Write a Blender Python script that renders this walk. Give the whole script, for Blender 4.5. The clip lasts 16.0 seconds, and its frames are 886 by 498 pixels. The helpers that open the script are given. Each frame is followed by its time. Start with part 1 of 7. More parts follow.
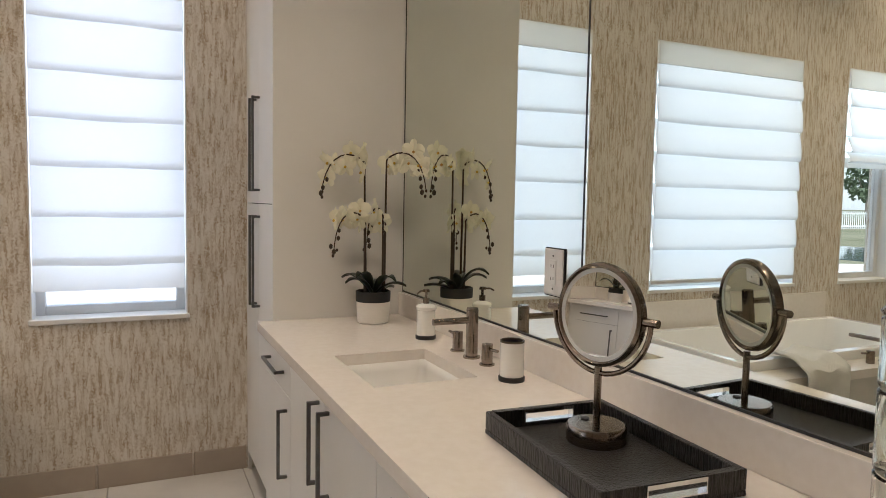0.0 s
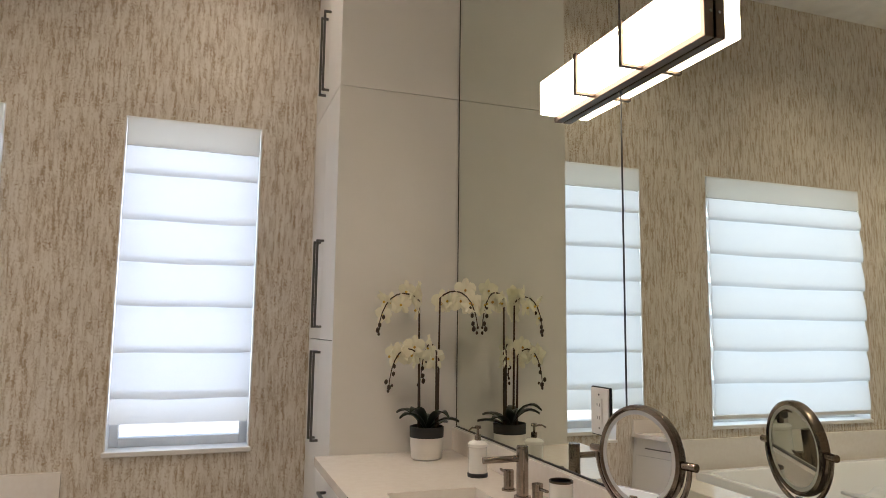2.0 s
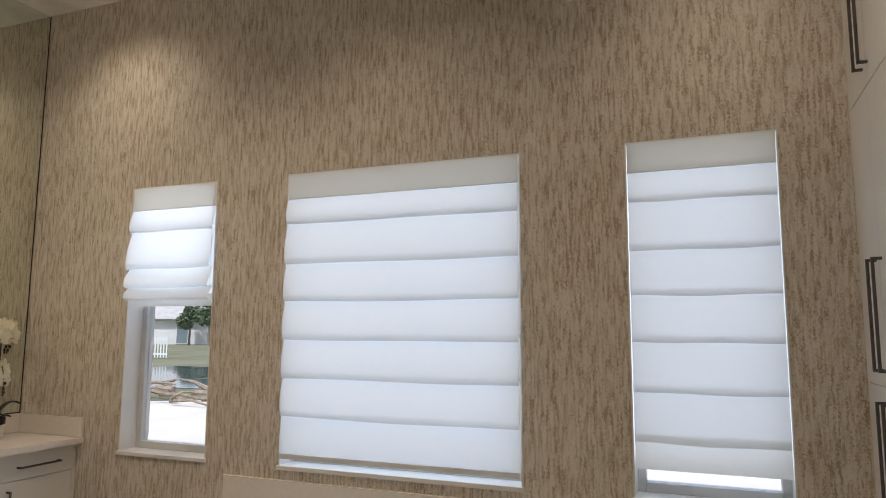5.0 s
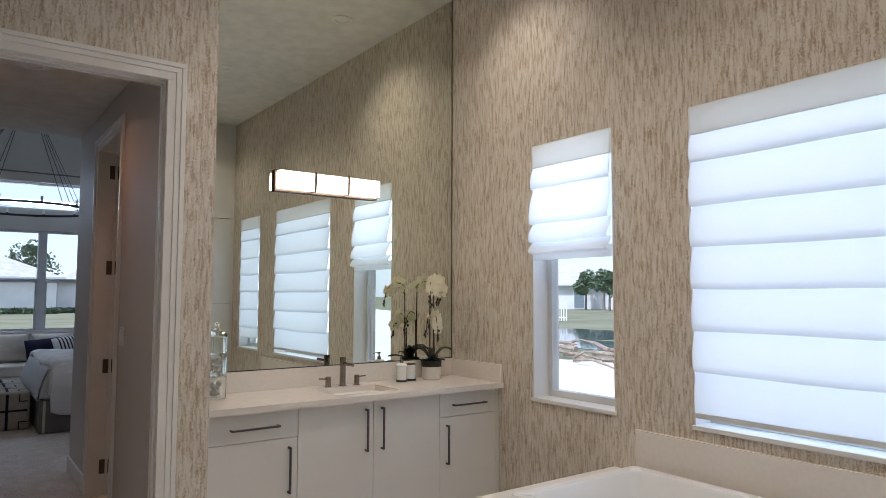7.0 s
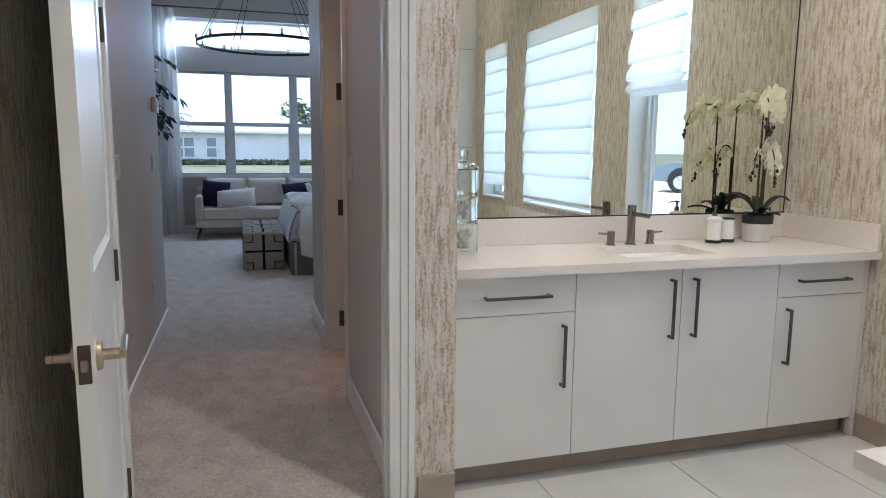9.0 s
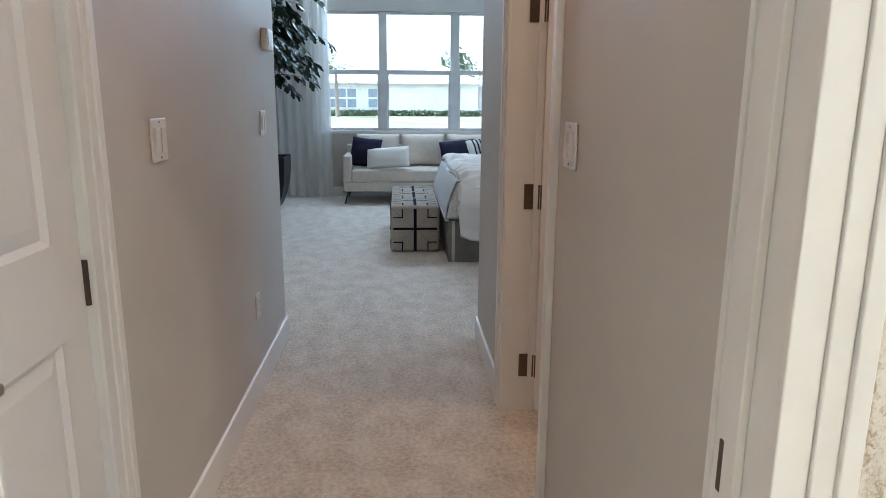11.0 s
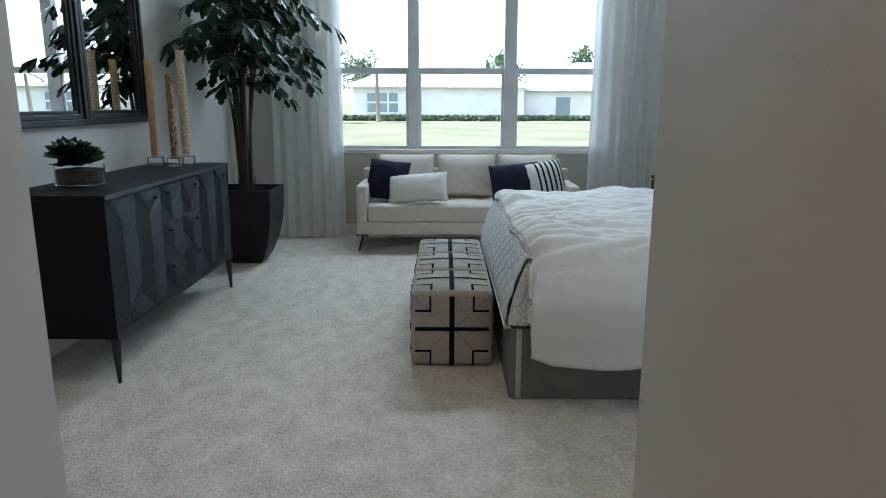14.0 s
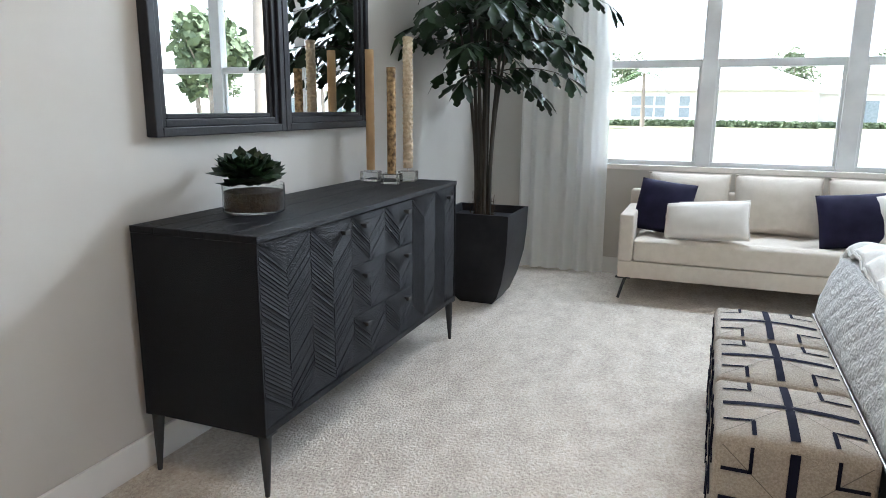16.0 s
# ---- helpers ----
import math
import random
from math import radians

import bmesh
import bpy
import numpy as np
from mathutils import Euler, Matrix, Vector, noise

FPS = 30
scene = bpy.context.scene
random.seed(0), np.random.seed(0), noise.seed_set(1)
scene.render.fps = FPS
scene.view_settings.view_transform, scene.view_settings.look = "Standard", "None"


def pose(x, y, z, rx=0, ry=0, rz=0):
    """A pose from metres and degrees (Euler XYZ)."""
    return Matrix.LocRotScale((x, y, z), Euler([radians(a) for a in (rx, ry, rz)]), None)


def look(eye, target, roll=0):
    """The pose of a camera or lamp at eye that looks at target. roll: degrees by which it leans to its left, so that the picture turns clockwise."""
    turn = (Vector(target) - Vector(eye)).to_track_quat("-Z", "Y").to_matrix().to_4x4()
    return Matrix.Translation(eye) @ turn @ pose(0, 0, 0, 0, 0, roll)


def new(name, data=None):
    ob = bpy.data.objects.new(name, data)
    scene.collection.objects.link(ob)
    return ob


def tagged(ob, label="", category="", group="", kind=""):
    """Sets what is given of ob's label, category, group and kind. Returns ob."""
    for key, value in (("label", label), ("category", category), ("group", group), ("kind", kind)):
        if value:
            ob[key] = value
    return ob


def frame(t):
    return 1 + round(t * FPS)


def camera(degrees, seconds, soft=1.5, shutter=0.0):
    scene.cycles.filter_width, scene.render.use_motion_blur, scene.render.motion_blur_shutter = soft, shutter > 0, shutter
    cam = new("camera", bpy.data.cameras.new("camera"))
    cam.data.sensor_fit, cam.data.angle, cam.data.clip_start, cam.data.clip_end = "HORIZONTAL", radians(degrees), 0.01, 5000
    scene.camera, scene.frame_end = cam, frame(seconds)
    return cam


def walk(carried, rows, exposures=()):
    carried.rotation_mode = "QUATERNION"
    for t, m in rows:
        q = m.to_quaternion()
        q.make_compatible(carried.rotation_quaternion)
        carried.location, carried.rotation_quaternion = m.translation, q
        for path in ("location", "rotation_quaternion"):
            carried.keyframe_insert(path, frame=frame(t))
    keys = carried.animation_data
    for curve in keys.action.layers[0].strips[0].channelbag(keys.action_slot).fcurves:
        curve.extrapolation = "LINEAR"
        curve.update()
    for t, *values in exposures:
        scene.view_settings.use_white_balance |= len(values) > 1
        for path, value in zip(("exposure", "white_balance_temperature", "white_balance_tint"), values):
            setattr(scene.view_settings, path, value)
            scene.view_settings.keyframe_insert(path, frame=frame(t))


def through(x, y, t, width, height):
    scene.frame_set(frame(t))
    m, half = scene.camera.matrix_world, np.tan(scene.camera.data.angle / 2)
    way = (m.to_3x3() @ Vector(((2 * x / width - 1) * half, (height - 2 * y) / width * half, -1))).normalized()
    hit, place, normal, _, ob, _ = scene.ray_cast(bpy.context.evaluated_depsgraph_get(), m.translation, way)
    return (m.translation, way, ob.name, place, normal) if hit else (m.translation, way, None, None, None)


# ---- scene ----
cam = camera(66.6, 16.0, soft=0.8)
PATH = [
    (0, (-0.009, 0.072, 1.387), (0.821, 1.886, 1.247), 1),
    (0.5, (0.002, 0.06, 1.398), (0.837, 1.877, 1.421), 0.8),
    (1, (-0.006, 0.027, 1.409), (0.832, 1.837, 1.557), 0.9),
    (1.5, (-0.011, -0.019, 1.416), (0.787, 1.804, 1.616), 0.7),
    (2, (-0.018, -0.051, 1.425), (0.637, 1.824, 1.658), 0.7),
    (2.5, (-0.006, -0.093, 1.444), (0.509, 1.819, 1.724), 0.8),
    (3, (0.016, -0.099, 1.446), (0.353, 1.847, 1.759), 0.7),
    (3.5, (0.013, -0.037, 1.454), (0.086, 1.936, 1.773), 0.7),
    (4, (-0.043, 0.044, 1.481), (-0.234, 2.013, 1.78), 0.8),
    (4.5, (-0.057, 0.146, 1.505), (-0.484, 2.081, 1.778), 0.7),
    (5, (-0.1, 0.308, 1.56), (-0.823, 2.157, 1.803), 0.3),
    (5.2, (-0.112, 0.364, 1.578), (-0.964, 2.157, 1.822), 0.5),
    (7.3, (-0.407, 0.49, 1.432), (-1.967, 1.511, 1.487), 0.6),
    (7.5, (-0.53, 0.514, 1.408), (-2.118, 1.489, 1.384), 0.7),
    (8, (-0.845, 0.615, 1.397), (-2.53, 1.405, 1.295), 0.6),
    (8.5, (-1.172, 0.716, 1.339), (-2.913, 1.36, 1.169), 0.6),
    (9, (-1.52, 0.834, 1.311), (-3.287, 1.364, 1.044), 0.5),
    (9.5, (-1.911, 0.867, 1.313), (-3.693, 1.275, 0.949), 0.4),
    (10, (-2.3, 0.923, 1.305), (-4.101, 1.208, 0.917), 0.3),
    (10.2, (-2.46, 0.935, 1.318), (-4.265, 1.183, 0.924), 0.3),
    (12.3, (-4.282, 0.913, 1.341), (-6.104, 0.903, 0.949), 0.2),
    (12.5, (-4.427, 0.924, 1.364), (-6.249, 0.912, 0.97), 0.1),
    (13, (-4.848, 0.98, 1.338), (-6.67, 0.972, 0.947), 0.1),
    (13.5, (-5.283, 1.012, 1.329), (-7.105, 1.008, 0.938), 0.2),
    (14, (-5.676, 1.007, 1.375), (-7.499, 1.006, 0.983), 0.2),
    (14.5, (-6.059, 0.998, 1.377), (-7.881, 0.984, 0.985), 0.3),
    (15, (-6.398, 0.941, 1.375), (-8.213, 0.769, 0.983), 0.5),
    (15.5, (-6.751, 0.867, 1.378), (-8.523, 0.436, 0.994), 0.3),
    (16, (-7.052, 0.755, 1.362), (-8.75, 0.088, 0.977), 0.4),
]
EXPOSURES = [(0.0, 0.35, 5500, 13), (2.0, 0.3, 5550, 13), (3.5, 0.0, 5650, 12), (5.2, -0.35, 5750, 12), (7.3, 0.08, 5050, 12), (8.5, 0.27, 4850, 10), (9.2, 0.68, 4850, 10), (10.2, 1.05, 5050, 9), (12.3, 1.97, 5050, -3), (13.2, 1.6, 5350, 0), (14.0, 1.25, 5350, 2), (15.0, 1.38, 5500, 4), (15.5, 1.55, 5550, 5), (16.0, 2.15, 5850, 9)]
walk(cam, [(t, look(eye, target, roll)) for t, eye, target, roll in PATH], EXPOSURES)
world = bpy.data.worlds.new("sky")
world.use_nodes = True
scene.world = world
wn = world.node_tree
sky = wn.nodes.new("ShaderNodeTexSky")
sky.sky_type = "NISHITA"
sky.sun_disc = False
sky.sun_elevation, sky.sun_rotation = radians(58), radians(171)
sky.air_density, sky.dust_density = 1.0, 1.0
haze = wn.nodes.new("ShaderNodeMixRGB")
haze.inputs[0].default_value, haze.inputs[2].default_value = 0.5, (9.0, 9.1, 9.2, 1)
wn.links.new(sky.outputs[0], haze.inputs[1])
wn.links.new(haze.outputs[0], wn.nodes["Background"].inputs[0])
wn.nodes["Background"].inputs[1].default_value = 0.15

sun_data = bpy.data.lights.new("sun", "SUN")
sun_data.energy, sun_data.angle, sun_data.color = 4.5, radians(3), (1.0, 0.96, 0.91)
sun = new("sun", sun_data)
sun.matrix_world = look((6, -38, 62), (0, 0, 0))


def area_lamp(name, eye, target, w, h, watts, color):
    d = bpy.data.lights.new(name, "AREA")
    d.shape, d.size, d.size_y, d.energy, d.color = "RECTANGLE", w, h, watts, color
    ob = new(name, d)
    ob.matrix_world = look(eye, target)
    return ob


def spot_lamp(name, eye, watts, color, degrees=100, size=0.05):
    d = bpy.data.lights.new(name, "SPOT")
    d.energy, d.color, d.spot_size, d.spot_blend, d.shadow_soft_size = watts, color, radians(degrees), 1.0, size
    ob = new(name, d)
    ob.matrix_world = look(eye, (eye[0], eye[1] + 0.001, eye[2] - 1))
    return ob


WARM, DAY = (1.0, 0.77, 0.52), (0.86, 0.93, 1.0)
# daylight entering at the windows
area_lamp("window_light_transom", (-12.80, 1.25, 3.07), (-9.6, 1.25, 0.0), 2.6, 0.38, 44, DAY)
for name, x0, x1, z0, z1, watts in (("a", -3.50, -2.88, 1.80, 2.44, 3.6), ("b", -2.33, -0.98, 0.86, 2.44, 10.5), ("c", -0.43, 0.20, 0.98, 2.44, 4.3)):
    area_lamp("window_light_" + name, ((x0 + x1) / 2, 3.69, (z0 + z1) / 2), ((x0 + x1) / 2, 0, (z0 + z1) / 2), x1 - x0, z1 - z0, watts, DAY)
# Last two are unseen fill lamps, added to brighten the cabinets and counter.
BATH_DOWNLIGHTS_PLUS_FILL = [(-3.55, 3.05), (-1.77, 2.65), (0.0, 2.8), (0.15, 0.85), (-2.7, 2.0)]
for (x, y), watts in zip(BATH_DOWNLIGHTS_PLUS_FILL, (42, 42, 38, 68, 84)):
    spot_lamp("downlight_and_fill_lamp", (x, y, 3.76), watts, WARM, 132)
spot_lamp("downlight_lamp_hall", (-4.9, 0.82, 2.80), 9, (1.0, 0.42, 0.17), 150)
spot_lamp("downlight_lamp_bedroom", (-7.75, 0.82, 4.11), 19, (1.0, 0.66, 0.38), 150)
spot_lamp("downlight_lamp_side", (-5.5, 2.5, 2.6), 17, (1.0, 0.58, 0.32), 150)


# ---- materials ----
def link(nt, a, b):
    nt.links.new(a, b)


def mat(name, color, rough=0.5, metal=0.0, dark=None, scale=8.0, stretch=(1, 1, 1), bump=0.0, bscale=60.0, detail=4.0, spec=0.5, lo=0.35, hi=0.65, emit=None):
    """A surface with two scales of variation: broad tone and fine relief."""
    m = bpy.data.materials.new(name)
    m.use_nodes = True
    nt = m.node_tree
    p = nt.nodes["Principled BSDF"]
    p.inputs["Roughness"].default_value = rough
    p.inputs["Metallic"].default_value = metal
    p.inputs["Specular IOR Level"].default_value = spec
    co = nt.nodes.new("ShaderNodeTexCoord")
    mp = nt.nodes.new("ShaderNodeMapping")
    mp.inputs["Scale"].default_value = stretch
    link(nt, co.outputs["Object"], mp.inputs["Vector"])
    n1 = nt.nodes.new("ShaderNodeTexNoise")
    n1.inputs["Scale"].default_value, n1.inputs["Detail"].default_value = scale, detail
    link(nt, mp.outputs[0], n1.inputs["Vector"])
    r = nt.nodes.new("ShaderNodeValToRGB")
    dark = dark or tuple(c * 0.88 for c in color)
    r.color_ramp.elements[0].position, r.color_ramp.elements[1].position = lo, hi
    r.color_ramp.elements[0].color, r.color_ramp.elements[1].color = (*dark, 1), (*color, 1)
    link(nt, n1.outputs["Fac"], r.inputs[0])
    link(nt, r.outputs[0], p.inputs["Base Color"])
    if bump:
        n2 = nt.nodes.new("ShaderNodeTexNoise")
        n2.inputs["Scale"].default_value, n2.inputs["Detail"].default_value = bscale, 3
        link(nt, mp.outputs[0], n2.inputs["Vector"])
        b = nt.nodes.new("ShaderNodeBump")
        b.inputs["Strength"].default_value, b.inputs["Distance"].default_value = bump, 0.01
        link(nt, n2.outputs["Fac"], b.inputs["Height"])
        link(nt, b.outputs[0], p.inputs["Normal"])
    if emit:
        p.inputs["Emission Color"].default_value, p.inputs["Emission Strength"].default_value = (*emit[:3], 1), emit[3]
    return m


def glass_mat(name, color=(1, 1, 1), rough=0.0, ior=1.45):
    m = bpy.data.materials.new(name)
    m.use_nodes = True
    p = m.node_tree.nodes["Principled BSDF"]
    p.inputs["Base Color"].default_value = (*color, 1)
    p.inputs["Transmission Weight"].default_value, p.inputs["Roughness"].default_value, p.inputs["IOR"].default_value = 1, rough, ior
    return m


def cloth_mat(name, color, through, scale=300.0, clear=0.0, stretch=(1, 1, 1)):
    """Thin cloth that lets some light through; clear: open weave."""
    m = bpy.data.materials.new(name)
    m.use_nodes = True
    nt = m.node_tree
    nt.nodes.remove(nt.nodes["Principled BSDF"])
    out = nt.nodes["Material Output"]
    d, t = nt.nodes.new("ShaderNodeBsdfDiffuse"), nt.nodes.new("ShaderNodeBsdfTranslucent")
    mix = nt.nodes.new("ShaderNodeMixShader")
    mix.inputs[0].default_value = through
    co, mp = nt.nodes.new("ShaderNodeTexCoord"), nt.nodes.new("ShaderNodeMapping")
    mp.inputs["Scale"].default_value = stretch
    n = nt.nodes.new("ShaderNodeTexNoise")
    n.inputs["Scale"].default_value = scale
    link(nt, co.outputs["Object"], mp.inputs["Vector"])
    link(nt, mp.outputs[0], n.inputs["Vector"])
    r = nt.nodes.new("ShaderNodeValToRGB")
    r.color_ramp.elements[0].color, r.color_ramp.elements[1].color = (*(c * 0.93 for c in color), 1), (*color, 1)
    link(nt, n.outputs["Fac"], r.inputs[0])
    b = nt.nodes.new("ShaderNodeBump")
    b.inputs["Strength"].default_value, b.inputs["Distance"].default_value = 0.15, 0.002
    link(nt, n.outputs["Fac"], b.inputs["Height"])
    for s in (d, t):
        link(nt, r.outputs[0], s.inputs[0])
        link(nt, b.outputs[0], s.inputs["Normal"])
    link(nt, d.outputs[0], mix.inputs[1])
    link(nt, t.outputs[0], mix.inputs[2])
    last = mix
    if clear:
        tr, mix2 = nt.nodes.new("ShaderNodeBsdfTransparent"), nt.nodes.new("ShaderNodeMixShader")
        mix2.inputs[0].default_value = clear
        link(nt, mix.outputs[0], mix2.inputs[1])
        link(nt, tr.outputs[0], mix2.inputs[2])
        last = mix2
    link(nt, last.outputs[0], out.inputs[0])
    return m


def wallpaper_mat():
    """Bark-like paper: ragged upright strokes in two beiges over a pale ground."""
    m = bpy.data.materials.new("bark_wallpaper")
    m.use_nodes = True
    nt = m.node_tree
    p = nt.nodes["Principled BSDF"]
    p.inputs["Roughness"].default_value = 0.55
    co = nt.nodes.new("ShaderNodeTexCoord")
    fine = nt.nodes.new("ShaderNodeTexNoise")
    fine.inputs["Scale"].default_value, fine.inputs["Detail"].default_value = 95, 5
    link(nt, co.outputs["Object"], fine.inputs["Vector"])
    mp = nt.nodes.new("ShaderNodeMapping")
    mp.inputs["Scale"].default_value = (86, 86, 11.0)
    link(nt, co.outputs["Object"], mp.inputs["Vector"])
    add = nt.nodes.new("ShaderNodeMixRGB")
    add.blend_type = "ADD"
    add.inputs[0].default_value = 1.0
    rag = nt.nodes.new("ShaderNodeVectorMath")
    rag.operation, rag.inputs[1].default_value = "MULTIPLY", (2.2, 2.2, 1.4)
    link(nt, fine.outputs["Color"], rag.inputs[0])
    link(nt, mp.outputs[0], add.inputs[1])
    link(nt, rag.outputs[0], add.inputs[2])
    strokes = nt.nodes.new("ShaderNodeTexNoise")
    strokes.inputs["Scale"].default_value, strokes.inputs["Detail"].default_value, strokes.inputs["Roughness"].default_value = 1.0, 8, 0.72
    link(nt, add.outputs[0], strokes.inputs["Vector"])
    r = nt.nodes.new("ShaderNodeValToRGB")
    e = r.color_ramp.elements
    e[0].position, e[0].color = 0.385, (0.35, 0.265, 0.17, 1)
    e[1].position, e[1].color = 0.57, (0.72, 0.68, 0.61, 1)
    k = e.new(0.44)
    k.color = (0.47, 0.395, 0.295, 1)
    k = e.new(0.495)
    k.color = (0.63, 0.575, 0.49, 1)
    link(nt, strokes.outputs["Fac"], r.inputs[0])
    broad = nt.nodes.new("ShaderNodeTexNoise")
    broad.inputs["Scale"].default_value = 5
    link(nt, co.outputs["Object"], broad.inputs["Vector"])
    tone = nt.nodes.new("ShaderNodeMixRGB")
    tone.blend_type = "SOFT_LIGHT"
    tone.inputs[0].default_value = 0.35
    link(nt, r.outputs[0], tone.inputs[1])
    link(nt, broad.outputs["Fac"], tone.inputs[2])
    link(nt, tone.outputs[0], p.inputs["Base Color"])
    b = nt.nodes.new("ShaderNodeBump")
    b.inputs["Strength"].default_value, b.inputs["Distance"].default_value = 0.35, 0.004
    link(nt, strokes.outputs["Fac"], b.inputs["Height"])
    link(nt, b.outputs[0], p.inputs["Normal"])
    return m


def carpet_mat():
    m = mat("cut_pile_carpet", (0.66, 0.60, 0.52), 0.95, dark=(0.53, 0.472, 0.40), scale=6.5, stretch=(1, 1.25, 1), bump=1.0, bscale=70, detail=9, spec=0.1)
    nt = m.node_tree
    p = nt.nodes["Principled BSDF"]
    ramp = p.inputs["Base Color"].links[0].from_node
    co = nt.nodes.new("ShaderNodeTexCoord")
    n = nt.nodes.new("ShaderNodeTexNoise")
    n.inputs["Scale"].default_value, n.inputs["Detail"].default_value = 48, 7
    n.inputs["Roughness"].default_value = 0.75
    cr = nt.nodes.new("ShaderNodeValToRGB")
    cr.color_ramp.elements[0].position, cr.color_ramp.elements[1].position = 0.36, 0.64
    cr.color_ramp.elements[0].color, cr.color_ramp.elements[1].color = (0.30, 0.30, 0.30, 1), (0.70, 0.70, 0.70, 1)
    link(nt, n.outputs["Fac"], cr.inputs[0])
    link(nt, co.outputs["Object"], n.inputs["Vector"])
    mix = nt.nodes.new("ShaderNodeMixRGB")
    mix.blend_type, mix.inputs[0].default_value = "OVERLAY", 0.68
    link(nt, ramp.outputs[0], mix.inputs[1])
    link(nt, cr.outputs[0], mix.inputs[2])
    link(nt, mix.outputs[0], p.inputs["Base Color"])
    p.inputs["Sheen Weight"].default_value = 0.2
    return m


def ground_mat():
    """Lawn to the west, bare sand to the north."""
    m = mat("lawn_and_sand", (0.23, 0.22, 0.145), 0.95, dark=(0.16, 0.16, 0.095), scale=0.25, bump=0.6, bscale=12, detail=8, spec=0.1)
    nt = m.node_tree
    p = nt.nodes["Principled BSDF"]
    ramp = p.inputs["Base Color"].links[0].from_node
    co, sep = nt.nodes.new("ShaderNodeTexCoord"), nt.nodes.new("ShaderNodeSeparateXYZ")
    link(nt, co.outputs["Object"], sep.inputs[0])
    n = nt.nodes.new("ShaderNodeTexNoise")
    n.inputs["Scale"].default_value, n.inputs["Detail"].default_value = 0.5, 6
    link(nt, co.outputs["Object"], n.inputs["Vector"])
    s = nt.nodes.new("ShaderNodeValToRGB")
    s.color_ramp.elements[0].color, s.color_ramp.elements[1].color = (0.56, 0.51, 0.44, 1), (0.76, 0.72, 0.65, 1)
    link(nt, n.outputs["Fac"], s.inputs[0])
    near = nt.nodes.new("ShaderNodeMath")
    near.operation = "MULTIPLY_ADD"
    near.inputs[1].default_value, near.inputs[2].default_value = 3.0, -1.5
    link(nt, n.outputs["Fac"], near.inputs[0])
    shifted = nt.nodes.new("ShaderNodeMath")
    shifted.operation = "ADD"
    tilt = nt.nodes.new("ShaderNodeMath")
    tilt.operation, tilt.inputs[1].default_value = "MULTIPLY_ADD", 0.6
    link(nt, sep.outputs["X"], tilt.inputs[0])
    link(nt, sep.outputs["Y"], tilt.inputs[2])
    link(nt, tilt.outputs[0], shifted.inputs[0])
    link(nt, near.outputs[0], shifted.inputs[1])
    a, bb, c = (nt.nodes.new("ShaderNodeMath") for _ in range(3))
    a.operation, a.inputs[1].default_value = "GREATER_THAN", -1.0
    bb.operation, bb.inputs[1].default_value = "LESS_THAN", 18.6
    slant, edge = nt.nodes.new("ShaderNodeMath"), nt.nodes.new("ShaderNodeMath")
    slant.operation, slant.inputs[1].default_value, edge.operation = "MULTIPLY_ADD", -0.39, "ADD"
    link(nt, sep.outputs["X"], slant.inputs[0])
    link(nt, sep.outputs["Y"], slant.inputs[2])
    link(nt, slant.outputs[0], edge.inputs[0])
    link(nt, near.outputs[0], edge.inputs[1])
    c.operation = "MULTIPLY"
    link(nt, shifted.outputs[0], a.inputs[0])
    link(nt, edge.outputs[0], bb.inputs[0])
    link(nt, a.outputs[0], c.inputs[0])
    link(nt, bb.outputs[0], c.inputs[1])
    mix = nt.nodes.new("ShaderNodeMixRGB")
    link(nt, c.outputs[0], mix.inputs[0])
    link(nt, ramp.outputs[0], mix.inputs[1])
    link(nt, s.outputs[0], mix.inputs[2])
    link(nt, mix.outputs[0], p.inputs["Base Color"])
    return m


M_PAPER = wallpaper_mat()
M_CARPET = carpet_mat()
M_GROUND = ground_mat()
M_CEIL = mat("ceiling_paint", (0.80, 0.79, 0.76), 0.9, bump=0.15, bscale=90)
M_WALL = mat("warm_grey_wall_paint", (0.56, 0.535, 0.49), 0.6, dark=(0.53, 0.505, 0.46), scale=2, bump=0.04, bscale=170)
M_TRIM = mat("white_trim_paint", (0.80, 0.79, 0.76), 0.35, dark=(0.76, 0.75, 0.72), scale=3, bump=0.03, bscale=40)
M_DOOR = mat("white_door_paint", (0.80, 0.79, 0.77), 0.3, dark=(0.77, 0.76, 0.74), scale=3, bump=0.03, bscale=40)
M_CAB = mat("matt_white_laminate", (0.76, 0.745, 0.715), 0.42, dark=(0.74, 0.725, 0.69), scale=4, bump=0.02, bscale=200)
# Near-black carcass: the shade inside the door gaps is put into its colour.
M_CABIN = mat("carcass_with_gap_shade", (0.06, 0.06, 0.055), 0.8)
M_QUARTZ = mat("cream_quartz", (0.80, 0.755, 0.70), 0.12, dark=(0.77, 0.72, 0.66), scale=40)
M_PORC = mat("white_porcelain", (0.84, 0.83, 0.80), 0.06, dark=(0.83, 0.82, 0.79))
M_TUB = mat("white_acrylic", (0.84, 0.84, 0.83), 0.1, dark=(0.83, 0.83, 0.82))
M_TILE = mat("pale_stone_tile", (0.66, 0.64, 0.60), 0.25, dark=(0.58, 0.56, 0.52), scale=3.5, detail=8)
M_GROUT = mat("grout", (0.42, 0.40, 0.37), 0.9)
M_BASETILE = mat("taupe_base_tile", (0.42, 0.36, 0.29), 0.35, dark=(0.37, 0.31, 0.25), scale=5, detail=6)
M_METAL = mat("brushed_gunmetal", (0.33, 0.28, 0.235), 0.2, 1.0, dark=(0.25, 0.21, 0.175), scale=40, stretch=(1, 1, 12))
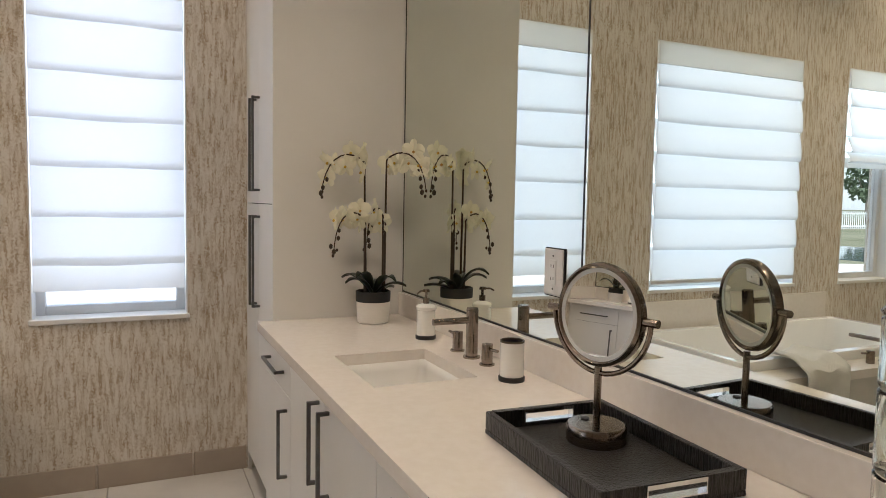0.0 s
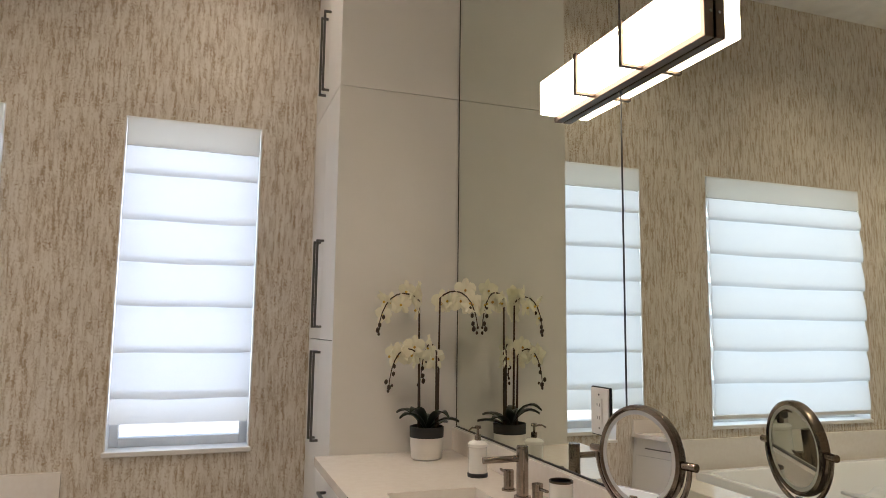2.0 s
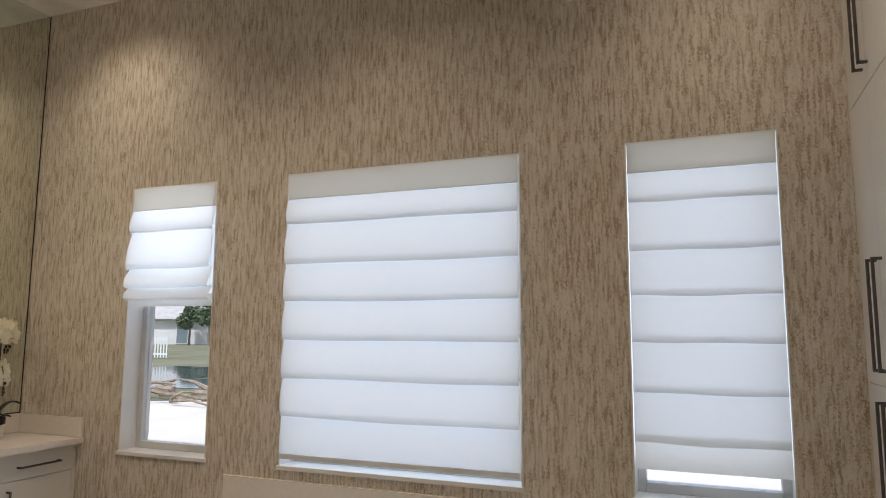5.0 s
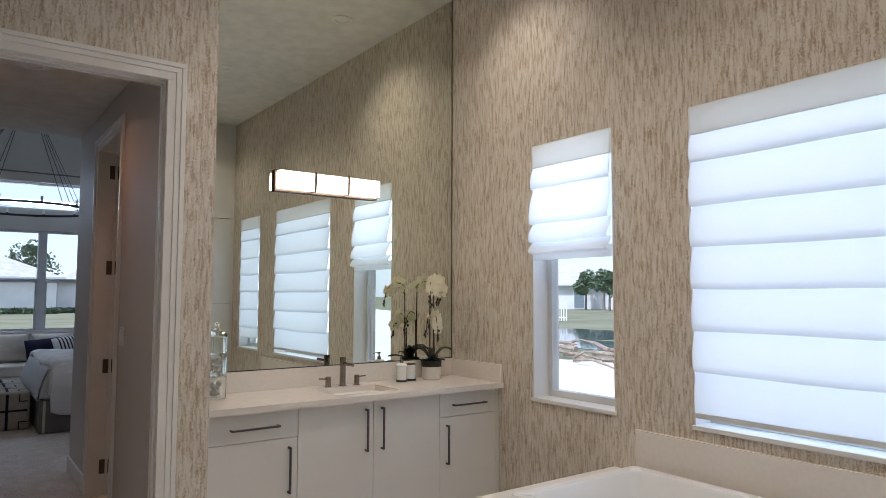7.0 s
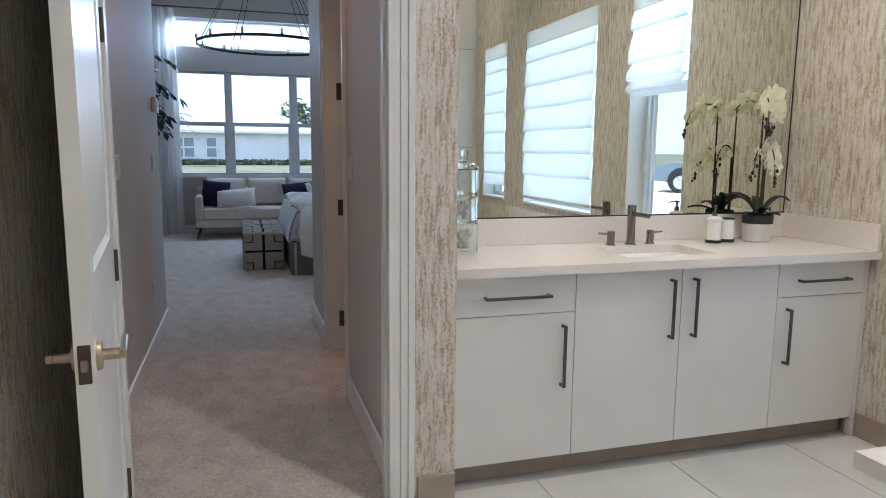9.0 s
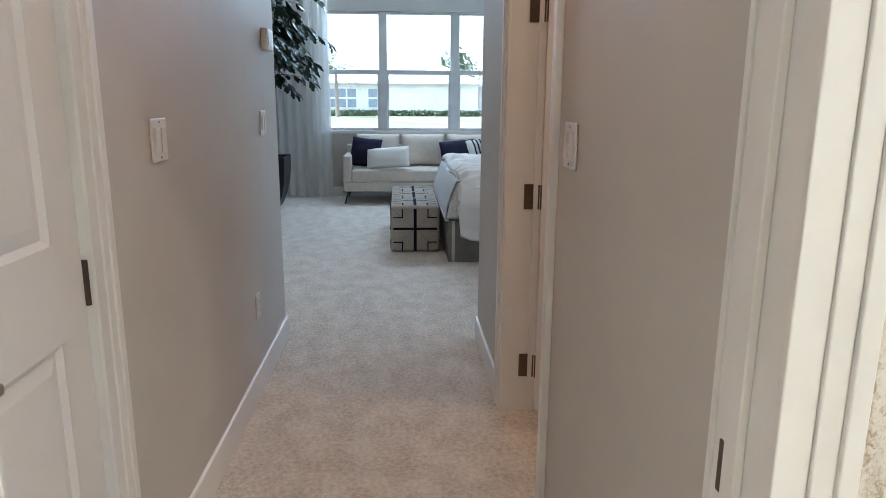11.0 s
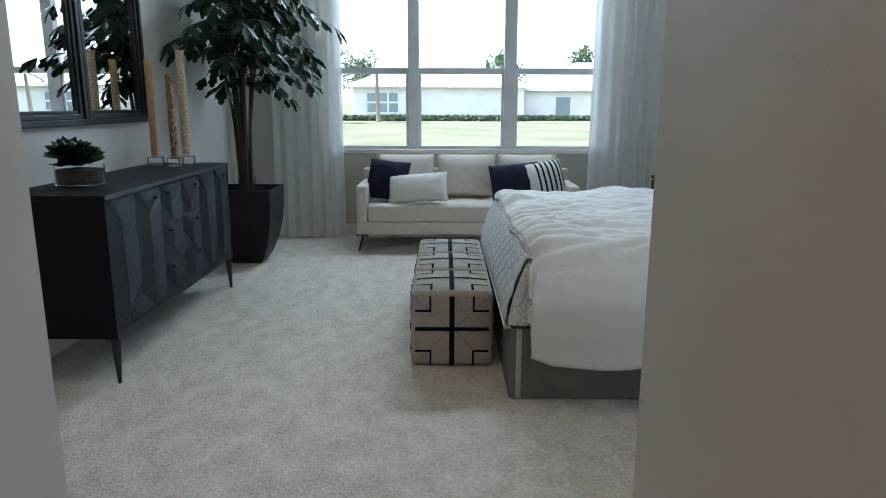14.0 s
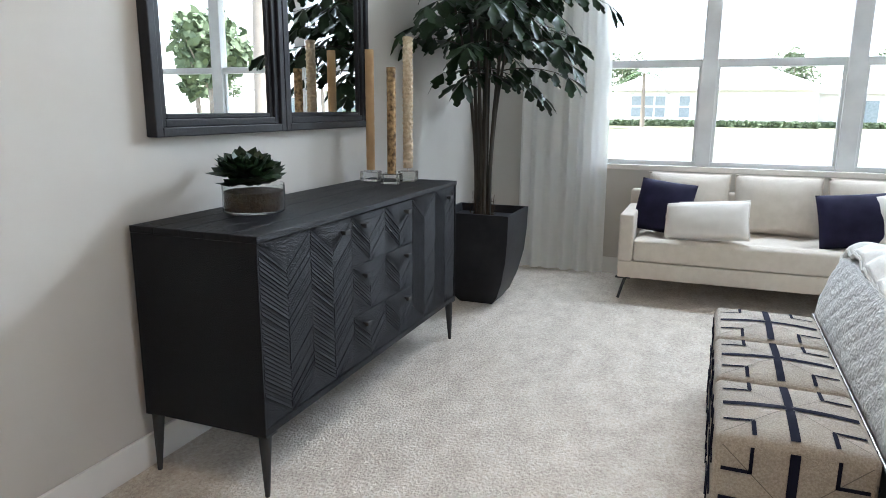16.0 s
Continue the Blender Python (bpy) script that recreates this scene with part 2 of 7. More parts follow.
M_HANDLE = mat("dark_nickel", (0.16, 0.155, 0.15), 0.35, 1.0, dark=(0.13, 0.125, 0.12), scale=50)
M_BRONZE = mat("bronze_hinge", (0.13, 0.10, 0.08), 0.45, 0.9, scale=60)
M_KNOB = mat("antique_nickel", (0.42, 0.36, 0.27), 0.28, 1.0, scale=30)
M_CHROME = mat("polished_chrome", (0.80, 0.80, 0.80), 0.08, 1.0)
M_MIRROR = mat("mirror_silver", (0.78, 0.81, 0.735), 0.0, 1.0, dark=(0.78, 0.81, 0.735))
M_MIRROR2 = mat("clear_mirror_silver", (0.88, 0.90, 0.90), 0.0, 1.0, dark=(0.88, 0.90, 0.90))
M_BLACK = mat("black_joint", (0.015, 0.015, 0.015), 0.5)
M_SHADE = cloth_mat("white_blind_cloth", (0.86, 0.875, 0.88), 0.40, 500, stretch=(0.15, 1, 4))
M_VALANCE = cloth_mat("cream_blind_cloth", (0.84, 0.83, 0.79), 0.50, 500, stretch=(0.15, 1, 4))
M_SHEER = cloth_mat("sheer_curtain", (0.95, 0.95, 0.93), 0.36, 700, 0.12, stretch=(1, 1, 0.1))
M_FRAME = mat("white_vinyl_frame", (0.74, 0.75, 0.75), 0.4, scale=6)
M_GLASS = glass_mat("window_glass", (1, 1, 1), 0.0, 1.02)
M_JAR = glass_mat("clear_glass", (0.97, 0.99, 0.98), 0.0, 1.3)
M_CRYSTAL = glass_mat("crystal", (0.98, 1, 1), 0.0, 1.5)
M_COTTON = mat("cotton_wool", (0.86, 0.86, 0.85), 1.0, bump=0.8, bscale=50, spec=0.1)
M_GLOW = mat("frosted_lamp_glass", (0.9, 0.88, 0.82), 0.4, emit=(1.0, 0.74, 0.46, 14.0))
M_DISC = mat("downlight_lens", (0.9, 0.9, 0.88), 0.4, emit=(1.0, 0.84, 0.62, 6.0))
M_PLASTIC = mat("white_plastic", (0.78, 0.77, 0.74), 0.35)
M_SLOT = mat("socket_slot", (0.10, 0.10, 0.10), 0.6)
M_PETAL = cloth_mat("orchid_petal", (0.93, 0.905, 0.74), 0.35, 60)
M_PETALC = mat("orchid_throat", (0.80, 0.62, 0.10), 0.6, dark=(0.55, 0.30, 0.08), scale=60)
M_STEM = mat("brown_orchid_stem", (0.045, 0.028, 0.018), 0.6, scale=40)
M_OLEAF = mat("dark_orchid_leaf", (0.016, 0.026, 0.016), 0.3, dark=(0.01, 0.016, 0.01), scale=12)
M_POT = mat("white_ceramic_pot", (0.80, 0.77, 0.72), 0.4, bump=0.2, bscale=70)
M_RUBBER = mat("black_rubber", (0.02, 0.02, 0.02), 0.6)
M_TRAY = mat("black_croc_leather", (0.035, 0.032, 0.028), 0.35, dark=(0.012, 0.011, 0.01), scale=150, stretch=(1, 1, 0.12), bump=0.7, bscale=260)
M_TOWEL = mat("white_towel", (0.82, 0.81, 0.77), 1.0, bump=0.9, bscale=220, spec=0.1)
M_BLACKWOOD = mat("black_stained_oak", (0.010, 0.010, 0.0125), 0.46, dark=(0.003, 0.003, 0.004), scale=14, stretch=(1, 8, 8), bump=0.6, bscale=40, spec=0.16)
M_PLANTER = mat("matt_black_fibreclay", (0.022, 0.023, 0.027), 0.5, dark=(0.012, 0.012, 0.015), scale=6, bump=0.1, bscale=80, spec=0.3)
M_LEAF = mat("deep_green_leaf", (0.020, 0.046, 0.016), 0.45, dark=(0.008, 0.020, 0.007), scale=5, spec=0.3)
M_BARK = mat("dark_palm_stem", (0.05, 0.04, 0.028), 0.7, dark=(0.025, 0.022, 0.016), scale=20, stretch=(1, 1, 0.2), bump=0.5)
M_SOIL = mat("coir_fibre", (0.08, 0.05, 0.03), 1.0, dark=(0.03, 0.02, 0.012), scale=60, bump=1)
M_LINEN = mat("ivory_linen", (0.66, 0.60, 0.52), 0.9, dark=(0.62, 0.56, 0.48), scale=20, bump=0.35, bscale=500, spec=0.15)
M_PILLOW = mat("white_linen", (0.76, 0.73, 0.68), 0.9, dark=(0.73, 0.70, 0.65), scale=15, bump=0.3, bscale=450, spec=0.15)
M_NAVY = mat("navy_velvet", (0.018, 0.016, 0.045), 0.75, dark=(0.01, 0.009, 0.026), scale=8, spec=0.2)
M_DUVET = mat("white_cotton_duvet", (0.78, 0.76, 0.72), 0.9, dark=(0.75, 0.73, 0.69), scale=10, bump=0.35, bscale=260, spec=0.15)
M_QUILT = mat("pale_grey_quilt", (0.68, 0.67, 0.65), 0.9, dark=(0.50, 0.50, 0.49), scale=70, bump=1.0, bscale=60, spec=0.15)
M_BEDFRAME = mat("grey_upholstered_rail", (0.16, 0.15, 0.13), 0.6, dark=(0.135, 0.125, 0.11), scale=8, bump=0.2, bscale=300)
M_BENCH = mat("woven_oatmeal_cloth", (0.50, 0.45, 0.38), 0.95, dark=(0.36, 0.32, 0.27), scale=160, bump=0.6, bscale=300, spec=0.1)
M_STRAP = mat("navy_ribbon", (0.010, 0.011, 0.024), 0.95, spec=0.1)
M_SEAM = mat("sewn_seam", (0.22, 0.20, 0.17), 0.95)
M_CANDLE1 = mat("honey_wood_turning", (0.55, 0.37, 0.19), 0.7, dark=(0.47, 0.30, 0.15), scale=12, bump=0.2)
M_CANDLE2 = mat("mottled_bark_turning", (0.50, 0.33, 0.16), 0.8, dark=(0.09, 0.05, 0.02), scale=40, bump=0.6, bscale=50)
M_CANDLE3 = mat("pale_coral_turning", (0.66, 0.55, 0.40), 0.8, dark=(0.50, 0.40, 0.27), scale=50, bump=1.0, bscale=50)
M_LSHADE = cloth_mat("white_lampshade_cloth", (0.86, 0.86, 0.85), 0.4, 300)
M_ART = mat("abstract_ink_print", (0.72, 0.74, 0.74), 0.4, dark=(0.10, 0.16, 0.22), scale=3.2, detail=6, lo=0.36, hi=0.52)
M_MAT = mat("white_mount_card", (0.78, 0.78, 0.76), 0.8)
M_SILVER = mat("champagne_frame", (0.50, 0.47, 0.42), 0.3, 0.8)
M_HOUSE = mat("white_render_wall", (0.80, 0.78, 0.74), 0.9, scale=0.6)
M_ROOF = mat("pale_concrete_roof_tile", (0.52, 0.49, 0.46), 0.9, dark=(0.42, 0.40, 0.38), scale=1.5, bump=0.5, bscale=3)
# Grey-blue base colour carries the sky's reflection in house and car glass.
M_HWIN = mat("glass_with_painted_sky", (0.26, 0.30, 0.32), 0.1, dark=(0.20, 0.24, 0.26))
M_HEDGE = mat("hedge_leaf", (0.12, 0.155, 0.08), 0.7, dark=(0.08, 0.11, 0.055), scale=3)
M_PALM = mat("palm_frond", (0.09, 0.15, 0.05), 0.6, dark=(0.04, 0.08, 0.02), scale=3)
M_TRUNK = mat("grey_palm_trunk", (0.26, 0.22, 0.18), 0.9, scale=6, bump=0.6, bscale=12)
M_FENCE = mat("white_vinyl_fence", (0.82, 0.82, 0.80), 0.5)
M_WATER = mat("pond_water", (0.10, 0.13, 0.14), 0.05, dark=(0.07, 0.09, 0.10), scale=1, bump=0.1, bscale=3)
M_LOG = mat("cut_brushwood", (0.36, 0.29, 0.22), 0.9, dark=(0.22, 0.17, 0.12), scale=8)
M_CARPAINT = mat("slate_car_paint", (0.25, 0.29, 0.32), 0.25, 0.3)


# ---- mesh helpers ----
def box(bm, x0, x1, y0, y1, z0, z1, bevel=0.0, segs=2):
    c = ((x0 + x1) / 2, (y0 + y1) / 2, (z0 + z1) / 2)
    r = bmesh.ops.create_cube(bm, size=1, matrix=Matrix.Translation(c) @ Matrix.Diagonal((abs(x1 - x0), abs(y1 - y0), abs(z1 - z0), 1)))
    if bevel:
        es = list({e for v in r["verts"] for e in v.link_edges})
        bmesh.ops.bevel(bm, geom=es, offset=bevel, segments=segs, affect="EDGES", profile=0.5)
    return bm


def cyl(bm, a, b, r0, r1=None, n=20, caps=True):
    a, b = Vector(a), Vector(b)
    m = Matrix.Translation((a + b) / 2) @ (b - a).to_track_quat("Z", "Y").to_matrix().to_4x4()
    bmesh.ops.create_cone(bm, cap_ends=caps, segments=n, radius1=r0, radius2=r0 if r1 is None else r1, depth=(b - a).length, matrix=m)
    return bm


def lathe(bm, profile, centre=(0, 0, 0), n=28):
    rings = []
    for r, z in profile:
        rings.append([bm.verts.new((centre[0] + r * math.cos(2 * math.pi * k / n), centre[1] + r * math.sin(2 * math.pi * k / n), centre[2] + z)) for k in range(n)])
    for a, b in zip(rings, rings[1:]):
        for k in range(n):
            bm.faces.new((a[k], a[(k + 1) % n], b[(k + 1) % n], b[k]))
    if profile[0][0] > 1e-4:
        bm.faces.new(rings[0][::-1])
    if profile[-1][0] > 1e-4:
        bm.faces.new(rings[-1])
    return bm


def tube(bm, pts, r0, r1=None, n=8):
    pts = [Vector(p) for p in pts]
    r1 = r0 if r1 is None else r1
    rings = []
    for i, p in enumerate(pts):
        d = (pts[min(i + 1, len(pts) - 1)] - pts[max(i - 1, 0)]).normalized()
        q = d.to_track_quat("Z", "Y")
        r = r0 + (r1 - r0) * i / max(1, len(pts) - 1)
        rings.append([bm.verts.new(p + q @ Vector((r * math.cos(2 * math.pi * k / n), r * math.sin(2 * math.pi * k / n), 0))) for k in range(n)])
    for a, b in zip(rings, rings[1:]):
        for k in range(n):
            bm.faces.new((a[k], a[(k + 1) % n], b[(k + 1) % n], b[k]))
    bm.faces.new(rings[0][::-1])
    bm.faces.new(rings[-1])
    return bm


def grid(bm, nu, nv, f):
    """A sheet of nu by nv cells through the places f(u, v), u and v from 0 to 1."""
    vs = [[bm.verts.new(f(i / nu, j / nv)) for j in range(nv + 1)] for i in range(nu + 1)]
    for i in range(nu):
        for j in range(nv):
            bm.faces.new((vs[i][j], vs[i + 1][j], vs[i + 1][j + 1], vs[i][j + 1]))
    return bm


def part(name, bm, material, parent=None, label="", smooth=False, solid=0.0):
    """Links a bmesh as one mesh object, in its parent's space."""
    bmesh.ops.recalc_face_normals(bm, faces=bm.faces)
    me = bpy.data.meshes.new(name)
    bm.to_mesh(me)
    bm.free()
    me.materials.append(material)
    if smooth:
        me.polygons.foreach_set("use_smooth", [True] * len(me.polygons))
        me.set_sharp_from_angle(angle=radians(40))
    ob = new(name, me)
    if parent:
        ob.parent = parent
    if label:
        ob["label"] = label
    if solid:
        md = ob.modifiers.new("thickness", "SOLIDIFY")
        md.thickness, md.offset = solid, 0
    return ob


def B():
    return bmesh.new()


def bx(name, dims, material, parent=None, bevel=0.0, label="", segs=2):
    return part(name, box(B(), *dims, bevel, segs), material, parent, label, smooth=bevel > 0 and segs > 2)


def thing(name, m, label, category, group=""):
    ob = new(name)
    ob.matrix_world = m
    ob.empty_display_size = 0.1
    return tagged(ob, label, category, group)


def structure(ob, label, category):
    return tagged(ob, label, category, kind="structure")


# ---- the shell ----
NORTH, MIRX1, MIRX2, DOORX = 3.572, 1.073, -4.40, -3.80
CEIL, HCEIL, BCEIL = 3.79, 2.84, 4.15
WINDOWS = {"a": (-3.525, -2.857), "b": (-2.350, -0.959), "c": (-0.442, 0.222)}
SILL, HEAD = 0.819, 2.466
HL, HR = 0.27, 1.36  # hall walls
HEND = -6.87
BED_W, BED_N, BED_S = -12.75, 3.50, -1.162


def wall_with(name, label, axis, face, thick, a0, a1, z0, z1, holes, material):
    """A wall across axis, its room face at face, from a0 to a1, with openings (a, a, z, z)."""
    bm = B()
    cuts = sorted({a0, a1, *(h[0] for h in holes), *(h[1] for h in holes)})
    for lo, hi in zip(cuts, cuts[1:]):
        spans, z = [], z0
        for h in sorted((h for h in holes if h[0] <= lo + 1e-6 and h[1] >= hi - 1e-6), key=lambda h: h[2]):
            spans.append((z, h[2]))
            z = h[3]
        spans.append((z, z1))
        for s0, s1 in spans:
            if s1 - s0 > 1e-4:
                d = (face, face + thick)
                box(bm, *((*sorted(d), lo, hi, s0, s1) if axis == "x" else (lo, hi, *sorted(d), s0, s1)))
    bmesh.ops.remove_doubles(bm, verts=bm.verts, dist=1e-5)
    return structure(part(name, bm, material), label, "wall")


holes = [(*WINDOWS[k], SILL, HEAD) for k in "abc"]
wall_with("wall_north", "bath wall in bark-textured beige wallpaper with three windows", "y", NORTH, 0.24, -4.64, 1.35, 0, CEIL, holes, M_PAPER)
wall_with("wall_east", "wall behind the mirrored vanity in beige wallpaper", "x", MIRX1 + 0.02, 0.2, -1.8, NORTH, 0, CEIL, [], M_PAPER)
wall_with("wall_alcove", "wallpapered wall behind the second vanity", "x", MIRX2 - 0.02, -0.2, 1.57, NORTH, 0, CEIL, [], M_PAPER)
DOOR_Y0, DOOR_Y1, DOOR_Z = 0.44, 1.325, 2.56
wall_with("wall_door", "wallpapered wall with the doorway to the bedroom hall", "x", DOORX, -0.07, 0.345, 1.57, 0, CEIL, [(DOOR_Y0 - 0.02, DOOR_Y1 + 0.02, 0, DOOR_Z + 0.02)], M_PAPER)
wall_with("wall_door_hall_side", "grey hall side of the doorway wall", "x", DOORX - 0.07, -0.06, HL - 0.15, 1.57, 0, CEIL, [(DOOR_Y0 - 0.02, DOOR_Y1 + 0.02, 0, DOOR_Z + 0.02)], M_WALL)
wall_with("wall_alcove_side", "short wallpapered return wall beside the vanity", "y", 1.57, -0.12, MIRX2 - 0.2, DOORX - 0.13, 0, CEIL, [], M_PAPER)
wall_with("wall_south_door", "dark wallpapered wall behind the open door", "y", 0.345, -0.12, DOORX - 0.07, -2.55, 0, CEIL, [], M_PAPER)
wall_with("wall_south_return", "wallpapered return wall", "x", -2.55, -0.12, -1.8, 0.225, 0, CEIL, [], M_PAPER)
wall_with("wall_south", "wallpapered wall at the south end of the bath", "y", -1.8, -0.15, -2.67, 1.35, 0, CEIL, [], M_PAPER)
structure(bx("ceiling_bath", (-4.65, 1.35, -1.95, NORTH + 0.24, CEIL, CEIL + 0.12), M_CEIL), "white painted bathroom ceiling", "ceiling")
# hall
SIDE_X0, SIDE_X1, SIDE_Z = -5.89, -5.08, 2.56
wall_with("wall_hall_south", "grey painted hall wall with switches", "y", HL, -0.15, HEND, DOORX - 0.13, 0, HCEIL, [(-4.62, -3.98, 0, 2.56)], M_WALL)
wall_with("wall_hall_north", "grey painted hall wall with a side doorway", "y", HR, 0.13, HEND + 0.065, DOORX - 0.13, 0, HCEIL, [(SIDE_X0 - 0.02, SIDE_X1 + 0.02, 0, SIDE_Z + 0.02)], M_WALL)
structure(bx("ceiling_hall", (HEND, DOORX - 0.13, HL - 0.15, HR + 0.13, HCEIL, HCEIL + 0.1), M_CEIL), "white painted hall ceiling", "ceiling")
# side room behind the hall door
wall_with("wall_side_room_west", "wall of the side room", "x", -6.25, -0.1, HR + 0.13, 3.3, 0, 2.75, [], M_WALL)
wall_with("wall_side_room_east", "wall of the side room", "x", -4.75, 0.1, HR + 0.13, 3.3, 0, 2.75, [], M_WALL)
wall_with("wall_side_room_north", "wall of the side room", "y", 3.3, 0.1, -6.35, -4.65, 0, 2.75, [], M_WALL)
structure(bx("ceiling_side_room", (-6.35, -4.65, HR + 0.13, 3.4, 2.75, 2.85), M_CEIL), "white painted side room ceiling", "ceiling")
# bedroom
WY0, WY1, WZ0, WZ1 = -0.139, 2.635, 0.912, 2.50
TZ0, TZ1 = 2.85, 3.28
wall_with("wall_bed_west", "grey bedroom wall with a large window and a transom", "x", BED_W, -0.24, BED_S - 0.2, BED_N + 0.2, 0, BCEIL, [(WY0, WY1, WZ0, WZ1), (WY0, WY1, TZ0, TZ1)], M_WALL)
NW0, NW1 = -8.9, -7.4
wall_with("wall_bed_north", "grey bedroom wall behind the bed", "y", BED_N, 0.2, BED_W, HEND + 0.19, 0, BCEIL, [(NW0, NW1, 0.9, 2.5)], M_WALL)
wall_with("wall_bed_south", "pale grey bedroom wall behind the sideboard", "y", BED_S, -0.2, BED_W, HEND + 0.15, 0, BCEIL, [], M_WALL)
wall_with("wall_bed_east_south", "grey bedroom wall beside the hall", "x", HEND, 0.15, BED_S, HL - 0.15, 0, BCEIL, [], M_WALL)
wall_with("wall_bed_east_north", "grey bedroom wall beside the hall", "x", HEND + 0.065, 0.12, HR + 0.13, BED_N, 0, BCEIL, [], M_WALL)
wall_with("wall_hall_header", "wall above the hall opening", "x", HEND + 0.001, 0.12, HL - 0.15, HR + 0.13, HCEIL + 0.1, BCEIL, [], M_WALL)
structure(bx("ceiling_bedroom", (BED_W - 0.24, HEND + 0.19, BED_S - 0.2, BED_N + 0.2, BCEIL, BCEIL + 0.12), M_CEIL), "white painted bedroom ceiling", "ceiling")
structure(bx("floor", (BED_W - 0.24, DOORX - 0.06, BED_S - 0.2, BED_N + 0.2, -0.1, 0.0), M_CARPET), "beige cut-pile carpet, lightly trodden", "floor")
bath_floor = structure(bx("floor_bath", (DOORX - 0.06, 1.35, -1.95, NORTH + 0.2, -0.1, -0.004), M_GROUT), "large pale stone floor tiles with thin grout joints", "floor")
bath_floor_alcove = structure(bx("floor_alcove", (MIRX2 - 0.2, DOORX - 0.0601, 1.57, NORTH + 0.2, -0.1, 0.001), M_GROUT), "grouted floor under the vanity", "floor")


# ---- trim ----
def baseboard(name, x0, x1, y0, y1, h, material, label):
    bm = B()
    box(bm, x0, x1, y0, y1, 0, h, 0.004)
    return structure(part(name, bm, material), label, "baseboard")


WB = "white painted baseboard"
baseboard("baseboard", HEND - 0.012, -4.73, HL, HL + 0.014, 0.13, M_TRIM, WB)
baseboard("baseboard", HEND + 0.053, SIDE_X0 - 0.09, HR - 0.014, HR, 0.13, M_TRIM, WB)
baseboard("baseboard", SIDE_X1 + 0.09, DOORX - 0.14, HR - 0.014, HR, 0.13, M_TRIM, WB)
baseboard("baseboard", HEND - 0.014, HEND, BED_S, HL + 0.014, 0.13, M_TRIM, WB)
baseboard("baseboard", HEND + 0.051, HEND + 0.065, HR - 0.014, BED_N, 0.13, M_TRIM, WB)
baseboard("baseboard", BED_W, HEND - 0.014, BED_S, BED_S + 0.014, 0.13, M_TRIM, WB)
baseboard("baseboard", BED_W, BED_W + 0.014, BED_S + 0.014, BED_N, 0.13, M_TRIM, WB)
baseboard("baseboard", BED_W + 0.014, HEND, BED_N - 0.014, BED_N, 0.13, M_TRIM, WB)
for x0, x1 in ((-0.62, -0.19), (-0.185, 0.24), (0.245, 0.50)):
    baseboard("base_tile", x0, x1 - 0.003, NORTH - 0.012, NORTH, 0.12, M_BASETILE, "taupe tile skirting under the wallpaper")
baseboard("base_tile", -3.86, -2.85, NORTH - 0.012, NORTH, 0.12, M_BASETILE, "taupe tile skirting under the wallpaper")
baseboard("base_tile", DOORX, DOORX + 0.012, DOOR_Y1 + 0.10, 1.57, 0.12, M_BASETILE, "taupe tile skirting under the wallpaper")


def door_frame(name, axis, face, back, a0, a1, top, label):
    """Jambs, stops and moulded casing on both faces of a doorway; parts along axis."""
    def b(bm, d0, d1, s0, s1, z0, z1, bevel=0.0):
        d0, d1 = sorted((d0, d1))
        box(bm, *((d0, d1, s0, s1, z0, z1) if axis == "x" else (s0, s1, d0, d1, z0, z1)), bevel)

    ob = structure(new(name), label, "door frame")
    sgn = 1 if face > back else -1
    bm = B()
    b(bm, face, back, a0 - 0.02, a0, 0, top + 0.02)
    b(bm, face, back, a1, a1 + 0.02, 0, top + 0.02)
    b(bm, face, back, a0, a1, top, top + 0.02)
    part("jamb", bm, M_TRIM, ob)
    bm = B()
    mid = back + sgn * 0.075 if axis == "x" else back - sgn * -0.02
    b(bm, mid, mid - sgn * 0.03, a0, a0 + 0.012, 0, top, 0.002)
    b(bm, mid, mid - sgn * 0.03, a1 - 0.012, a1, 0, top, 0.002)
    b(bm, mid, mid - sgn * 0.03, a0 + 0.012, a1 - 0.012, top - 0.012, top, 0.002)
    part("door_stop", bm, M_TRIM, ob)
    for side, f0 in ((sgn, face), (-sgn, back)):
        bm = B()
        for w0, w1, t in ((-0.005, 0.035, 0.010), (0.035, 0.062, 0.015), (0.062, 0.085, 0.021)):
            b(bm, f0, f0 + side * t, a0 - w1, a0 - w0, 0, top + w0, 0.002)
            b(bm, f0, f0 + side * t, a1 + w0, a1 + w1, 0, top + w0, 0.002)
            b(bm, f0, f0 + side * t, a0 - w1, a1 + w1, top + w0, top + w1, 0.002)
        part("casing", bm, M_TRIM, ob)
    return ob


frame1 = door_frame("door_frame_1", "x", DOORX, DOORX - 0.13, DOOR_Y0, DOOR_Y1, DOOR_Z, "white moulded casing round the bathroom doorway")
part("strike_plate", box(B(), DOORX - 0.115, DOORX - 0.085, DOOR_Y1 - 0.002, DOOR_Y1 + 0.002, 0.85, 0.92, 0.002), M_BRONZE, frame1, "dark bronze strike plate")
frame2 = door_frame("door_frame_2", "y", HR, HR + 0.13, SIDE_X0, SIDE_X1, SIDE_Z, "white moulded casing round the side doorway in the hall")
frame3 = door_frame("door_frame_3", "y", HL, HL - 0.15, -4.60, -4.00, 2.54, "white moulded casing round a hall door")


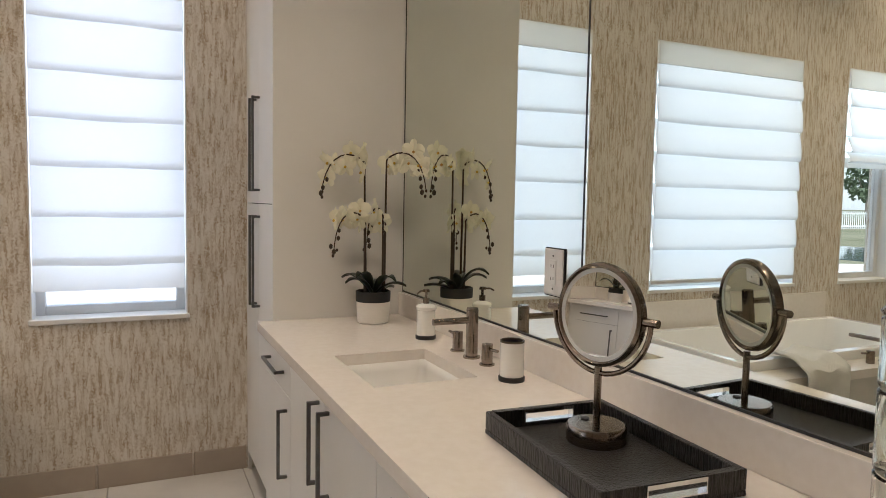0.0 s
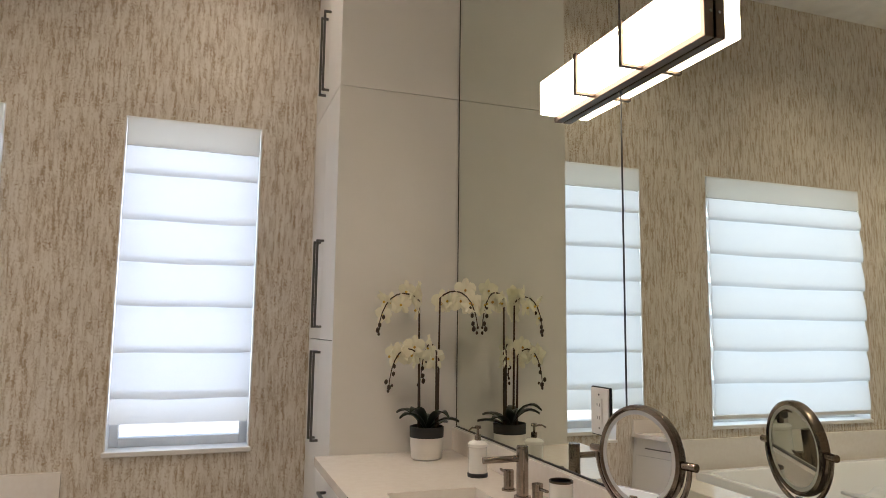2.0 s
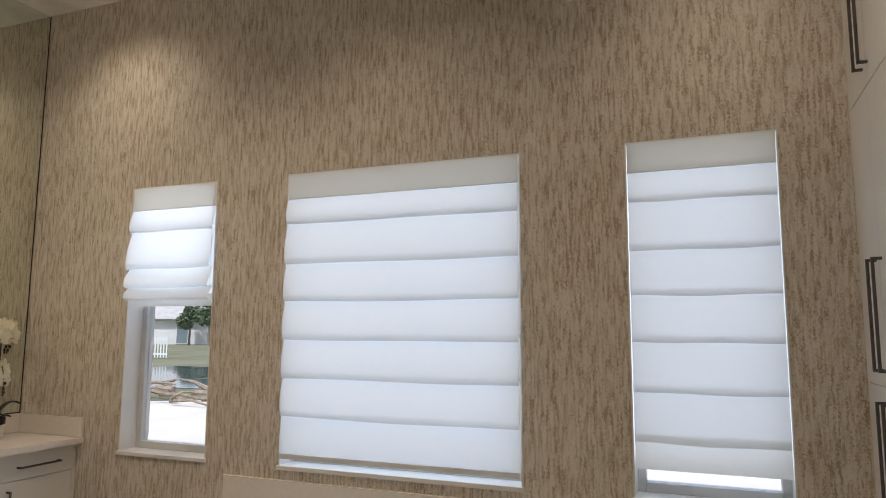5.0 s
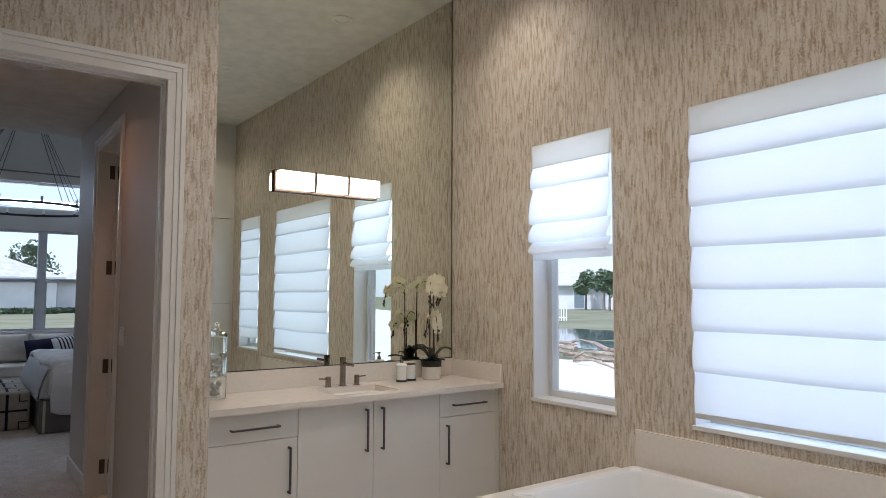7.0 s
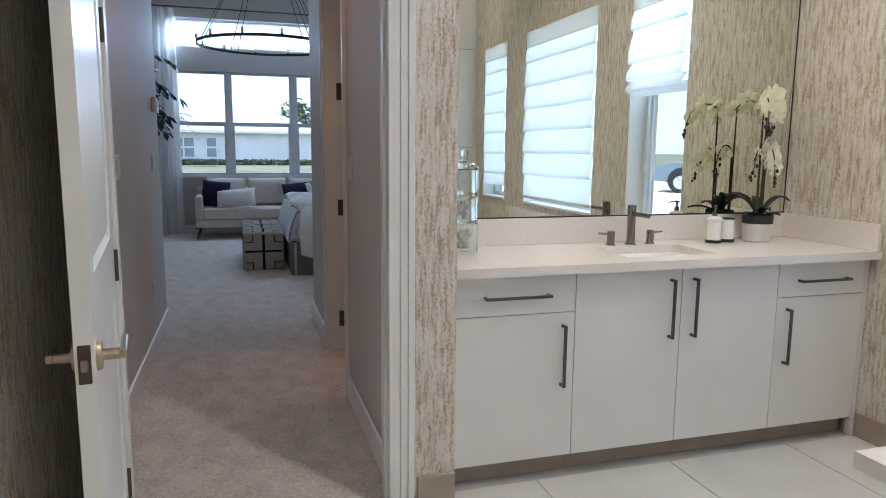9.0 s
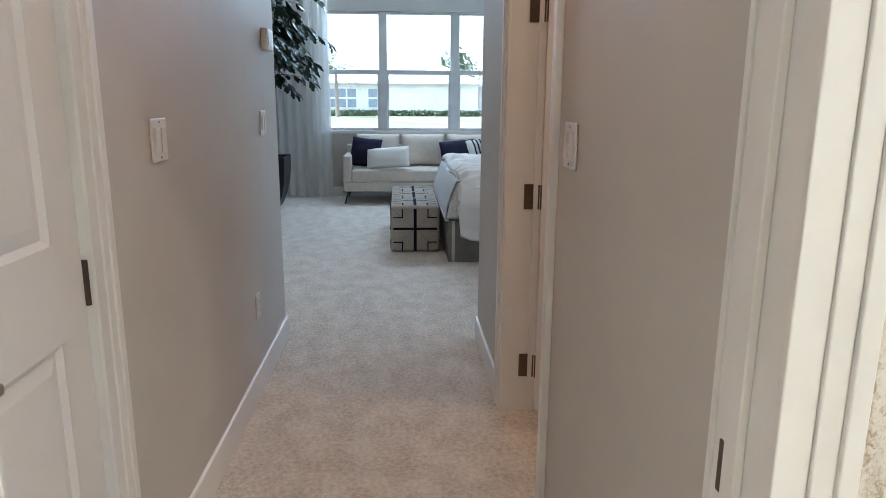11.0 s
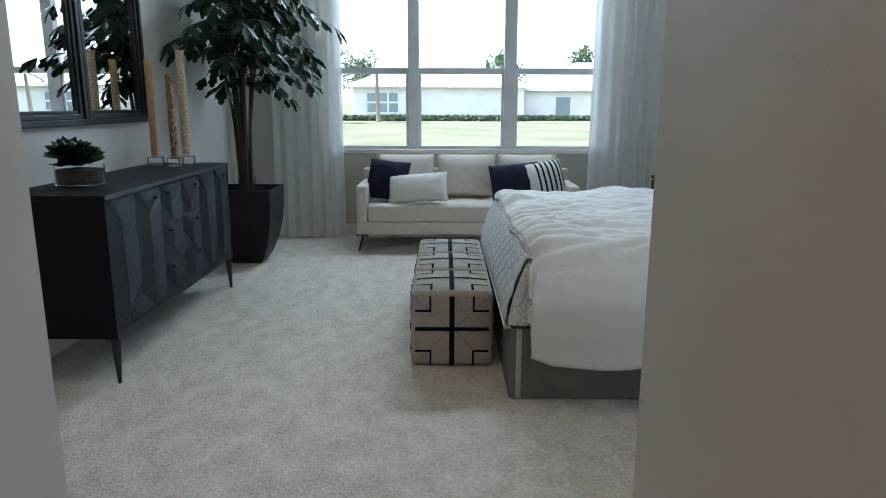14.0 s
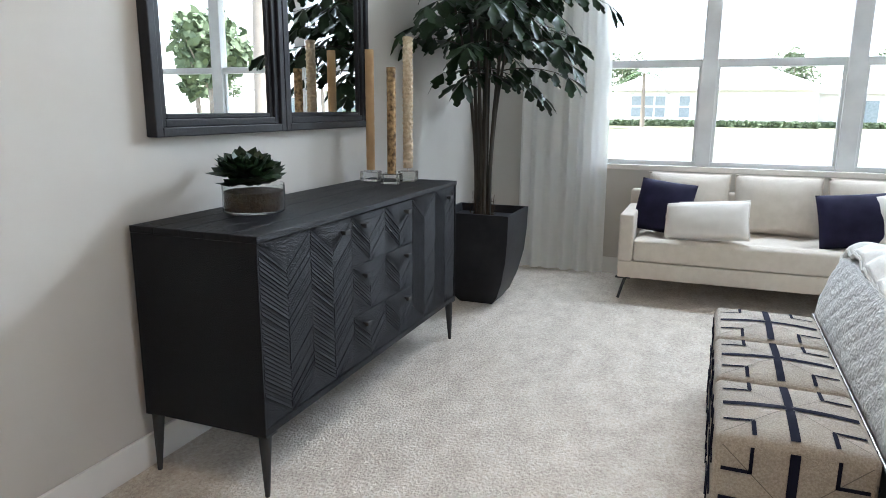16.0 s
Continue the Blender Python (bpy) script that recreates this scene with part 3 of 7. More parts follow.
def panel_door(name, m, width, height, label, lever=True, thick=0.036):
    """A two-panel moulded door; local x runs from the hinge, its faces across y."""
    ob = thing(name, m, label, "door")
    bm = B()
    stile, z1, z2, z3, z4 = 0.115, 0.24, 0.85, 1.05, height - 0.14
    box(bm, 0, stile, -thick / 2, thick / 2, 0.012, height)
    box(bm, width - stile, width, -thick / 2, thick / 2, 0.012, height)
    for a, b in ((0.012, z1), (z2, z3), (z4, height)):
        box(bm, stile, width - stile, -thick / 2, thick / 2, a, b)
    part("slab", bm, M_DOOR, ob)
    for a, b in ((z1, z2), (z3, z4)):
        bm = B()
        w, inset = width - stile, 0.045
        outer = [(stile, a), (w, a), (w, b), (stile, b)]
        inner = [(stile + inset, a + inset), (w - inset, a + inset), (w - inset, b - inset), (stile + inset, b - inset)]
        for s in (-1, 1):
            o = [bm.verts.new((x, s * (thick / 2 - 0.001), z)) for x, z in outer]
            g = [bm.verts.new((x + (0.014 if x < width / 2 else -0.014), s * (thick / 2 - 0.010), z + (0.014 if z < (a + b) / 2 else -0.014))) for x, z in outer]
            i = [bm.verts.new((x, s * (thick / 2 - 0.003), z)) for x, z in inner]
            for k in range(4):
                n = (k + 1) % 4
                bm.faces.new((o[k], o[n], g[n], g[k]))
                bm.faces.new((g[k], g[n], i[n], i[k]))
            bm.faces.new(i)
        part("panel", bm, M_DOOR, ob)
    if lever:
        plate = bx("latch_plate", (width - 0.001, width + 0.002, -0.012, 0.012, 0.845, 0.925), M_BRONZE, ob, 0.002, "dark bronze latch plate")
        bx("latch_bolt", (width + 0.0025, width + 0.010, -0.007, 0.007, 0.872, 0.896), M_KNOB, plate, 0.002)
        for s in (-1, 1):
            bm = B()
            cyl(bm, (width - 0.065, s * 0.018, 0.885), (width - 0.065, s * 0.028, 0.885), 0.033, 0.030, 28)
            cyl(bm, (width - 0.065, s * 0.028, 0.885), (width - 0.065, s * 0.072, 0.885), 0.013, 0.011, 16)
            rose = part("door_knob", bm, M_KNOB, ob, "antique nickel lever handle", True)
            bm = B()
            box(bm, width - 0.180, width - 0.052, s * 0.060, s * 0.076, 0.877, 0.897, 0.005, 3)
            part("lever", bm, M_KNOB, rose, "", True)
    for z in (0.21, 0.945, 1.68, height - 0.13):
        h = B()
        cyl(h, (-0.006, thick / 2 + 0.004, z - 0.05), (-0.006, thick / 2 + 0.004, z + 0.05), 0.007, n=12)
        box(h, -0.004, 0.0, -thick / 2 + 0.002, thick / 2, z - 0.05, z + 0.05, 0.001)
        part("hinge", h, M_BRONZE, ob, "dark bronze hinge")
    return ob


panel_door("door_1", pose(DOORX - 0.030, 0.425, 0, 0, 0, 6.6), 0.875, 2.535, "white two-panel door standing open into the bathroom")
panel_door("door_2", pose(SIDE_X0 + 0.010, HR + 0.141, 0, 0, 0, 90), 0.835, 2.535, "white two-panel door standing open into the side room")
panel_door("door_3", pose(-4.595, HL - 0.035, 0, 0, 0, 0), 0.59, 2.53, "white two-panel hall door, closed")
for z in (0.21, 0.945, 1.68, 2.405):
    bm = B()
    box(bm, SIDE_X0 - 0.001, SIDE_X0 + 0.003, HR + 0.072, HR + 0.130, z - 0.052, z + 0.052, 0.002)
    cyl(bm, (SIDE_X0 + 0.006, HR + 0.131, z - 0.05), (SIDE_X0 + 0.006, HR + 0.131, z + 0.05), 0.007, n=12)
    part("hinge_leaf", bm, M_BRONZE, frame2, "dark bronze hinge leaf with screws")


# ---- windows ----
def window(name, label, x0, x1, z0, z1, y, splits=()):
    """A vinyl-framed window in a wall across y, glazed at depth y."""
    ob = structure(new(name), label, "window")
    bm = B()
    f = 0.045
    box(bm, x0, x0 + f, y - 0.03, y + 0.03, z0, z1, 0.004)
    box(bm, x1 - f, x1, y - 0.03, y + 0.03, z0, z1, 0.004)
    box(bm, x0 + f, x1 - f, y - 0.03, y + 0.03, z0, z0 + f, 0.004)
    box(bm, x0 + f, x1 - f, y - 0.03, y + 0.03, z1 - f, z1, 0.004)
    part("window_frame", bm, M_FRAME, ob)
    g = bx("pane", (x0 + f, x1 - f, y - 0.003, y + 0.003, z0 + f, z1 - f), M_GLASS, ob)
    g.visible_shadow = False
    bx("window_sill", (x0 - 0.008, x1 + 0.008, NORTH - 0.014, y - 0.03, z0 - 0.022, z0 + 0.002), M_TRIM, ob, 0.004)
    bm = B()
    box(bm, x0, x0 + 0.006, NORTH + 0.001, y - 0.03, z0 + 0.002, z1)
    box(bm, x1 - 0.006, x1, NORTH + 0.001, y - 0.03, z0 + 0.002, z1)
    box(bm, x0 + 0.006, x1 - 0.006, NORTH + 0.001, y - 0.03, z1 - 0.006, z1)
    part("reveal", bm, M_TRIM, ob)
    return ob


for k, n in zip("abc", (1, 2, 3)):
    window(f"window_{n}", "white vinyl window set into the papered wall", *WINDOWS[k], SILL, HEAD, NORTH + 0.16)

win4 = structure(new("window_4"), "large bedroom window of three columns and two rows of panes", "window")
XG = BED_W - 0.09
MUL = [WY0, 0.638, 0.751, 1.624, 1.748, WY1]
bm = B()
for y0, y1 in ((WY0, WY0 + 0.03), (MUL[1], MUL[2]), (MUL[3], MUL[4]), (WY1 - 0.03, WY1)):
    box(bm, XG - 0.05, XG + 0.05, y0, y1, WZ0, WZ1, 0.006)
part("mullion", bm, M_FRAME, win4)
for y0, y1 in ((WY0 + 0.03, MUL[1]), (MUL[2], MUL[3]), (MUL[4], WY1 - 0.03)):
    bm = B()
    for z0, z1, d in ((WZ0, WZ0 + 0.035, 0.03), (1.675, 1.735, 0.035), (WZ1 - 0.035, WZ1, 0.03)):
        box(bm, XG - d, XG + d, y0, y1, z0, z1, 0.004)
    box(bm, XG - 0.02, XG + 0.02, y0, y0 + 0.022, WZ0 + 0.035, 1.675, 0.003)
    box(bm, XG - 0.02, XG + 0.02, y1 - 0.022, y1, WZ0 + 0.035, 1.675, 0.003)
    part("sash", bm, M_FRAME, win4)
    for z0, z1 in ((WZ0 + 0.035, 1.675), (1.735, WZ1 - 0.035)):
        g = bx("pane", (XG - 0.003, XG + 0.003, y0, y1, z0, z1), M_GLASS, win4)
        g.visible_shadow = False
bx("window_sill", (XG + 0.05, BED_W + 0.035, WY0 - 0.05, WY1 + 0.05, WZ0 - 0.04, WZ0 + 0.002), M_QUARTZ, win4, 0.006, "pale marble sill")
win5 = structure(new("window_5"), "wide transom window high on the bedroom wall", "window")
bm = B()
for d in ((WY0, WY0 + 0.04, TZ0, TZ1), (WY1 - 0.04, WY1, TZ0, TZ1), (WY0 + 0.04, WY1 - 0.04, TZ0, TZ0 + 0.04), (WY0 + 0.04, WY1 - 0.04, TZ1 - 0.04, TZ1)):
    box(bm, XG - 0.04, XG + 0.04, *d, 0.004)
part("window_frame", bm, M_FRAME, win5)
g = bx("pane", (XG - 0.033, XG - 0.027, WY0 + 0.04, WY1 - 0.04, TZ0 + 0.04, TZ1 - 0.04), M_GLASS, win5)
g.visible_shadow = False
win6 = structure(new("window_6"), "bedroom side window with a white cross of bars", "window")
bm = B()
for d in ((NW0, NW0 + 0.04, 0.9, 2.5), (NW1 - 0.04, NW1, 0.9, 2.5), (-8.18, -8.12, 0.94, 2.46), (NW0 + 0.04, NW1 - 0.04, 0.9, 0.94), (NW0 + 0.04, NW1 - 0.04, 2.46, 2.5), (NW0 + 0.04, -8.18, 1.68, 1.73), (-8.12, NW1 - 0.04, 1.68, 1.73)):
    box(bm, d[0], d[1], BED_N + 0.06, BED_N + 0.14, d[2], d[3], 0.004)
part("window_frame", bm, M_FRAME, win6)


# ---- bathroom: blinds ----
def roman_blind(name, x0, x1, top, folds, label, tail=0.0, rail=True):
    """A hobbled roman blind: each fold hangs over the head of the next one, so its lower part is double cloth."""
    ob = thing(name, pose((x0 + x1) / 2, NORTH, top), label, "window blind", "roman blinds on the bath windows")
    w = (x1 - x0) / 2 - 0.011
    bx("valance", (-w, w, -0.006, 0.014, -0.150, -0.004), M_VALANCE, ob, 0.002, "cream cloth valance")
    z = -0.140
    for n, (h, belly, back) in enumerate(folds):
        bm = B()
        hid = back * h * 0.12 if n else 0.0

        def f(u, v, z=z, h=h, belly=belly, n=n, hid=hid):
            length = h + hid + 0.012
            zz = z + hid - length * v
            t = max(0.0, (z - zz) / h)
            sway = 0.003 * math.sin(math.pi * u) + 0.002 * math.sin(8 * u + 2.1 * n)
            out = 0.008 + 0.006 * (t == 0) - belly * (0.20 * math.sin(math.pi * min(1, t)) + 0.80 * t ** 1.3)
            if t > 1.0:
                out += belly * (t - 1.0) * 4
            wide = w + 0.010 * math.sin(math.pi * min(1, t)) ** 0.7 * (belly > 0.018) - 0.004 * (t <= 0)
            return ((2 * u - 1) * wide, out - 0.002 * math.sin(5 * u + n) * t, zz - sway * t)

        grid(bm, 20, 14, f)
        part("fold", bm, M_SHADE, ob, "", True)
        z -= h
    if tail:
        bm = B()
        grid(bm, 12, 4, lambda u, v: ((2 * u - 1) * w, 0.010 - 0.010 * v, z + 0.025 - (tail + 0.005) * v))
        part("hem", bm, M_VALANCE, ob, "doubled cream hem", True)
        z -= tail - 0.02
    if rail:
        bx("bottom_rail", (-w, w, -0.010, 0.010, z - 0.022, z + 0.006), M_FRAME, ob, 0.003)
    bm = B()
    for k in range(int((-z - 0.1) / 0.011)):
        bmesh.ops.create_icosphere(bm, subdivisions=1, radius=0.0032, matrix=Matrix.Translation((w + 0.004, -0.022, -0.12 - 0.011 * k)))
    part("bead_chain", bm, M_PLASTIC, ob, "white bead chain")
    return ob


xa, xb, xc = (WINDOWS[k] for k in "abc")
roman_blind("roman_blind", *xb, HEAD, [(0.145, 0.03, 0.45), (0.232, 0.036, 0.45), (0.213, 0.036, 0.5), (0.213, 0.036, 0.45), (0.213, 0.036, 0.45), (0.211, 0.036, 0.5), (0.220, 0.020, 0.45)], "white roman blind lowered to the sill, glowing with daylight")
roman_blind("roman_blind", *xc, HEAD, [(0.140, 0.012, 0.45), (0.233, 0.016, 0.45), (0.210, 0.016, 0.5), (0.214, 0.016, 0.45), (0.228, 0.016, 0.45), (0.223, 0.014, 0.45)], "white roman blind lowered to just above the sill", 0.15, False)
roman_blind("roman_blind", *xa, HEAD, [(0.14, 0.045, 0.45), (0.235, 0.06, 0.45), (0.12, 0.07, 0.45), (0.075, 0.07, 0.45)], "white roman blind half raised in soft folds", 0.07, False)


# ---- bathroom: cabinets ----
def bar_handle(parent, p0, p1, out, name="handle"):
    """A square bar handle between two points on a front; out: the way it stands off."""
    a, b, o = Vector(p0), Vector(p1), Vector(out)
    bm = B()

    def rod(s, e, r=0.0055):
        lo = [min(s[i], e[i]) - r for i in range(3)]
        hi = [max(s[i], e[i]) + r for i in range(3)]
        box(bm, lo[0], hi[0], lo[1], hi[1], lo[2], hi[2], 0.0012, 1)

    rod(a + o * 0.032, b + o * 0.032)
    for q in (a, b):
        rod(q + o * 0.006, q + o * 0.0265, 0.0055)
    return part(name, bm, M_HANDLE, parent, "dark nickel bar handle")


def cabinet_unit(name, sign, face, y0, y1, kind, label, hside):
    """A flat-fronted vanity unit; sign: the way it faces along x; kind: doors or a drawer over a door."""
    ob = thing(name, pose(face, (y0 + y1) / 2, 0), label, "cabinet", "vanity units")
    w = (y1 - y0) / 2
    depth = 0.50
    bm = B()
    back = sorted((-sign * 0.02, -sign * depth))
    box(bm, *back, -w, w, 0.09, 0.846 if kind == "drawer" else 0.66)
    part("body", bm, M_CABIN, ob)
    k = sorted((-sign * 0.065, -sign * 0.08))
    bx("toe_kick", (*k, -w, w, 0.0, 0.09), M_BASETILE, ob, label="taupe toe kick")
    fr = sorted((0, -sign * 0.019))
    g = 0.0016
    hy = (w - 0.075) * hside
    if kind == "drawer":
        d = bx("drawer_front", (*fr, -w + g, w - g, 0.690, 0.843), M_CAB, ob, 0.0012)
        bar_handle(d, (0, -0.13, 0.762), (0, 0.13, 0.762), (sign, 0, 0))
        d = bx("door", (*fr, -w + g, w - g, 0.092, 0.687), M_CAB, ob, 0.0012)
        bar_handle(d, (0, hy + 0.02 * hside, 0.395), (0, hy + 0.02 * hside, 0.635), (sign, 0, 0))
    else:
        d = bx("door", (*fr, -w + g, w - g, 0.092, 0.843), M_CAB, ob, 0.0012)
        bar_handle(d, (0, hy + 0.02 * hside, 0.557), (0, hy + 0.02 * hside, 0.795), (sign, 0, 0))
    return ob


V2F = -3.868
for y0, y1, kind, hs in ((1.585, 2.088, "drawer", 1), (2.088, 2.576, "doors", 1), (2.576, 3.066, "doors", -1), (3.066, 3.545, "drawer", -1)):
    cabinet_unit("vanity_unit", 1, V2F, y0, y1, kind, "white flat-front vanity unit with dark bar handles", hs)
structure(bx("filler_panel", (V2F - 0.03, V2F, 3.545, 3.570, 0.0, 0.846), M_CAB), "white filler strip between vanity and wall", "trim")
V1F = 0.475
for y0, y1, kind, hs in ((2.385, 2.862, "drawer", -1), (1.925, 2.385, "doors", -1), (1.465, 1.925, "doors", 1), (0.985, 1.465, "drawer", 1), (0.50, 0.985, "drawer", 1)):
    cabinet_unit("vanity_unit", -1, V1F, y0, y1, kind, "white flat-front vanity unit with dark bar handles", hs)


def counter(name, label, sign, wall, front, y0, y1, sink, splash_side, splash=1.008):
    """A quartz top with a sink cut-out, a square underlip and upstands."""
    ob = thing(name, pose(0, 0, 0), label, "worktop")
    z0, z1 = 0.849, 0.885
    sx0, sx1, sy0, sy1 = sink
    lo, hi = sorted((wall, front))
    bm = B()
    box(bm, lo, hi, y0, sy0, z0, z1)
    box(bm, lo, hi, sy1, y1, z0, z1)
    box(bm, lo, sx0, sy0, sy1, z0, z1)
    box(bm, sx1, hi, sy0, sy1, z0, z1)
    bmesh.ops.remove_doubles(bm, verts=bm.verts, dist=1e-5)
    bmesh.ops.delete(bm, geom=[f for f in bm.faces if all(len(e.link_faces) > 2 for e in f.edges)], context="FACES")
    part("slab", bm, M_QUARTZ, ob)
    s = sorted((wall, wall + sign * 0.02))
    bx("backsplash", (*s, y0, y1, z1 + 0.0005, splash), M_QUARTZ, ob, 0.002)
    if splash_side:
        q = sorted((wall + sign * 0.021, front - sign * 0.004))
        bx("side_splash", (*q, y1 - 0.02, y1, z1 + 0.0005, splash), M_QUARTZ, ob, 0.002)
    return ob


SINK2 = (-4.23, -3.93, 2.36, 2.80)
SINK1 = (0.570, 0.885, 1.765, 2.165)
counter("worktop", "cream quartz vanity top with upstands and an undermount sink opening", 1, MIRX2, -3.815, 1.575, 3.570, SINK2, True)
counter("worktop", "cream quartz vanity top along the mirrored wall", -1, MIRX1, 0.440, 0.40, 2.862, SINK1, False, 0.984)


def sink(x0, x1, y0, y1):
    ob = thing("undermount_sink", pose((x0 + x1) / 2, (y0 + y1) / 2, 0.849), "white rectangular porcelain sink set under the quartz top", "sink", "undermount sinks")
    hx, hy = (x1 - x0) / 2 + 0.004, (y1 - y0) / 2 + 0.004
    bm = B()
    rings = []
    for s, z, r in ((1.0, 0.0, 0.02), (0.985, -0.03, 0.03), (0.95, -0.09, 0.045), (0.86, -0.125, 0.06), (0.6, -0.138, 0.06), (0.12, -0.142, 0.02)):
        ring = []
        for cx, cy, a0 in ((1, 1, 0), (-1, 1, 90), (-1, -1, 180), (1, -1, 270)):
            for k in range(5):
                a = radians(a0 + 22.5 * k)
                ring.append(bm.verts.new((cx * (hx * s - r) + r * math.cos(a), cy * (hy * s - r) + r * math.sin(a), z)))
        rings.append(ring)
    for a, b in zip(rings, rings[1:]):
        for k in range(len(a)):
            bm.faces.new((a[k], a[(k + 1) % len(a)], b[(k + 1) % len(a)], b[k]))
    bm.faces.new(rings[-1])
    part("basin", bm, M_PORC, ob, "", True, 0.008)
    bm = B()
    lathe(bm, [(0.0, 0.004), (0.018, 0.003), (0.022, -0.001)], (0, 0, -0.140))
    part("drain", bm, M_METAL, ob, "gunmetal drain", True)


sink(*SINK1)
sink(*SINK2)


def faucet(name, x, y, sign, label, top=0.186):
    """A widespread faucet: spout post with a straight arm, and two lever taps."""
    ob = thing(name, pose(x, y, 0.885), label, "faucet", "vanity faucets")
    bm = B()
    cyl(bm, (0, 0, 0), (0, 0, 0.006), 0.028, n=24)
    cyl(bm, (0, 0, 0.006), (0, 0, top - 0.008), 0.0195, n=24)
    post = part("post", bm, M_METAL, ob, "", True)
    bm = B()
    cyl(bm, (0, 0, top - 0.040), (sign * 0.138, 0, top - 0.040), 0.0105, n=18)
    part("spout", bm, M_METAL, post, "", True)
    bm = B()
    cyl(bm, (0, 0, top - 0.007), (0, 0, top), 0.0195, 0.018, n=24)
    part("cap", bm, M_METAL, post, "", True)
    for s in (-1, 1):
        bm = B()
        cyl(bm, (0, s * 0.105, 0), (0, s * 0.105, 0.005), 0.024, n=20)
        cyl(bm, (0, s * 0.105, 0.005), (0, s * 0.105, 0.066), 0.0175, n=20)
        t = part("tap", bm, M_METAL, ob, "", True)
        bm = B()
        cyl(bm, (0, s * 0.105, 0.052), (0, s * 0.170, 0.056), 0.0048, n=10)
        part("lever", bm, M_METAL, t, "", True)


faucet("faucet", 0.977, 1.990, -1, "brushed gunmetal widespread faucet beside the sink", 0.163)
faucet("faucet", -4.285, 2.585, 1, "brushed gunmetal widespread faucet beside the sink")

# tall linen cabinet
TX, TY = 0.503, 2.866
tall = thing("linen_cabinet", pose(TX, (TY + NORTH) / 2, 0), "tall white linen cabinet reaching the ceiling beside the mirror", "cabinet")
hw = (NORTH - TY) / 2
bx("body", (0.022, MIRX1 + 0.018 - TX, -hw + 0.019, hw - 0.002, 0.09, CEIL - 0.002), M_CABIN, tall)
for z0, z1 in ((0.0, 2.505), (2.508, CEIL - 0.002)):
    bx("side_panel", (0.001, MIRX1 + 0.018 - TX, -hw, -hw + 0.018, z0, z1), M_CAB, tall, 0.0012)
for z0, z1, h0, h1 in ((0.10, 1.362, 0.90, 1.305), (1.366, 2.503, 1.425, 1.835), (2.509, CEIL - 0.003, 2.585, 2.99)):
    for y0, y1, y in ((-hw + 0.001, -0.0015, -0.044), (0.0015, hw - 0.035, 0.044)):
        d = bx("door", (0, 0.019, y0, y1, z0, z1), M_CAB, tall, 0.0012)
        bar_handle(d, (0, y, h0), (0, y, h1), (-1, 0, 0))
bx("scribe_strip", (0.001, 0.02, hw - 0.033, hw - 0.001, 0.0, CEIL - 0.002), M_CAB, tall)
bx("toe_kick", (0.06, 0.075, -hw + 0.019, hw - 0.002, 0.0, 0.09), M_BASETILE, tall)


# ---- bathroom: mirrors and lamps ----
def wall_mirror(name, x, sign, y0, y1, joints, label, foot=1.01):
    ob = thing(name, pose(x, (y0 + y1) / 2, foot), label, "mirror", "wall mirrors")
    h = CEIL - foot - 0.004
    c = (y0 + y1) / 2
    edges = [y0, *joints, y1]
    for a, b in zip(edges, edges[1:]):
        d = sorted((0, -sign * 0.006))
        bx("mirror_pane", (*d, a - c + 0.0015, b - c - 0.0015, 0.0, h), M_MIRROR, ob)
    d = sorted((-sign * 0.0065, -sign * 0.012))
    bx("backing", (*d, y0 - c, y1 - c, 0.0, h), M_BLACK, ob)
    d = sorted((sign * 0.001, -sign * 0.006))
    for a in (y0, *joints, y1):
        bx("edge_channel", (*d, a - c - 0.003, a - c + 0.003, 0.0, h), M_BLACK, ob, label="black edge channel")
    bx("bottom_channel", (*sorted((sign * 0.003, -sign * 0.006)), y0 - c, y1 - c, -0.002, 0.004), M_BLACK, ob)
    return ob


wall_mirror("wall_mirror", MIRX1, -1, 0.40, 2.860, [1.545], "large frameless wall mirror in two panes above the vanity", 0.987)
wall_mirror("wall_mirror", MIRX2, 1, 1.578, 3.566, [], "large frameless wall mirror reaching the ceiling")


def light_bar(x, y, z, sign, half=0.40):
    ob = thing("vanity_light", pose(x, y, z), "lit frosted glass vanity light bar with two thin bronze straps", "wall lamp", "vanity lights")
    ch = bx("back_channel", (*sorted((sign * 0.003, sign * 0.030)), -half - 0.012, half + 0.012, -0.063, 0.076), M_BRONZE, ob, 0.002, "dark bronze channel on the mirror")
    part("set_screw", cyl(B(), (sign * 0.013, -half - 0.0125, 0.0), (sign * 0.013, -half - 0.0145, 0.0), 0.004, n=10), M_CHROME, ch)
    bx("diffuser", (*sorted((sign * 0.031, sign * 0.088)), -half, half, -0.048, 0.064), M_GLOW, ob, 0.003, "glowing frosted glass box")
    for k in (1, 2):
        a, w = -half + 2 * half * k / 3, 0.007
        bm = B()
        box(bm, *sorted((sign * 0.089, sign * 0.095)), a - w, a + w, -0.055, 0.071)
        box(bm, *sorted((sign * 0.0305, sign * 0.089)), a - w, a + w, -0.055, -0.0485)
        box(bm, *sorted((sign * 0.0305, sign * 0.089)), a - w, a + w, 0.0645, 0.071)
        part("strap", bm, M_BRONZE, ob)


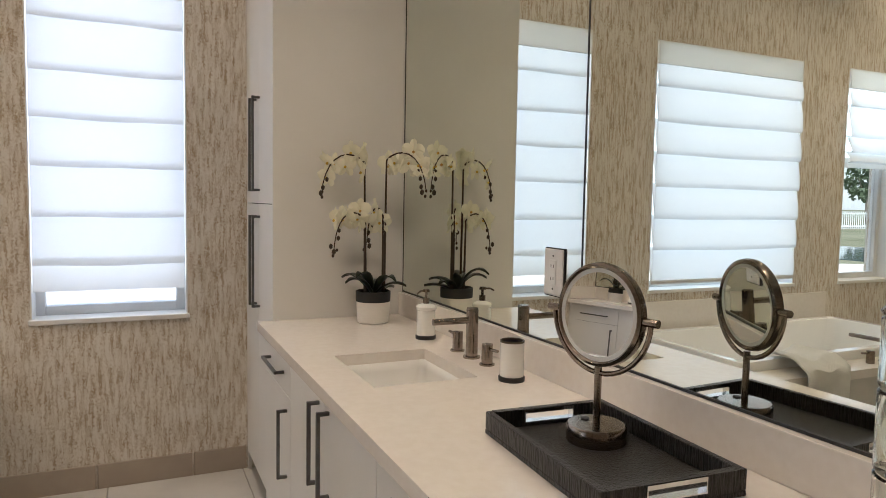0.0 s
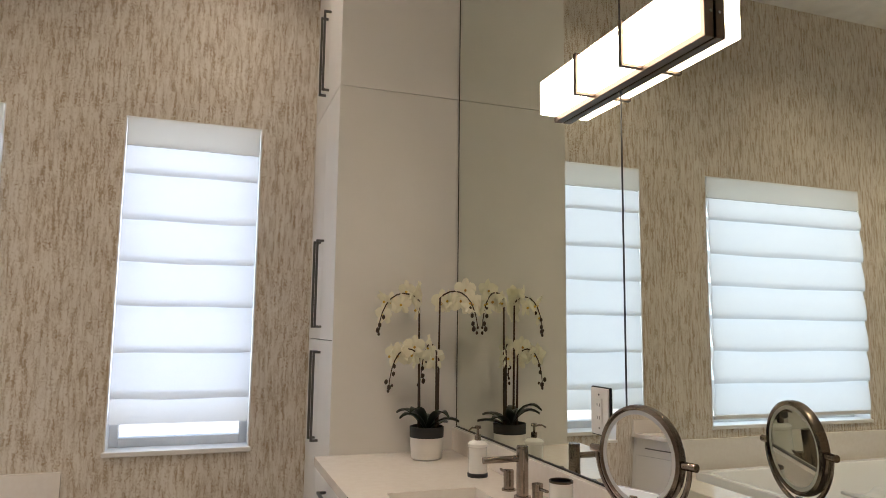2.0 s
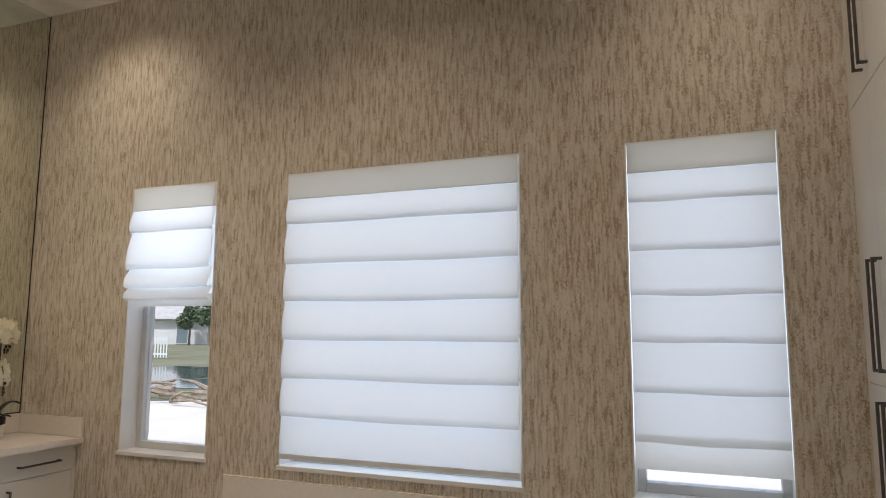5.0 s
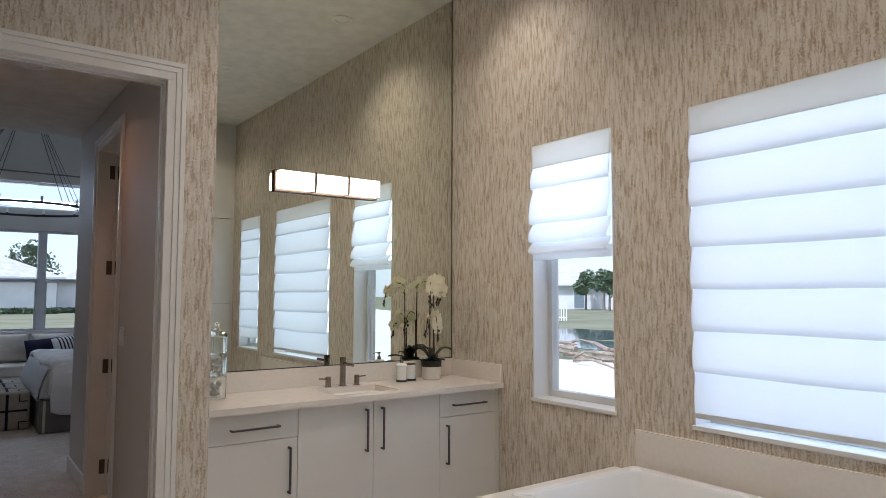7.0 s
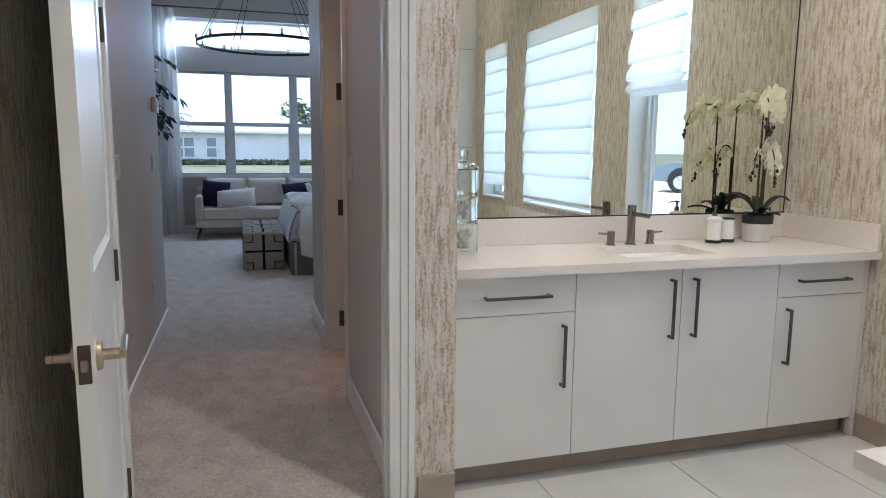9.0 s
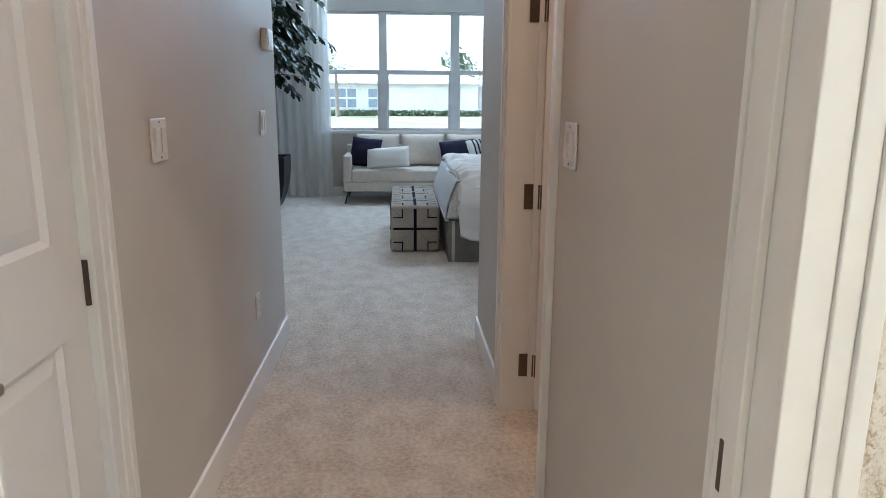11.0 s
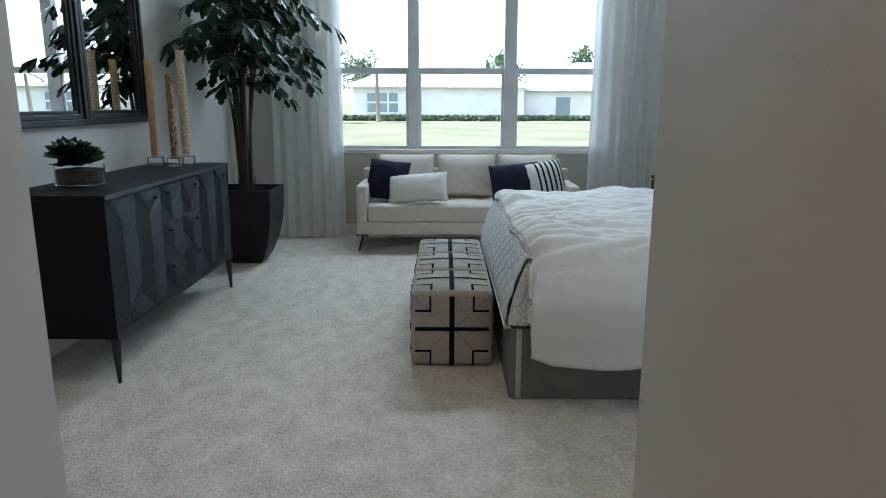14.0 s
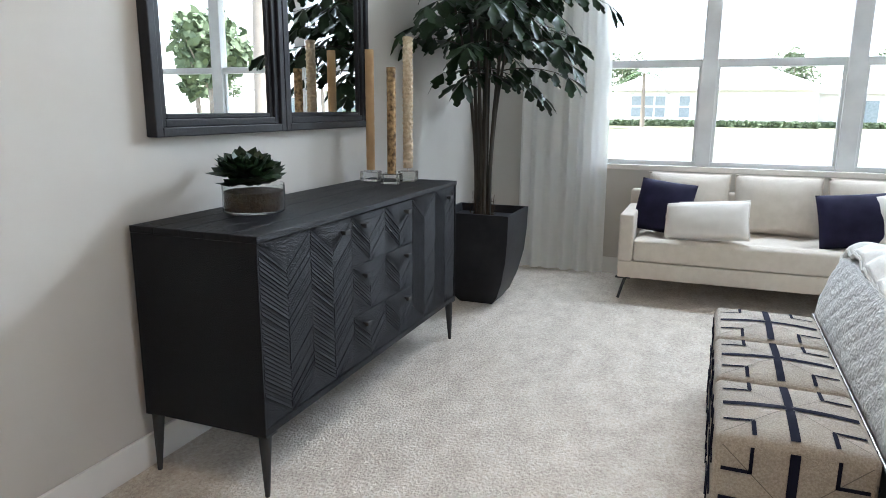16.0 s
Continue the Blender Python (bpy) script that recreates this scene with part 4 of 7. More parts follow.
light_bar(MIRX1, 1.522, 2.170, -1, 0.348)
light_bar(MIRX2, 2.505, 2.205, 1, 0.365)
# The two added fill lamps get the same fixture.
for x, y in BATH_DOWNLIGHTS_PLUS_FILL:
    ob = thing("downlight", pose(x, y, CEIL), "white recessed ceiling downlight, lit; two of the five are unseen added fill", "ceiling light", "bath downlights")
    part("trim_ring", lathe(B(), [(0.055, -0.001), (0.085, -0.001), (0.088, -0.006), (0.058, -0.010), (0.052, -0.003)]), M_TRIM, ob, "", True)
    part("lens", lathe(B(), [(0.0, -0.002), (0.052, -0.002)]), M_DISC, ob, "glowing lens")
for x, y, z in ((-4.9, 0.82, HCEIL), (-7.75, 0.82, BCEIL)):
    ob = thing("downlight", pose(x, y, z), "white recessed ceiling downlight, lit; two of the five are unseen added fill warm", "ceiling light", "bedroom wing downlights")
    part("trim_ring", lathe(B(), [(0.055, -0.001), (0.085, -0.001), (0.088, -0.006), (0.058, -0.010), (0.052, -0.003)]), M_TRIM, ob, "", True)
    part("lens", lathe(B(), [(0.0, -0.002), (0.052, -0.002)]), M_DISC, ob, "glowing lens")


def wall_plate(name, m, label, kind):
    """An electrical plate facing local -y."""
    ob = thing(name, m, label, "electrical plate")
    hwid, high = {"switch": (0.058, 0.058), "chrome": (0.045, 0.066)}.get(kind, (0.036, 0.058))
    bx("plate", (-hwid, hwid, -0.006, 0.0, -high, high), M_PLASTIC, ob, 0.003)
    if kind == "chrome":
        bx("gasket", (-0.048, 0.048, -0.0005, 0.0015, -0.069, 0.069), M_BLACK, ob, 0.002, "dark edge")
    if kind == "switch":
        for s in (-1, 1):
            bx("rocker", (s * 0.024 - 0.017, s * 0.024 + 0.017, -0.011, -0.0062, -0.034, 0.034), M_PLASTIC, ob, 0.002)
    else:
        r = bx("socket", (-0.017, 0.017, -0.009, -0.0062, -0.036, 0.036), M_PLASTIC, ob, 0.002)
        for z in (-0.018, 0.018):
            for x in (-0.006, 0.006):
                bx("slot", (x - 0.0013, x + 0.0013, -0.0095, -0.0091, z - 0.004, z + 0.005), M_SLOT, r)
    for z in (-0.047, 0.047):
        part("screw", cyl(B(), (0, -0.0062, z), (0, -0.0075, z), 0.003, n=8), M_SLOT, ob)
    return ob


wall_plate("outlet", pose(MIRX1 - 0.0025, 1.668, 1.193, 0, 0, -90), "white electrical outlet plate set in the mirror", "chrome")
wall_plate("light_switch", pose(-6.48, HL + 0.001, 1.22, 0, 0, 180), "white double rocker switch on the hall wall", "switch")
wall_plate("light_switch", pose(-5.06, HL + 0.001, 1.22, 0, 0, 180), "white double rocker switch on the hall wall", "switch")
wall_plate("light_switch", pose(-4.86, HR - 0.001, 1.22, 0, 0, 0), "white double rocker switch on the hall wall", "switch")
wall_plate("outlet", pose(-6.16, HL + 0.001, 0.41, 0, 0, 180), "white electrical outlet low on the hall wall", "socket")
th = thing("thermostat", pose(-6.62, HL, 1.61, 0, 0, 180), "white plastic thermostat box on the hall wall", "thermostat")
bx("body", (-0.075, 0.075, -0.032, -0.0005, -0.05, 0.05), M_PLASTIC, th, 0.006, segs=3)
bx("face", (-0.06, 0.06, -0.035, -0.0325, -0.03, 0.035), M_FRAME, th, 0.001)

# ---- bathroom: tub ----
TUBX0, TUBX1, DECKY = -2.87, -0.57, 2.42
deck = thing("tub_deck", pose(0, 0, 0), "cream quartz tub deck on a panelled base with a low upstand", "tub surround")
RX0, RX1, RY0, RY1 = -2.68, -0.74, 2.60, 3.50
bm = B()
z0, z1 = 0.462, 0.51
ix0, ix1, iy0, iy1 = RX0 + 0.04, RX1 - 0.04, RY0 + 0.04, RY1 - 0.04
box(bm, TUBX0, TUBX1, DECKY, iy0, z0, z1, 0.0)
box(bm, TUBX0, TUBX1, iy1, NORTH, z0, z1)
box(bm, TUBX0, ix0, iy0, iy1, z0, z1)
box(bm, ix1, TUBX1, iy0, iy1, z0, z1)
part("deck_top", bm, M_QUARTZ, deck)
bx("skirt", (TUBX0 + 0.10, TUBX1 - 0.1, DECKY + 0.08, DECKY + 0.10, 0, z0), M_TILE, deck, label="pale tiled skirt")
bx("skirt_side", (TUBX0 + 0.08, TUBX0 + 0.10, DECKY + 0.08, NORTH - 0.001, 0, z0), M_TILE, deck)
bx("skirt_side", (TUBX1 - 0.10, TUBX1 - 0.08, DECKY + 0.08, NORTH - 0.001, 0, z0), M_TILE, deck)
bx("upstand", (-2.705, -0.61, NORTH - 0.022, NORTH - 0.001, z1 + 0.0005, 0.745), M_QUARTZ, deck, 0.002)

tub = thing("bathtub", pose((RX0 + RX1) / 2, (RY0 + RY1) / 2, 0.51), "white rectangular drop-in acrylic bathtub", "bathtub")
hx, hy = (RX1 - RX0) / 2, (RY1 - RY0) / 2
bm = B()
rings = []
for sx, sy, z, r in ((1.0, 1.0, 0.001, 0.03), (1.0, 1.0, 0.045, 0.03), (0.995, 0.988, 0.055, 0.03), (0.945, 0.875, 0.055, 0.05), (0.935, 0.855, 0.045, 0.05), (0.90, 0.80, -0.15, 0.08), (0.84, 0.74, -0.36, 0.12), (0.74, 0.60, -0.42, 0.12), (0.2, 0.15, -0.43, 0.03)):
    ring = []
    for cx, cy, a0 in ((1, 1, 0), (-1, 1, 90), (-1, -1, 180), (1, -1, 270)):
        for k in range(6):
            a = radians(a0 + 18 * k)
            ring.append(bm.verts.new((cx * (hx * sx - r) + r * math.cos(a), cy * (hy * sy - r) + r * math.sin(a), z)))
    rings.append(ring)
for a, b in zip(rings, rings[1:]):
    for k in range(len(a)):
        bm.faces.new((a[k], a[(k + 1) % len(a)], b[(k + 1) % len(a)], b[k]))
bm.faces.new(rings[-1])
part("shell", bm, M_TUB, tub, "", True)
part("overflow", cyl(B(), (hx * 0.905, 0, -0.06), (hx * 0.885, 0, -0.063), 0.035, n=24), M_METAL, tub, "gunmetal overflow cover", True)
tf = thing("tub_faucet", pose(-1.78, 2.505, 0.51), "gunmetal deck-mounted tub filler with a long spout", "faucet")
bm = B()
cyl(bm, (0, 0, 0), (0, 0, 0.008), 0.034, n=24)
cyl(bm, (0, 0, 0.008), (0, 0, 0.145), 0.024, n=24)
post = part("post", bm, M_METAL, tf, "", True)
bm = B()
box(bm, -0.016, 0.016, 0.0, 0.215, 0.108, 0.128, 0.004, 3)
part("spout", bm, M_METAL, post, "", True)
for s in (-0.13, 0.13):
    bm = B()
    cyl(bm, (s, 0, 0), (s, 0, 0.07), 0.022, n=20)
    t = part("tap", bm, M_METAL, tf, "", True)
    part("lever", cyl(B(), (s, 0, 0.058), (s * 1.6, 0, 0.064), 0.006, n=10), M_METAL, t, "", True)
towel = thing("towel", pose(-1.15, 2.52, 0.51), "white cotton towel draped over the tub edge", "towel")
bm = B()


def towel_f(u, v):
    s = v * 0.75
    wob = 0.012 * math.sin(7 * u + 3 * v) + 0.008 * math.sin(15 * u + 5 * v)
    w = 0.15 + 0.02 * math.sin(3 * v)
    if s < 0.22:
        y, z = 0.16 - s, 0.066 + 0.012 * math.sin(9 * u)
    elif s < 0.38:
        y, z = -0.06 - (s - 0.22) * 0.5, 0.066 - (s - 0.22) * 0.28
    else:
        y, z = -0.14 - 0.01 * math.sin(8 * u), 0.02 - (s - 0.38)
    return ((2 * u - 1) * w + 0.03 * v, y + wob * 0.6, z + wob * 0.5 + 0.012)


grid(bm, 24, 30, towel_f)
part("cloth", bm, M_TOWEL, towel, "", True, 0.012)


# ---- bathroom: small things ----
def orchid(m, label, seed, twin):
    rnd = random.Random(seed)
    ob = thing("orchid", m, label, "potted plant", "orchids on the vanities")
    part("pot", lathe(B(), [(0.058, 0.0), (0.064, 0.004), (0.070, 0.085), (0.070, 0.088), (0.064, 0.088), (0.063, 0.08), (0.0, 0.08)]), M_POT, ob, "white ceramic pot", True)
    part("pot_rim", lathe(B(), [(0.071, 0.0885), (0.072, 0.130), (0.068, 0.132), (0.066, 0.105), (0.0, 0.104)]), M_RUBBER, ob, "black upper rim", True)
    for k in range(7):
        a = 2 * math.pi * k / 7 + rnd.uniform(-0.3, 0.3)
        ln, up = rnd.uniform(0.10, 0.17), rnd.uniform(0.4, 1.9)
        bm = B()

        def leaf(u, v, a=a, ln=ln, up=up):
            w = 0.026 * math.sin(math.pi * min(0.98, u * 0.92 + 0.08)) * (2 * v - 1)
            r = ln * u
            z = 0.105 + up * ln * u * (1.25 - 0.9 * u) + abs(2 * v - 1) * 0.008
            return (r * math.cos(a) - w * math.sin(a), r * math.sin(a) + w * math.cos(a), z)

        grid(bm, 8, 4, leaf)
        part("leaf", bm, M_OLEAF, ob, "dark glossy leaf" if k == 0 else "", True, 0.003)
    sprays = ((Vector((-0.035, 0.01, 0)), Vector((-0.175, -0.02, 0)), 0.655, 9), (Vector((0.045, -0.01, 0)), Vector((0.165, -0.03, 0)), 0.665, 10), (Vector((-0.030, -0.015, 0)), Vector((-0.125, -0.04, 0)), 0.42, 6), (Vector((0.040, -0.015, 0)), Vector((-0.070, 0.05, 0)), 0.44, 3))
    for base, lean, top, count in sprays:
        pts = []
        for k in range(19):
            t = k / 18
            if t < 0.5:
                q = base + Vector((0, 0, 0.11 + (top - 0.11) * t / 0.5)) + lean * 0.06 * t
            else:
                s = (t - 0.5) / 0.5
                q = base + lean * (0.03 + 0.97 * math.sin(0.5 * math.pi * s) ** 1.3) + Vector((0, 0, top + 0.045 * math.sin(math.pi * min(1, s * 1.15)) - 0.115 * s ** 2.2))
            pts.append(q)
        part("stem", tube(B(), pts, 0.0056, 0.0020, 7), M_STEM, ob, "", True)
        for k in range(count):
            t = 0.50 + 0.40 * k / count
            i = t * 18
            p = pts[int(i)].lerp(pts[min(18, int(i) + 1)], i % 1)
            out = Vector((rnd.uniform(-1, 1), rnd.uniform(-1, 1), rnd.uniform(-0.5, 0.5)))
            out = (out + twin * 0.9).normalized()
            q = out.to_track_quat("Z", "Y")
            c = p + out * 0.012 - twin.normalized() * 0.020 + Vector((rnd.uniform(-0.02, 0.02), 0, rnd.uniform(-0.040, 0.024)))
            bm = B()
            size = rnd.uniform(0.046, 0.058)
            for n in range(5):
                a = math.pi / 2 + 2 * math.pi * n / 5 + rnd.uniform(-0.1, 0.1)
                wide = 1.15 if n in (1, 4) else 0.72
                ring = []
                for s in range(9):
                    b = 2 * math.pi * s / 9
                    rr, ww = size * (0.52 + 0.5 * math.cos(b)), size * 0.44 * wide * math.sin(b)
                    z = 0.010 * math.cos(b) * rnd.uniform(-0.6, 1) - 0.25 * ww * ww / size
                    ring.append(bm.verts.new(c + q @ Vector((rr * math.cos(a) - ww * math.sin(a), rr * math.sin(a) + ww * math.cos(a), z))))
                mid = bm.verts.new(c + q @ Vector((size * 0.55 * math.cos(a), size * 0.55 * math.sin(a), 0.006)))
                for s in range(9):
                    bm.faces.new((ring[s], ring[(s + 1) % 9], mid))
            fl = part("flower", bm, M_PETAL, ob, "", True)
            bm = B()
            bmesh.ops.create_icosphere(bm, subdivisions=1, radius=0.0065, matrix=Matrix.Translation(c + q @ Vector((0, -0.004, 0.007))))
            part("throat", bm, M_PETALC, fl)
        for k in range(6):
            p = pts[18 - k % 4] + Vector((rnd.uniform(-0.016, 0.016), rnd.uniform(-0.012, 0.012), -0.012 - 0.004 * k))
            bm = B()
            bmesh.ops.create_icosphere(bm, subdivisions=1, radius=0.0095 - 0.0008 * k, matrix=Matrix.Translation(p) @ Matrix.Diagonal((1, 1, 1.4, 1)))
            part("bud", bm, M_STEM, ob)
    return ob


orchid(pose(0.882, 2.705, 0.885, 0, 0, -22), "white phalaenopsis orchid in a white pot with a black rim", 3, Vector((-0.5, -1.0, 0.0)))
orchid(pose(-4.26, 3.28, 0.885, 0, 0, 140), "white phalaenopsis orchid in full bloom in a white pot", 5, Vector((0.4, 0.6, 0.1)))


def soap(m, label):
    ob = thing("soap_dispenser", m, label, "soap dispenser", "soap dispensers")
    part("foot", lathe(B(), [(0.037, 0), (0.038, 0.012), (0.036, 0.014)]), M_RUBBER, ob, "black rubber foot", True)
    part("bottle", lathe(B(), [(0.034, 0.0145), (0.034, 0.105), (0.038, 0.108), (0.038, 0.118), (0.030, 0.126), (0.014, 0.130)]), M_PORC, ob, "white ceramic bottle", True)
    bm = B()
    cyl(bm, (0, 0, 0.130), (0, 0, 0.150), 0.012, n=16)
    cyl(bm, (0, 0, 0.150), (0, 0, 0.172), 0.005, n=10)
    cyl(bm, (0, 0, 0.172), (0, 0, 0.182), 0.013, 0.011, n=16)
    tube(bm, [(0, 0, 0.176), (-0.03, 0.0, 0.176), (-0.045, 0, 0.168)], 0.004, 0.003)
    part("pump", bm, M_METAL, ob, "gunmetal pump", True)


def tumbler(m, label):
    ob = thing("tumbler", m, label, "tumbler", "tumblers")
    part("foot", lathe(B(), [(0.037, 0), (0.038, 0.012), (0.036, 0.014)]), M_RUBBER, ob, "black rubber foot", True)
    part("cup", lathe(B(), [(0.034, 0.0145), (0.034, 0.110), (0.031, 0.110), (0.031, 0.02), (0.0, 0.02)]), M_PORC, ob, "white ceramic cup", True)
    part("rim", lathe(B(), [(0.0345, 0.1105), (0.0345, 0.116), (0.031, 0.116), (0.031, 0.1105)]), M_BRONZE, ob, "bronze rim", True)


soap(pose(0.957, 2.323, 0.885, 0, 0, 20), "white ceramic soap dispenser with a metal pump")
soap(pose(-4.25, 3.02, 0.885, 0, 0, 150), "white ceramic soap dispenser with a metal pump")
tumbler(pose(0.957, 1.701, 0.885), "white ceramic tumbler with a bronze rim")
tumbler(pose(-4.27, 3.11, 0.885), "white ceramic tumbler with a bronze rim")


def jar(m, label):
    ob = thing("apothecary_jar", m, label, "glass jar", "apothecary jars")
    for k, (z, h) in enumerate(((0.0, 0.125), (0.13, 0.115), (0.25, 0.10))):
        part("tier", lathe(B(), [(0.0, z), (0.056, z), (0.060, z + 0.006), (0.060, z + h), (0.056, z + h + 0.003), (0.0555, z + h - 0.004), (0.0555, z + 0.012), (0.0, z + 0.010)]), M_JAR, ob, "stacked clear glass tier" if k == 0 else "", True)
    part("lid", lathe(B(), [(0.060, 0.356), (0.062, 0.360), (0.045, 0.378), (0.016, 0.392), (0.008, 0.402), (0.018, 0.416), (0.016, 0.430), (0.0, 0.436)]), M_JAR, ob, "domed glass lid with a knob", True)
    rnd = random.Random(9)
    for z, n in ((0.02, 18), (0.15, 14)):
        bm = B()
        for _ in range(n):
            a, r = rnd.uniform(0, 6.28), rnd.uniform(0, 0.036)
            bmesh.ops.create_icosphere(bm, subdivisions=2, radius=0.0165, matrix=Matrix.Translation((r * math.cos(a), r * math.sin(a), z + 0.012 + rnd.uniform(0, 0.06))))
        part("cotton_wool", bm, M_COTTON, ob, "white cotton balls", True)


jar(pose(-4.22, 1.735, 0.885), "tall clear glass apothecary jar holding cotton balls")
jar(pose(0.985, 0.625, 0.885), "tall clear glass apothecary jar holding cotton balls")

# tray with the shaving mirror
tray = thing("serving_tray", pose(0.8155, 1.113, 0.8855, 0, 0, -3.5), "black textured leather tray with nickel-lined hand grips", "tray")
tw, tl, thh = 0.150, 0.218, 0.049
bx("base", (-tw, tw, -tl, tl, 0, 0.010), M_TRAY, tray, 0.002)
for x0, x1 in ((-tw, -tw + 0.016), (tw - 0.016, tw)):
    bx("side", (x0, x1, -tl, tl, 0.0105, thh), M_TRAY, tray, 0.003)
for s in (-1, 1):
    y0, y1 = sorted((s * tl, s * (tl - 0.016)))
    bm = B()
    for d in ((-tw + 0.0165, -0.062, 0.0105, thh), (0.062, tw - 0.0165, 0.0105, thh), (-0.062, 0.062, 0.0105, 0.018), (-0.062, 0.062, 0.040, thh)):
        box(bm, d[0], d[1], y0, y1, d[2], d[3])
    e = part("end", bm, M_TRAY, tray)
    bm = B()
    for d in ((-0.062, 0.062, 0.0182, 0.0205), (-0.062, 0.062, 0.0395, 0.0475), (-0.062, -0.0595, 0.0205, 0.0395), (0.0595, 0.062, 0.0205, 0.0395)):
        box(bm, d[0], d[1], y0 - 0.002, y1 + 0.002, d[2], d[3])
    part("grip_liner", bm, M_CHROME, e, "nickel grip liner")
sm = thing("shaving_mirror", pose(0.860, 1.188, 0.896, 0, 0, -76), "round tabletop shaving mirror on a brushed metal stand", "mirror")
base = part("base", lathe(B(), [(0.0, 0.0), (0.061, 0.0), (0.062, 0.004), (0.062, 0.032), (0.058, 0.037), (0.0, 0.038)]), M_METAL, sm, "", True)
part("power_button", lathe(B(), [(0.0, 0.0405), (0.008, 0.0405), (0.009, 0.0385)], (-0.03, 0.0, 0)), M_RUBBER, base, "dark button", True)
part("stem", cyl(B(), (0, 0, 0.038), (0, 0, 0.155), 0.0078, n=16), M_METAL, sm, "", True)
bm = B()
HC = 0.265
tube(bm, [(0.122 * math.cos(radians(a)), 0, HC + 0.122 * math.sin(radians(a))) for a in range(180, 361, 9)], 0.0055, n=10)
part("yoke", bm, M_METAL, sm, "curved yoke", True)
bm = B()
n = 48
prof = [(0.100, -0.014), (0.106, -0.010), (0.108, 0.0), (0.106, 0.010), (0.100, 0.014), (0.096, 0.010), (0.096, -0.010)]
rings = [[bm.verts.new((r * math.cos(2 * math.pi * k / n), y, r * math.sin(2 * math.pi * k / n))) for k in range(n)] for r, y in prof]
for a, b in zip(rings, rings[1:] + rings[:1]):
    for k in range(n):
        bm.faces.new((a[k], a[(k + 1) % n], b[(k + 1) % n], b[k]))
head = part("ring", bm, M_METAL, sm, "brushed metal ring", True)
head.matrix_local = pose(0, 0, HC, -3, 0, 0)
for s in (-1, 1):
    part("mirror_face", cyl(B(), (0, s * 0.002, 0), (0, s * 0.008, 0), 0.0965, n=48), M_MIRROR2, head)
    bm = B()
    ro = [[bm.verts.new((r * math.cos(2 * math.pi * k / n), s * 0.0086, r * math.sin(2 * math.pi * k / n))) for k in range(n)] for r in (0.087, 0.096)]
    for k in range(n):
        bm.faces.new((ro[0][k], ro[0][(k + 1) % n], ro[1][(k + 1) % n], ro[1][k]))
    part("light_ring", bm, M_FRAME, head, "frosted light ring")
    part("pivot", cyl(B(), (s * 0.108, 0, 0), (s * 0.138, 0, 0), 0.0085, n=14), M_METAL, head, "", True)


# ---- bedroom: sideboard and what stands on it ----
DX0, DX1, DF, DBK, DTOP, DBOT = -10.67, -8.825, -0.590, -1.125, 0.948, 0.24
dr = thing("sideboard", pose((DX0 + DX1) / 2, (DF + DBK) / 2, 0), "black-stained oak sideboard with chevron-carved fronts on tapered legs", "sideboard")
lx, ly = (DX1 - DX0) / 2, (DF - DBK) / 2
rnd = random.Random(11)
bx("carcass", (-lx + 0.004, lx - 0.004, -ly, ly - 0.024, DBOT, DTOP - 0.027), M_BLACKWOOD, dr)
for k in range(5):
    y0 = -ly + (2 * ly + 0.006) * k / 5
    bx("top_plank", (-lx - 0.006, lx + 0.006, y0, y0 + (2 * ly + 0.006) / 5 - 0.0015, DTOP - 0.026, DTOP - rnd.uniform(0, 0.002)), M_BLACKWOOD, dr, 0.003, "worn plank of the top" if k == 0 else "")
bx("plinth_rail", (-lx + 0.002, lx - 0.002, ly - 0.024, ly - 0.002, DBOT, DBOT + 0.025), M_BLACKWOOD, dr)
for s in (-1, 1):
    bx("side_panel", (s * lx - 0.004, s * lx + 0.004, -ly, ly, DBOT - 0.002, DTOP - 0.0265), M_BLACKWOOD, dr, 0.002)
FR = [(-lx + 0.010, -0.335 + 0.01), (-0.325 + 0.003, 0.285), (0.288, lx - 0.010)]


